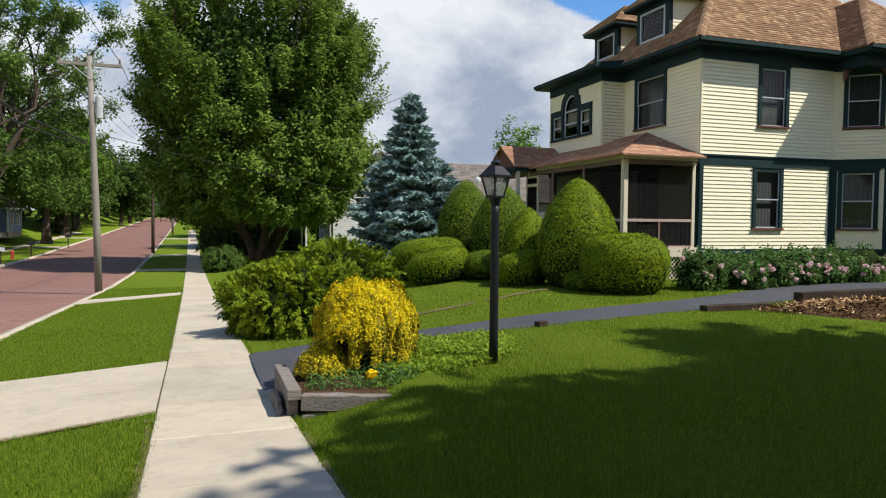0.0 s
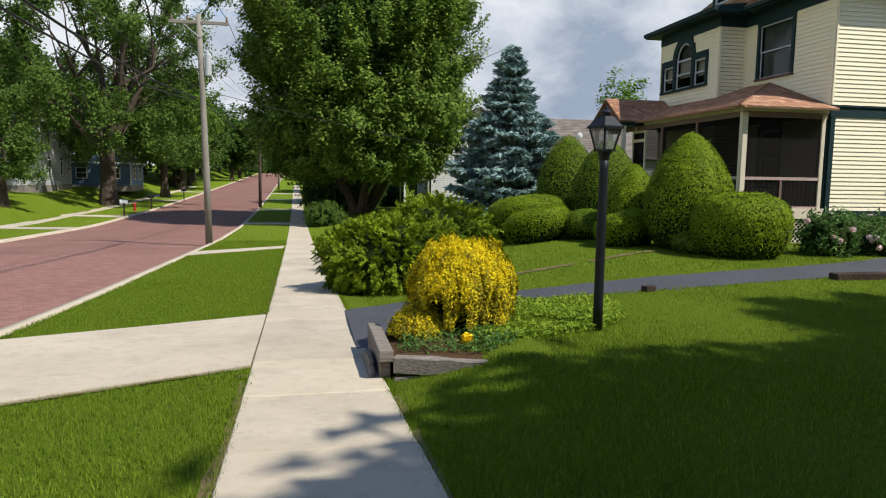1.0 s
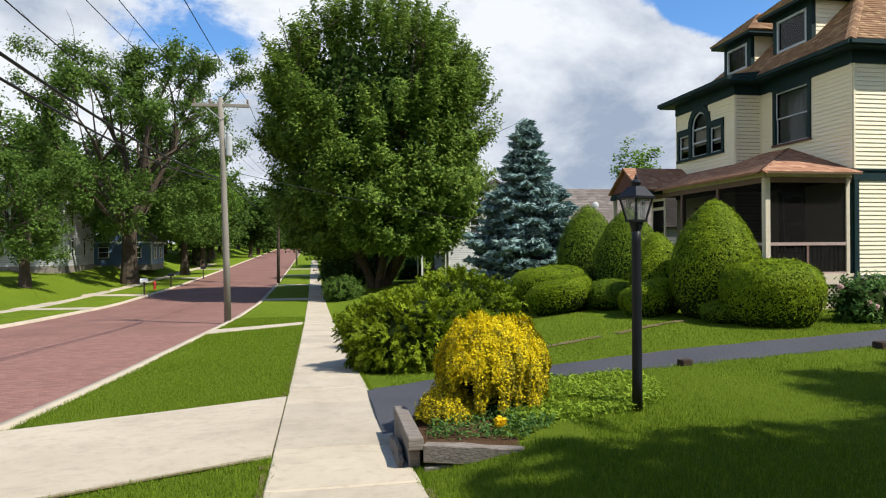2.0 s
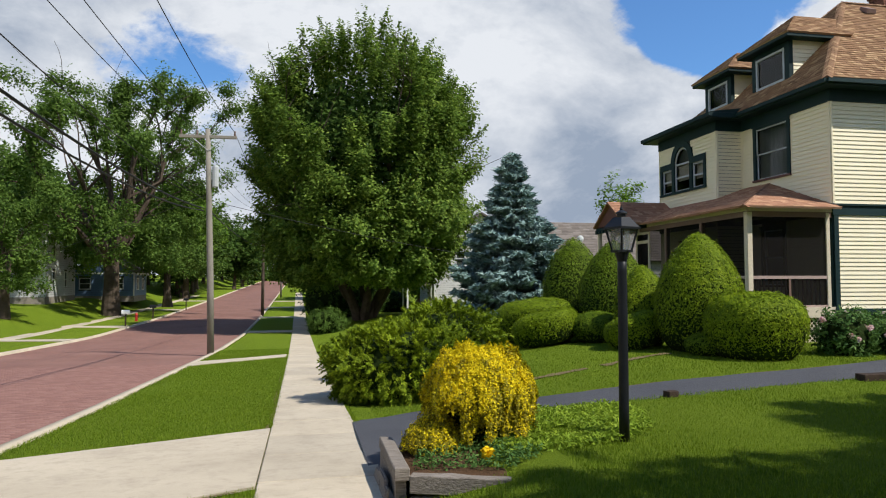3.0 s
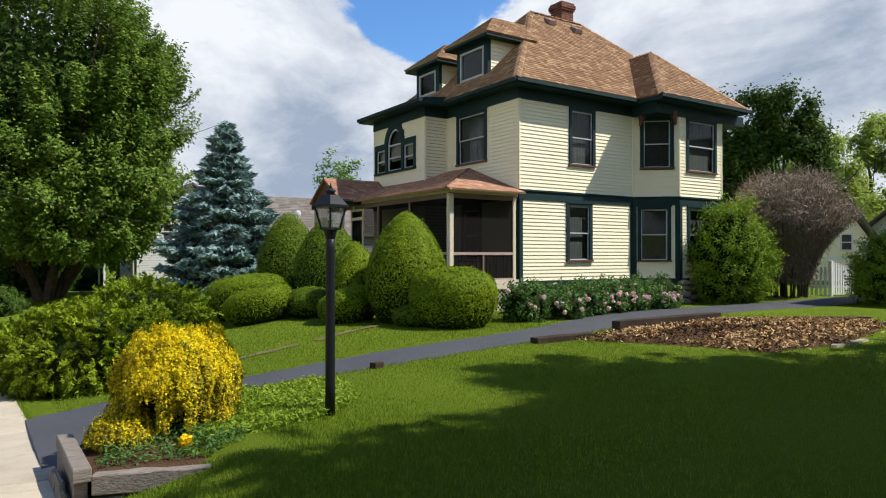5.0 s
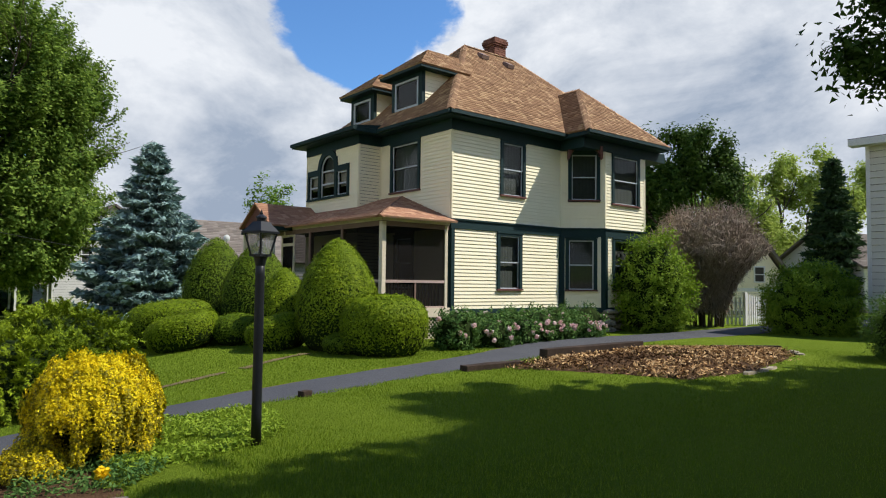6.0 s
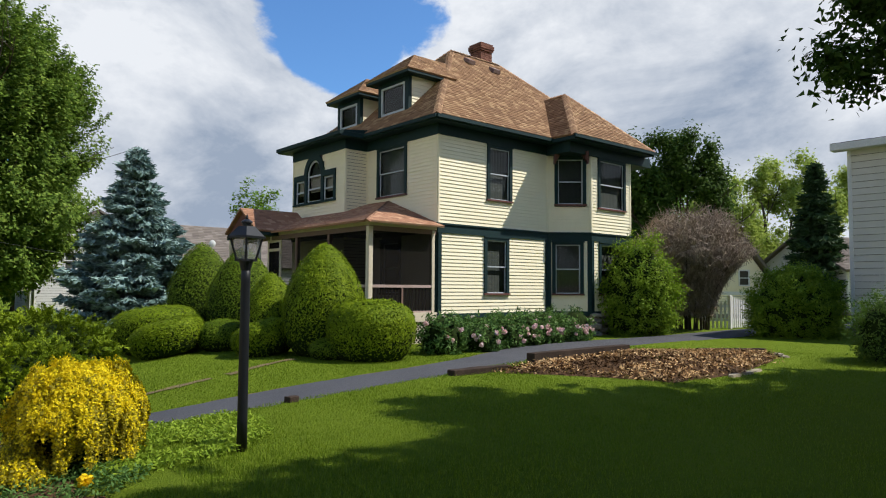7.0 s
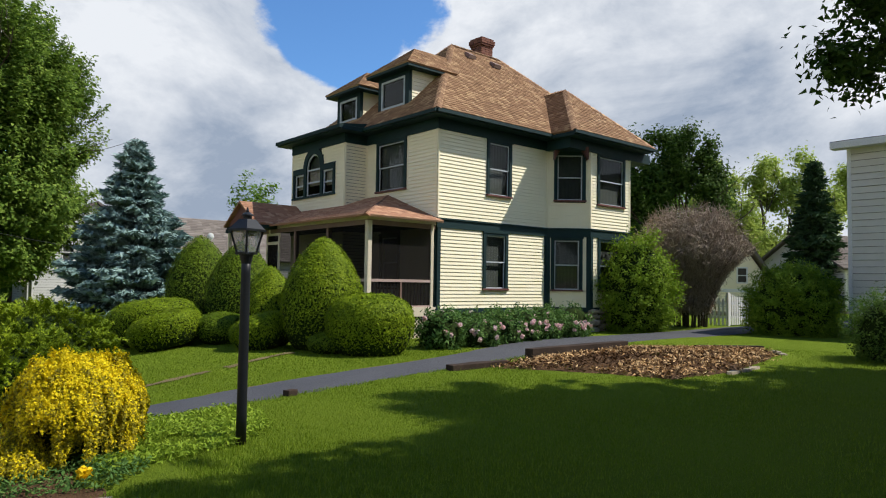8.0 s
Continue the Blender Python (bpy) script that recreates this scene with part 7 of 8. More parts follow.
# picket fence
def picket_fence():
    fence = thing("picket_fence", "white wooden picket fence with pointed tops", "fence", (12.2, -1.85, gz(12.2, -1.85)))
    # a dim wing and, past a tall post, a wing that faces the sun
    turn_at = Vector((1.05, -0.9)).normalized() * 1.12
    for base, d, count in ((Vector((0, 0)), Vector((1.05, -0.9)).normalized(), 7), (turn_at, Vector((1.0, -0.06)).normalized(), 9)):
        n = Vector((d.y, -d.x))
        for k in range(count):
            bm = bmesh.new()
            c = base + d * (k * 0.16 + 0.06)
            h = 1.12 if count == 7 else 1.30 - 0.032 * k
            z0, z1 = 0.04, h - 0.10
            pts = [(c.x + d.x * t + n.x * b, c.y + d.y * t + n.y * b) for b in (0, 0.022) for t in (-0.045, 0.045)]
            hexa(bm, [(*pts[0], z0), (*pts[1], z0), (*pts[3], z0), (*pts[2], z0), (*pts[0], z1), (*pts[1], z1), (*pts[3], z1), (*pts[2], z1)])
            tip = [bm.verts.new((*p, z1)) for p in (pts[0], pts[1], pts[3], pts[2])]
            top = [bm.verts.new((c.x + n.x * b, c.y + n.y * b, h)) for b in (0, 0.022)]
            bm.faces.new((tip[0], tip[1], top[0])); bm.faces.new((tip[2], tip[3], top[1]))
            bm.faces.new((tip[1], tip[2], top[1], top[0])); bm.faces.new((tip[3], tip[0], top[0], top[1]))
            part("picket", bm, WHITE_PAINT, fence)
        for z in (0.30, 0.85):
            bm = bmesh.new()
            p, q = base, base + d * (count * 0.16)
            e, g = n * 0.05, n * 0.004
            hexa(bm, [(p.x - e.x, p.y - e.y, z), (q.x - e.x, q.y - e.y, z), (q.x - g.x, q.y - g.y, z), (p.x - g.x, p.y - g.y, z), (p.x - e.x, p.y - e.y, z + 0.09), (q.x - e.x, q.y - e.y, z + 0.09), (q.x - g.x, q.y - g.y, z + 0.09), (p.x - g.x, p.y - g.y, z + 0.09)])
            part("rail", bm, WHITE_PAINT, fence)
        bm = bmesh.new()
        c = base - n * 0.04 - d * 0.05
        box(bm, c.x - 0.06, c.y - 0.06, -0.05, c.x + 0.06, c.y + 0.06, 1.32 if count == 9 else 1.15, 0.008)
        part("post", bm, WHITE_PAINT, fence)
    return fence


picket_fence()


# ---------------------------------------------------------------- neighbouring houses
def plain_house(name, label, x, y, turn, w, d, h, rise, paint, roof_mat, z=None, step=0.2, wins=(), gable="w", over=0.35, group="", lap=0.022):
    """A boarded house: walls round a rectangle (w along its own x, d along its own y), gable roof with its ridge along y (gable 'w') or x."""
    z0 = gz(x, y) - 0.1 if z is None else z
    ob = thing(name, label, "house", (x, y, z0), group)
    cs = [(-w / 2, -d / 2), (w / 2, -d / 2), (w / 2, d / 2), (-w / 2, d / 2)]
    for i in range(4):
        wl_ = Wall(cs[i], cs[(i + 1) % 4])
        mine = [k for k in wins if k[0] == i]
        holes = [(a, b, c, e) for _, a, b, c, e in mine]
        bm = bmesh.new()
        wl_.core(bm, 0, h, [(a + 0.05, b - 0.05, c + 0.02, e - 0.05) for a, b, c, e in holes], 0.14)
        part("wall", bm, DARK_ROOM, ob)
        bm = bmesh.new()
        wl_.clapboards(bm, 0.35, h, holes, step, lo=0.1, hi=wl_.length - 0.1, lap=lap)
        part("siding", bm, paint, ob)
        bm = bmesh.new()
        wl_.slab(bm, 0, 0.1, 0, 0.03, 0.35, h)
        wl_.slab(bm, wl_.length - 0.1, wl_.length, 0, 0.03, 0.35, h)
        wl_.slab(bm, -0.02, wl_.length + 0.02, 0, 0.035, h - 0.18, h)
        part("trim", bm, WHITE_PAINT, ob)
        bm = bmesh.new()
        wl_.slab(bm, 0, wl_.length, -0.02, 0.012, -0.3, 0.35)
        part("footing", bm, RUBBLE, ob)
        for hh in holes:
            window_plain(wl_, *hh, ob)
    bm = bmesh.new()
    box(bm, -w / 2 + 0.15, -d / 2 + 0.15, h - 0.1, w / 2 - 0.15, d / 2 - 0.15, h - 0.05)
    part("inner_ceiling", bm, DARK_ROOM, ob)
    if gable == "w":
        hw, e0, e1 = w / 2 + over, -d / 2 - over, d / 2 + over
        zr = h + rise * hw / (w / 2)
        ze = h - 0.02
        for s in (1, -1):
            pts = ((s * hw, e0 if s > 0 else e1, ze), (s * hw, e1 if s > 0 else e0, ze), (0, e1 if s > 0 else e0, zr), (0, e0 if s > 0 else e1, zr))
            shingled("roof", pts, roof_mat, ob, tab=0.5, row=0.25, seed=3, thick=0.14)
        for s in (1, -1):
            bm = bmesh.new()
            box(bm, s * hw - 0.02, e0, ze - 0.24, s * hw + 0.02, e1, ze - 0.01, 0.004)
            part("fascia", bm, WHITE_PAINT, ob)
            bm = bmesh.new()
            box(bm, min(s * w / 2, s * (hw - 0.02)), e0, ze - 0.24, max(s * w / 2, s * (hw - 0.02)), e1, ze - 0.22)
            part("soffit", bm, WHITE_PAINT, ob)
        for yy in (-d / 2, d / 2):
            n = max(4, int(rise / step))
            for k in range(n):
                bm = bmesh.new()
                za, zb = h + rise * k / n, h + rise * (k + 1) / n
                half = w / 2 * (1 - (zb - h) / rise) + 0.02
                s = -1 if yy < 0 else 1
                hexa(bm, [(-half, yy, za), (half, yy, za), (half, yy + s * 0.03, za), (-half, yy + s * 0.03, za), (-half, yy, zb), (half, yy, zb), (half, yy + s * 0.006, zb), (-half, yy + s * 0.006, zb)])
                bmesh.ops.recalc_face_normals(bm, faces=bm.faces)
                part("gable_board", bm, paint, ob)
            bm = bmesh.new()
            s = -1 if yy < 0 else 1
            v = [bm.verts.new(p) for p in ((-w / 2, yy - s * 0.02, h), (w / 2, yy - s * 0.02, h), (0, yy - s * 0.02, h + rise))]
            bm.faces.new(v)
            part("gable_back", bm, paint, ob)
    else:
        hd, e0, e1 = d / 2 + over, -w / 2 - over, w / 2 + over
        zr = h + rise
        for s in (1, -1):
            pts = ((e1 if s > 0 else e0, s * hd, h - 0.02), (e0 if s > 0 else e1, s * hd, h - 0.02), (e0 if s > 0 else e1, 0, zr), (e1 if s > 0 else e0, 0, zr))
            shingled("roof", pts, roof_mat, ob, tab=0.5, row=0.25, seed=4, thick=0.14)
        for xx in (-w / 2, w / 2):
            bm = bmesh.new()
            v = [bm.verts.new(p) for p in ((xx, -d / 2, h), (xx, d / 2, h), (xx, 0, h + rise))]
            bm.faces.new(v)
            part("gable", bm, paint, ob)
    ob.rotation_euler = (0, 0, radians(turn))
    return ob


def window_plain(wl_, a0, a1, z0, z1, parent):
    w = new("window")
    w.parent = parent
    bm = bmesh.new()
    f = 0.09
    wl_.slab(bm, a0, a0 + f, -0.04, 0.05, z0, z1)
    wl_.slab(bm, a1 - f, a1, -0.04, 0.05, z0, z1)
    wl_.slab(bm, a0 + f, a1 - f, -0.04, 0.05, z1 - f, z1)
    wl_.slab(bm, a0 + f, a1 - f, -0.04, 0.05, z0, z0 + f)
    wl_.slab(bm, a0 + f, a1 - f, -0.03, 0.01, (z0 + z1) / 2 - 0.03, (z0 + z1) / 2 + 0.03)
    part("frame", bm, WHITE_PAINT, w)
    bm = bmesh.new()
    bm.faces.new([bm.verts.new(wl_.at(a, -0.02, z)) for a, z in ((a0 + f, z0 + f), (a1 - f, z0 + f), (a1 - f, z1 - f), (a0 + f, z1 - f))])
    g = part("pane", bm, GLASS, w)
    g.visible_shadow = False
    bm = bmesh.new()
    wl_.slab(bm, a0 + f, a1 - f, -0.13, -0.11, z0 + f, z1 - f)
    part("curtain", bm, CURTAIN, w)


# house whose corner stands at the lawn's far side
plain_house("neighbour_house", "grey-white sided house with wide white eaves board", 17.15, -13.55, 1.5, 9.5, 13.0, 6.65, 0.75, NEIGHBOUR_SIDING, SHINGLE_GREY, z=-0.85, step=0.225, over=0.42, lap=0.034)
plain_house("neighbour_house", "low cream house with a brown shingle roof", 7.5, 35.0, 0.0, 16.0, 9.0, 3.6, 3.1, WHITE_SIDING, SHINGLE_GREY, z=-1.4, gable="x", wins=((0, 2.0, 3.2, 1.0, 2.4), (0, 6.0, 7.2, 1.0, 2.4)))
white_house = plain_house("neighbour_house", "white sided two-storey house behind the maple", 1.0, 47.0, 0.0, 8.4, 8.0, 5.6, 2.6, WHITE_SIDING, SHINGLE_GREY, z=-1.6, step=0.2, wins=((0, 1.9, 2.8, 3.6, 5.0), (3, 2.0, 3.0, 1.2, 2.7), (3, 5.0, 6.0, 1.2, 2.7)))
# its side porch: hipped grey roof on white posts
side_porch = new("side_porch")
side_porch.parent = white_house
bm = bmesh.new()
hexa(bm, [(-6.6, -3.9, 1.95), (-4.2, -3.9, 1.95), (-4.2, -0.6, 1.95), (-6.6, -0.6, 1.95), (-5.2, -3.0, 2.75), (-4.2, -3.0, 2.75), (-4.2, -1.4, 2.75), (-5.2, -1.4, 2.75)])
part("porch_roof", bm, SHINGLE_GREY, side_porch)
for px, py in ((-6.5, -3.8), (-6.5, -0.8), (-4.4, -3.8)):
    bm = bmesh.new()
    box(bm, px - 0.07, py - 0.07, 0.0, px + 0.07, py + 0.07, 1.95)
    part("porch_post", bm, WHITE_PAINT, side_porch)
garage = plain_house("back_garage", "cream gabled garage behind the drive", 25.6, 4.2, -42.0, 3.6, 6.0, 1.6, 2.5, CREAM, SHINGLE_GREY, z=-0.9, step=0.14, wins=())
bm = bmesh.new()
for fx0, fx1, fz0, fz1 in ((-0.30, -0.23, 1.9, 2.8), (0.23, 0.30, 1.9, 2.8), (-0.23, 0.23, 2.73, 2.8), (-0.23, 0.23, 1.9, 1.97), (-0.23, 0.23, 2.32, 2.37)):
    box(bm, fx0, -3.07, fz0, fx1, -3.035, fz1)
gable_window = part("gable_window", bm, WHITE_PAINT, garage)
# opaque dark board, painted for the pane and the unlit room behind
bm = bmesh.new()
box(bm, -0.23, -3.05, 1.97, 0.23, -3.04, 2.73)
part("pane", bm, DARK_ROOM, gable_window)
plain_house("far_house", "small grey-roofed house beyond the gardens", 39.0, 2.0, -30.0, 8.0, 9.0, 3.0, 2.4, WHITE_SIDING, SHINGLE_GREY, z=-0.9, gable="x")
BLUE_SIDING = siding_paint("blue_siding_paint", (0.13, 0.21, 0.34), (0.10, 0.17, 0.29))
GREY_SIDING = siding_paint("pale_grey_siding_paint", (0.50, 0.50, 0.50), (0.42, 0.43, 0.44))
plain_house("far_house", "blue sided cottage across the street", -37.2, 71.0, 4.0, 6.5, 8.0, 3.0, 2.0, BLUE_SIDING, SHINGLE_GREY, wins=((0, 0.8, 2.0, 1.1, 2.4), (0, 4.2, 5.4, 1.1, 2.4), (1, 1.5, 2.9, 1.0, 2.4), (1, 5.0, 6.4, 1.0, 2.4)))
plain_house("far_house", "pale two-storey house across the street", -43.0, 57.0, 4.0, 10.0, 10.0, 6.4, 3.0, GREY_SIDING, SHINGLE_GREY, wins=((0, 1.5, 2.5, 1.2, 2.8), (0, 5.5, 6.5, 1.2, 2.8), (0, 1.5, 2.5, 4.0, 5.6), (0, 5.5, 6.5, 4.0, 5.6), (1, 2.0, 3.0, 1.2, 2.8), (1, 6.0, 7.0, 1.2, 2.8), (1, 2.0, 3.0, 4.0, 5.6), (1, 6.0, 7.0, 4.0, 5.6)))
RED_SIDING = siding_paint("brick_red_paint", (0.30, 0.11, 0.09), (0.24, 0.09, 0.07))
plain_house("far_house", "red house at the end of the street", -16.0, 215.0, 0.0, 12.0, 9.0, 5.0, 3.0, RED_SIDING, SHINGLE_GREY, wins=((0, 2.0, 3.5, 1.0, 2.6), (0, 7.0, 8.5, 1.0, 2.6), (0, 2.0, 3.5, 3.4, 4.6), (0, 7.0, 8.5, 3.4, 4.6)))


# ---------------------------------------------------------------- street furniture
def utility_pole(x, y, h, r, arm=True, label="weathered wooden utility pole with a cross-arm at the kerb", wood=POLE_WOOD, box_=True, lean=0.0):
    z = gz(x, y) - 0.2
    p = thing("utility_pole", label, "pole", (x, y, z), "poles along the kerb")
    bm = bmesh.new()
    tube(bm, [(0, 0, 0), (0.02 + lean * 0.35, 0, h * 0.35), (lean * 0.7, 0.03, h * 0.7), (lean - 0.02, 0.02, h)], [r, r * 0.92, r * 0.8, r * 0.68], 12)
    smooth(part("shaft", bm, wood, p))
    if arm:
        bm = bmesh.new()
        box(bm, lean - 1.18, -0.06, h - 0.40, lean + 1.18, 0.06, h - 0.27, 0.01)
        part("cross_arm", bm, wood, p)
        for k in (lean - 1.1, lean - 0.45, lean + 1.1):
            bm = bmesh.new()
            tube(bm, [(k, 0, h - 0.27), (k, 0, h - 0.19), (k, 0, h - 0.15), (k, 0, h - 0.07)], [0.02, 0.05, 0.035, 0.045], 8)
            part("insulator", bm, BROWN_TRIM, p)
        for s in (-1, 1):
            bm = bmesh.new()
            tube(bm, [(lean + s * 0.65, -0.03, h - 0.38), (lean * 0.9, -0.1, h - 0.95)], [0.016, 0.016], 5)
            part("brace", bm, GREY_METAL, p)
    if box_:
        bm = bmesh.new()
        tube(bm, [(0.10, 0, h - 2.5), (0.10, 0, h - 2.48), (0.10, 0, h - 1.65), (0.10, 0, h - 1.58), (0.10, 0, h - 1.54)], [0.09, 0.14, 0.14, 0.11, 0.04], 12)
        part("transformer", bm, GREY_METAL, p)
    return p


utility_pole(-17.68, 14.7, 9.75, 0.15, lean=-0.22)
utility_pole(-18.5, 54.0, 11.0, 0.16, False, "dark utility pole farther along the kerb", BARK, False)
utility_pole(-18.9, 98.0, 9.0, 0.15, True, "far utility pole along the kerb", POLE_WOOD, False)


def wire(p, q, sag, r=0.011, label="black overhead wire running between poles", through_point=None):
    """A wire from p to q, sagging, or hanging through a given point."""
    ob = thing("overhead_wire", label, "wire", p, "overhead wires")
    p, q = Vector(p), Vector(q)
    d = q - p
    off = Vector((0, 0, -4 * sag))
    if through_point:
        m = Vector(through_point)
        s = (m.y - p.y) / d.y
        off = (m - p - d * s) / (s * (1 - s))
    bm = bmesh.new()
    n = 32
    tube(bm, [d * (i / n) + off * ((i / n) * (1 - i / n)) for i in range(n + 1)], [r] * (n + 1), 5)
    part("cable", bm, BLACK_RUBBER, ob)
    return ob


for px, mid in ((-19.02, (-18.95, 0.25, 6.7)), (-18.37, (-18.25, 0.25, 6.78)), (-16.78, (-16.7, -0.2, 6.77))):
    wire((px, 14.6, 7.12), (px + 0.3, -30.0, 9.2), 0, 0.012, through_point=mid)
    wire((px, 14.6, 7.12), (px - 0.8, 54.0, 8.1), 0.5, 0.012)
wire((-18.02, 14.55, 4.25), (-17.8, -30.0, 7.0), 0, 0.012, through_point=(-18.0, -3.8, 4.43))
wire((-18.02, 14.55, 3.85), (-17.8, -30.0, 6.4), 0, 0.030, "thick black telephone cable between poles", (-18.0, -3.75, 3.60))
wire((-18.02, 14.55, 3.75), (-17.8, -30.0, 6.1), 0, 0.024, "thick black telephone cable between poles", (-18.0, -3.7, 3.24))
wire((-17.9, 14.8, 3.85), (-18.6, 54.0, 4.2), 0.4, 0.028, "thick black telephone cable between poles")
wire((-18.0, 14.6, 4.4), (-41.0, 50.0, 2.1), 0.3, 0.012)
wire((-17.85, 14.6, 4.2), (1.0, 30.4, 2.1), 0.3, 0.012)


def mailbox(x, y, paint, label, turn=90):
    z = gz(x, y)
    m = thing("mailbox", label, "mailbox", (x, y, z), "mailboxes across the street")
    bm = bmesh.new()
    box(bm, -0.05, -0.05, -0.1, 0.05, 0.05, 1.0, 0.006)
    part("post", bm, TIE_WOOD, m)
    bm = bmesh.new()
    n = 8
    prof = [(-0.13, 1.0), (0.13, 1.0), (0.13, 1.15)] + [(0.13 * math.cos(math.pi * k / n), 1.15 + 0.13 * math.sin(math.pi * k / n)) for k in range(1, n)] + [(-0.13, 1.15)]
    a = [bm.verts.new((px, -0.28, pz)) for px, pz in prof]
    b = [bm.verts.new((px, 0.28, pz)) for px, pz in prof]
    bm.faces.new(a[::-1]); bm.faces.new(b)
    for i in range(len(prof)):
        j = (i + 1) % len(prof)
        bm.faces.new((a[i], a[j], b[j], b[i]))
    part("box", bm, paint, m)
    bm = bmesh.new()
    box(bm, 0.131, -0.05, 1.1, 0.14, -0.03, 1.36)
    part("flag", bm, MAROON, m)
    m.rotation_euler = (0, 0, radians(turn))
    return m


mailbox(-27.7, 40.6, WHITE_PAINT, "white mailbox on a wooden post by the kerb")
mailbox(-27.9, 50.5, BLACK_METAL, "black mailbox on a wooden post by the kerb")
mailbox(-27.8, 66.0, BLACK_METAL, "black mailbox on a pale post by the kerb")


def hydrant(x, y):
    h = thing("fire_hydrant", "red fire hydrant on the far verge", "hydrant", (x, y, gz(x, y)))
    bm = bmesh.new()
    tube(bm, [(0, 0, -0.02), (0, 0, 0.05), (0, 0, 0.06), (0, 0, 0.5), (0, 0, 0.52), (0, 0, 0.6), (0, 0, 0.68), (0, 0, 0.74)], [0.16, 0.16, 0.11, 0.11, 0.14, 0.13, 0.07, 0.03], 12)
    part("barrel", bm, speckled("red_paint", (0.35, 0.02, 0.015), (0.45, 0.04, 0.03), 0.4), h)
    for s in (-1, 1):
        bm = bmesh.new()
        tube(bm, [(0, 0, 0.42), (s * 0.17, 0, 0.42), (s * 0.19, 0, 0.42)], [0.05, 0.055, 0.03], 8)
        part("nozzle", bm, MAROON, h)
    return h


hydrant(-28.6, 47.5)


def satellite_dish(x, y, z):
    d = thing("satellite_dish", "small white satellite dish on a brown roof", "dish", (x, y, z))
    bm = bmesh.new()
    rings = []
    for k in range(5):
        r = 0.23 * k / 4
        rings.append([bm.verts.new((r * math.cos(a), 0.35 * r * r * 4 / 1.3, r * 1.1 * math.sin(a))) for a in np.linspace(0, math.tau, 17)[:-1]])
    for r0, r1 in zip(rings[1:], rings[2:]):
        for i in range(16):
            bm.faces.new((r0[i], r0[(i + 1) % 16], r1[(i + 1) % 16], r1[i]))
    bm.faces.new(rings[1])
    dish = part("reflector", bm, WHITE_PAINT, d)
    bm = bmesh.new()
    tube(bm, [(0, 0.02, 0), (0, 0.3, -0.15), (0, 0.35, -0.75)], [0.02, 0.025, 0.025], 6)
    part("mast", bm, GREY_METAL, d)
    bm = bmesh.new()
    tube(bm, [(0, 0, -0.35), (0, -0.45, -0.05)], [0.012, 0.03], 6)
    part("feed_arm", bm, GREY_METAL, d)
    d.rotation_euler = (0, 0, radians(-25))
    return d


satellite_dish(5.6, 31.3, 3.8)

# ---------------------------------------------------------------- far trees
FAR = "trees of the neighbourhood"
limbed_tree("street_tree", "huge old forked tree across the street", -33.0, 56.0, 22.6, 11.6, 5.5, 0.72, L_TREE_MID, 301, leaf=0.25, per=250, mains=10, wide=1.1, group=FAR, low=0.6, far_reach=0.70)
broadleaf("street_tree", "tall spreading tree across the street", -31.0, 72.0, 19.0, 7.5, 3.5, 0.5, 34000, 0.36, L_TREE, 302, FAR, clump=1.5, gaps=0.5, crown_bias=0.25)
limbed_tree("street_tree", "small leafy tree beside the far pavement", -35.4, 38.5, 9.5, 3.4, 2.6, 0.36, L_TREE_MID, 303, leaf=0.20, per=150, mains=4, wide=0.7, group=FAR, low=0.5)
broadleaf("street_tree", "tall tree rising behind the pale house", -45.0, 47.0, 11.5, 4.5, 3.0, 0.35, 16000, 0.34, L_TREE, 320, FAR, clump=1.3, gaps=0.7, crown_bias=0.2)
broadleaf("street_tree", "dense dark tree farther along the street", -33.0, 95.0, 18.0, 8.0, 2.5, 0.5, 22000, 0.5, L_TREE_DARK, 304, FAR, clump=1.8)
broadleaf("street_tree", "dark street tree overhanging the road", -37.0, 128.0, 17.0, 8.0, 2.5, 0.5, 18000, 0.6, L_TREE_DARK, 305, FAR, clump=2.0)
broadleaf("street_tree", "dark street tree behind the houses", -44.0, 118.0, 20.0, 10.0, 2.5, 0.5, 18000, 0.65, L_TREE_DARK, 306, FAR, clump=2.2)
broadleaf("street_tree", "shade tree at the end of the street", -8.0, 190.0, 18.0, 9.0, 3.0, 0.5, 14000, 0.8, L_TREE_DARK, 307, FAR, clump=2.4)
broadleaf("street_tree", "shade tree at the end of the street", -36.0, 205.0, 20.0, 13.0, 3.0, 0.5, 14000, 0.9, L_TREE_DARK, 308, FAR, clump=2.6)
broadleaf("street_tree", "dark tree behind the maple", -9.0, 62.0, 13.0, 6.5, 1.2, 0.4, 24000, 0.4, L_TREE_DARK, 309, FAR, clump=1.6)
broadleaf("street_tree", "dark tree beside the far pavement", -8.5, 90.0, 15.0, 7.5, 1.5, 0.4, 16000, 0.5, L_TREE_DARK, 310, FAR, clump=2.0)
broadleaf("street_tree", "tall tree behind the pale house", -62.0, 56.0, 17.0, 8.0, 4.0, 0.5, 22000, 0.5, L_TREE, 311, FAR, clump=1.8, gaps=0.5)
broadleaf("street_tree", "tall tree at the back of the gardens", -60.0, 100.0, 22.0, 11.0, 3.0, 0.5, 16000, 0.8, L_TREE_DARK, 312, FAR, clump=2.4)
broadleaf("garden_tree", "light green tree beyond the low roof", 9.5, 60.0, 9.0, 4.2, 1.5, 0.35, 9000, 0.42, L_TREE, 313, FAR, clump=1.4, gaps=0.4)
broadleaf("garden_tree", "tree behind the porch", 14.2, 43.0, 11.6, 3.0, 3.0, 0.3, 9000, 0.34, L_TREE, 314, FAR, clump=1.2, gaps=0.6, crown_bias=0.2)
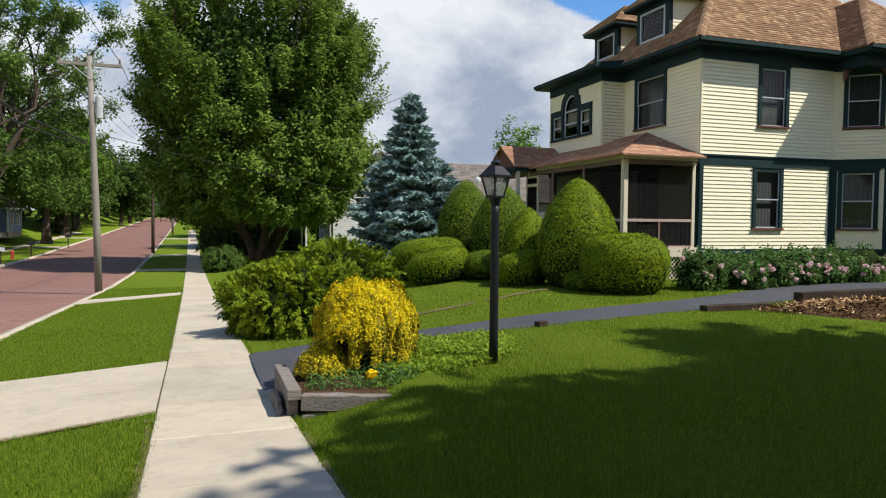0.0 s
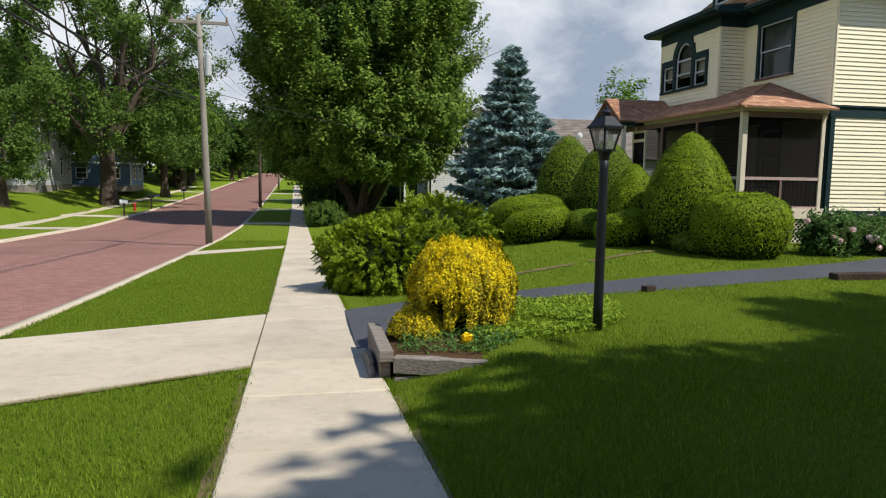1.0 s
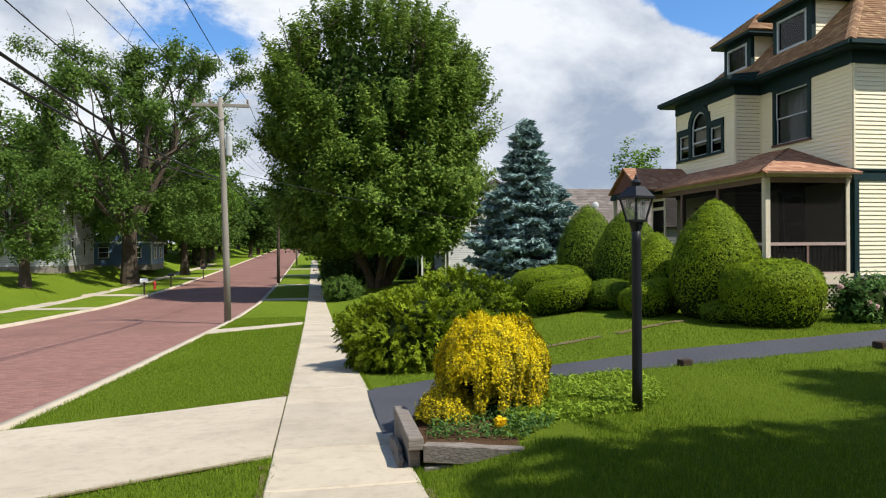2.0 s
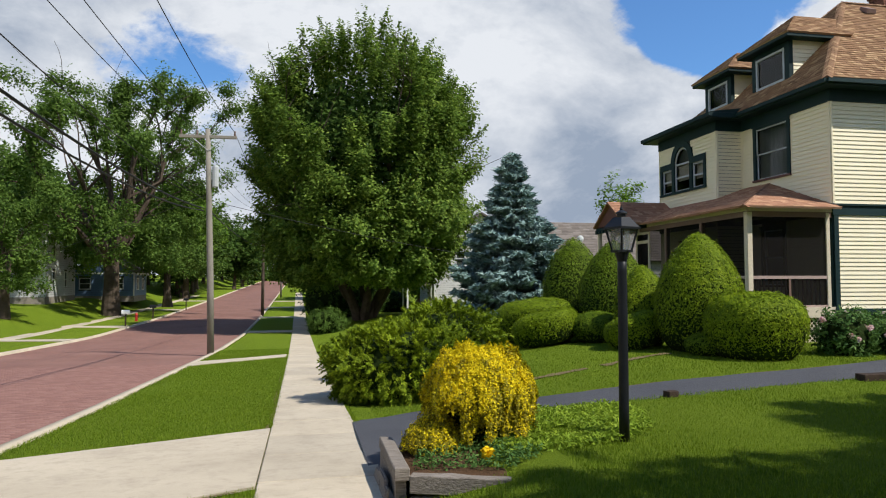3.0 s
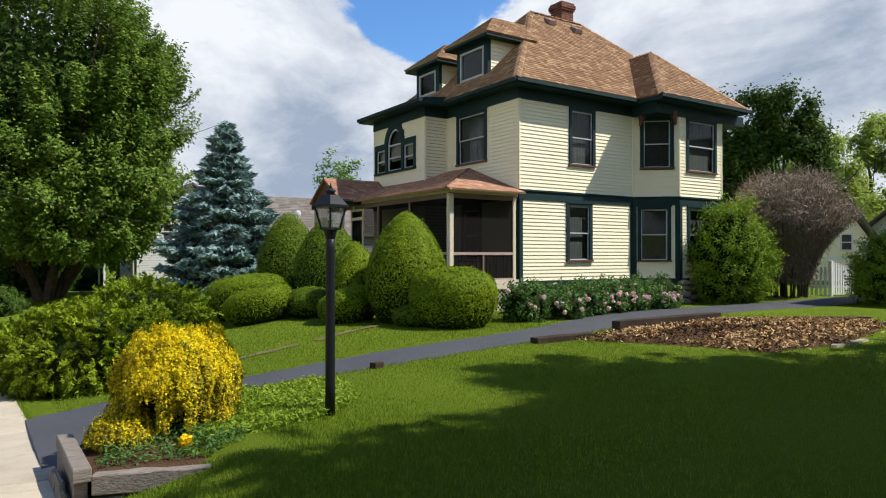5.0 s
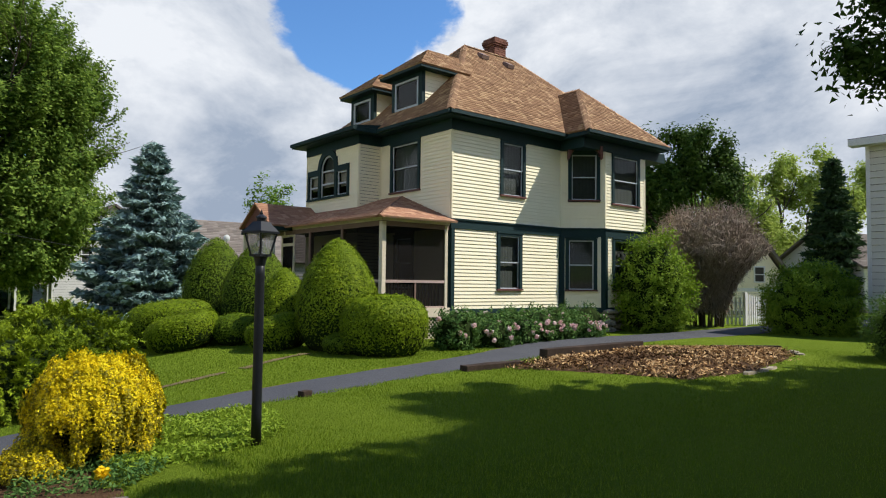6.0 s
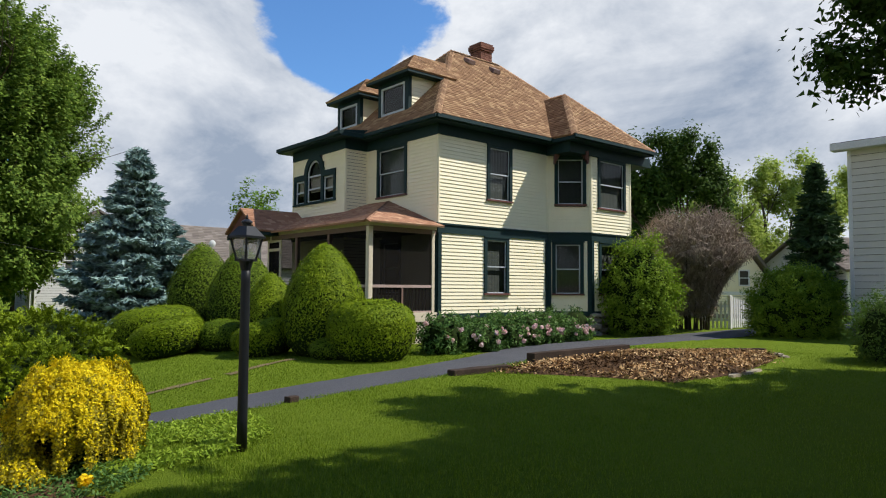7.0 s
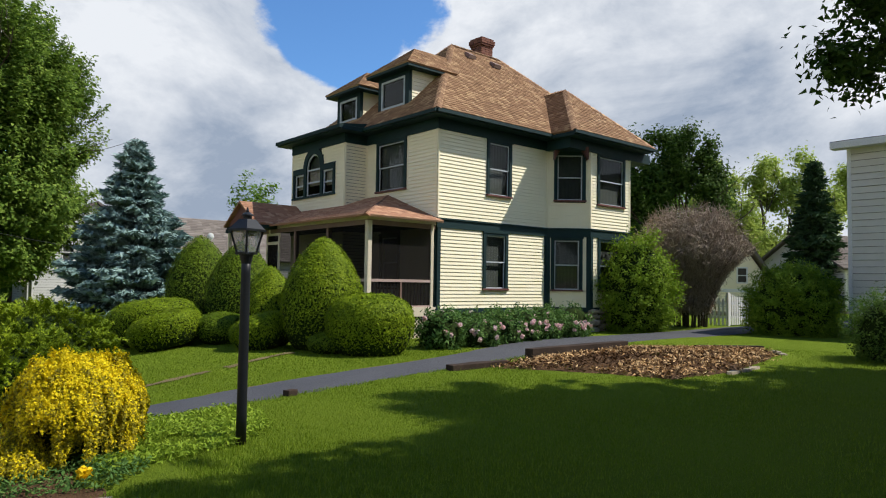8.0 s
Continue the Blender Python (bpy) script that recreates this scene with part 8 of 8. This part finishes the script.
limbed_tree("garden_tree", "dark full tree behind the house", 31.8, 11.4, 12.6, 3.6, 2.5, 0.36, L_TREE_DARK, 315, leaf=0.24, per=260, mains=6, wide=0.95, group=FAR, low=0.9)
limbed_tree("garden_tree", "light green tree behind the gardens", 42.0, 8.4, 13.0, 5.4, 2.5, 0.36, L_TREE_LIGHT, 316, leaf=0.25, per=210, mains=6, wide=0.95, group=FAR, low=0.8)
broadleaf("garden_tree", "green tree behind the garage", 44.0, 19.0, 12.0, 6.0, 1.5, 0.4, 16000, 0.45, L_TREE, 317, FAR, clump=1.6)
broadleaf("garden_tree", "dark tree behind the neighbouring house", 30.0, -9.0, 15.0, 5.0, 3.0, 0.4, 20000, 0.34, L_TREE_DARK, 318, FAR, clump=1.3, gaps=0.3)
broadleaf("shade_tree", "large shade tree overhanging the lawn", 2.6, -20.6, 14.2, 7.3, 4.0, 0.5, 60000, 0.50, L_TREE_DARK, 319, FAR, clump=1.5, crown_bias=0.3, lumps=0.25)
# stands in for the big tree's overhanging limb; dark leaf paints its shaded side
limbed_tree("shade_tree", "small added tree for the overhanging branches, shade put into its leaf colour", -1.78, -14.62, 9.5, 3.4, 4.9, 0.14, L_TREE_DARK, 321, leaf=0.10, per=620, mains=7, wide=0.44, group=FAR, low=0.3)
broadleaf("shade_tree", "broad shade tree over the pavement's start", -2.35, -19.8, 13.6, 6.6, 3.4, 0.4, 60000, 0.46, L_TREE_DARK, 323, FAR, clump=1.4, crown_bias=0.2, lumps=0.25)
# added trees out of view, there only to cut sky light on the lawn
for i, (tx, ty) in enumerate(((-7.0, -35.0), (4.0, -37.0), (15.0, -33.0), (-24.0, -30.0))):
    broadleaf("shade_tree", "unseen added tree blocking sky light behind the lawn", tx, ty, 16.0 + i % 3, 8.0, 2.5, 0.45, 9000, 0.75, L_TREE_DARK, 340 + i, FAR, clump=2.0, lumps=0.3)
# another added tree out of view, widening the lawn's shade
broadleaf("shade_tree", "large unseen tree added to darken the lawn", 8.0, -22.5, 14.0, 6.6, 4.5, 0.45, 30000, 0.46, L_TREE_DARK, 322, FAR, clump=1.5, crown_bias=0.3, lumps=0.25)
for i, (tx, ty) in enumerate(((-35, 99), (-36, 108), (-50, 92), (-60, 76), (-66, 60), (-39, 150), (-40, 165), (-58, 140), (-5, 120), (-6, 150), (4, 100), (-70, 110), (-14, 232), (-38, 228), (-48, 215), (-31, 140), (-31.5, 162), (-32, 184))):
    broadleaf("street_tree", "dark full tree closing the view along the street", tx, ty, 13 + (i * 5) % 6, 6.5 + (i * 3) % 4, 1.2, 0.4, 9000, 0.75, L_TREE_DARK, 430 + i, "trees along the street's end", clump=2.0)
for i, (tx, ty, th) in enumerate(((-38, 82, 14), (-46, 74, 16), (-52, 64, 15), (-35, 112, 15), (-36, 120, 13), (-40, 128, 17), (-56, 48, 15), (-12, 176, 14), (-40, 190, 16), (-11, 160, 13), (-6, 76, 11), (-7.5, 106, 13))):
    broadleaf("street_tree", "leafy tree shading the gardens along the street", tx, ty, th, 6.0 + (i * 3) % 3, 2.2, 0.36, 9000, 0.62, L_TREE_DARK if i % 3 else L_TREE_MID, 460 + i, "trees along the street's end", clump=1.7)
for i in range(16):
    a = radians(-20 + i * 13.0)
    broadleaf("distant_tree", "distant full green tree", 20 + 170 * math.cos(a), 60 + 190 * math.sin(a), 15 + (i * 7) % 6, 11 + (i * 5) % 5, 2.0, 0.5, 5000, 1.6, L_TREE_DARK if i % 2 else L_TREE, 400 + i, "distant trees", clump=3.5)
# ---------------------------------------------------------------- grass blades


def grass(name, label, n, sampler, seed, size=(0.026, 0.058), width=0.007):
    rng = np.random.default_rng(seed)
    X, Y = sampler(rng, n)
    m = len(X)
    Z = ground_z(X, Y) - 0.004
    L = rng.uniform(*size, m)
    a = rng.uniform(0, math.tau, m)
    lean = rng.uniform(0.05, 0.75, m)
    b = a + math.pi / 2 + rng.normal(0, 0.6, m)
    dx, dy = np.cos(a) * width * 0.5, np.sin(a) * width * 0.5
    P0 = np.column_stack([X - dx, Y - dy, Z])
    P1 = np.column_stack([X + dx, Y + dy, Z])
    P2 = np.column_stack([X + np.cos(b) * L * lean, Y + np.sin(b) * L * lean, Z + L * np.sqrt(1 - np.minimum(lean, 0.95) ** 2)])
    v = np.stack([P0, P1, P2], 1).reshape(-1, 3)
    ob = array_mesh(name, v, np.arange(3 * m).reshape(m, 3), BLADES)
    return tagged(ob, label, "grass", kind="stuff")


def drive_y(x, rim):
    return np.interp(x, [p[0] for p in rim], [p[1] for p in rim])


def lawn_south(rng, n):
    # thicker near the pavement's start, thinner far across
    r = 2.2 + 17 * rng.uniform(0, 1, n) ** 1.5
    a = rng.uniform(radians(-8), radians(92), n)
    X, Y = -13.4 + r * np.cos(a), -15.6 + r * np.sin(a)
    u = (X - STREET_O.x) * STREET_N.x + (Y - STREET_O.y) * STREET_N.y
    keep = (u > 1.18) & (Y < drive_y(X, DRIVE_S) - 0.05) & ~((X < -11.2) & (Y > -10.15 + (X + 12.7) * -0.2))
    q = np.hypot((X + 0.2) / 4.1, (Y + 8.0) / 1.95)
    keep &= q > 0.97
    return X[keep], Y[keep]


def lawn_north(rng, n):
    X, Y = rng.uniform(-12.4, 4.5, n), rng.uniform(-5.6, 6.0, n)
    keep = (Y > drive_y(X, DRIVE_N) + 0.03) & (rng.uniform(0, 1, n) < np.clip(9.0 / (Y + 14), 0.25, 1)) & ((X < -3.2) | (Y < -1.2))
    return X[keep], Y[keep]


def verge(rng, n):
    u = rng.uniform(-3.0, -0.02, n)
    s = -3.5 + 32 * rng.uniform(0, 1, n) ** 1.7
    k = ~((s > 1.0 + (u + 3.05) * 0.57 - 0.0) & (s < np.interp(u, [-3.05, -1.2, 0], [4.6, 5.55, 6.2])))
    k &= ~((s > 19.2 + (u + 3.05) * 1.2) & (s < np.interp(u, [-3.05, -1.6, 0], [21.2, 22.6, 24.4])))
    u, s = u[k], s[k]
    return STREET_O.x + u * STREET_N.x + s * STREET_D.x, STREET_O.y + u * STREET_N.y + s * STREET_D.y


grass("lawn_grass", "short green lawn grass, partly in tree shade", 420000, lawn_south, 501)
grass("lawn_grass", "short green lawn grass before the house", 120000, lawn_north, 502, (0.03, 0.06), 0.011)
grass("verge_grass", "short bright verge grass between kerb and pavement", 200000, verge, 503, (0.026, 0.055), 0.008)


def edge_tufts(rng, n):
    s = rng.uniform(-4, 26, n) 
    side_ = rng.uniform(0, 1, n) < 0.5
    u = np.where(side_, -0.02 + rng.normal(0, 0.025, n), 1.17 + rng.normal(0, 0.03, n))
    k = ~((s > 2.6) & (s < 6.3))
    u, s = u[k], s[k]
    return STREET_O.x + u * STREET_N.x + s * STREET_D.x, STREET_O.y + u * STREET_N.y + s * STREET_D.y


grass("edge_grass", "longer grass hanging over the pavement's edge", 26000, edge_tufts, 504, (0.03, 0.07), 0.008)


# ---------------------------------------------------------------- bricks of the street
def street_bricks():
    bl, bw = 0.215, 0.098
    bm = bmesh.new()
    box(bm, -bw / 2 + 0.004, -bl / 2 + 0.004, -0.05, bw / 2 - 0.004, bl / 2 - 0.004, 0.0)
    bmesh.ops.bevel(bm, geom=[e for e in bm.edges if all(v.co.z > -0.01 for v in e.verts)], offset=0.008, segments=1, affect="EDGES")
    me = bpy.data.meshes.new("brick")
    bm.to_mesh(me)
    bm.free()
    me.materials.append(BRICK)
    base = np.array([v.co for v in me.vertices])
    faces = [tuple(p.vertices) for p in me.polygons]
    rng = np.random.default_rng(9)
    turn = math.atan2(-STREET_D.x, STREET_D.y)
    c, s_ = math.cos(turn), math.sin(turn)
    V, F, count = [], [], 0
    s = 2.0
    row = 0
    while s < 22.0:
        u = -3.3 - (row % 2) * bl / 2
        while u > -12.3:
            x, y = street_place(u, s)
            z = street_z(s) - 0.125 + 0.006 + float(rng.uniform(0, 0.006))
            if count < 300 and s < 8.0 and u > -5.6:
                ob = new("brick", me)
                ob.parent = road
                ob.matrix_basis = pose(x, y, z, 0, 0, math.degrees(turn) + 90)
                count += 1
            else:
                o = len(V) and sum(len(q) for q in V)
                k = base[:, [1, 0, 2]] * (1, -1, 1)
                V.append(np.column_stack([x + k[:, 0] * c - k[:, 1] * s_, y + k[:, 0] * s_ + k[:, 1] * c, z + k[:, 2]]))
            u -= bl
        s += bw
        row += 1
    n = len(V)
    quads = [f for f in faces if len(f) == 4]
    off = np.arange(n)[:, None, None] * len(base)
    F = (np.array(quads)[None] + off).reshape(-1, 4)
    ob = array_mesh("brick_courses", np.concatenate(V), F, BRICK, road)
    ob["kind"] = "stuff"


street_bricks()
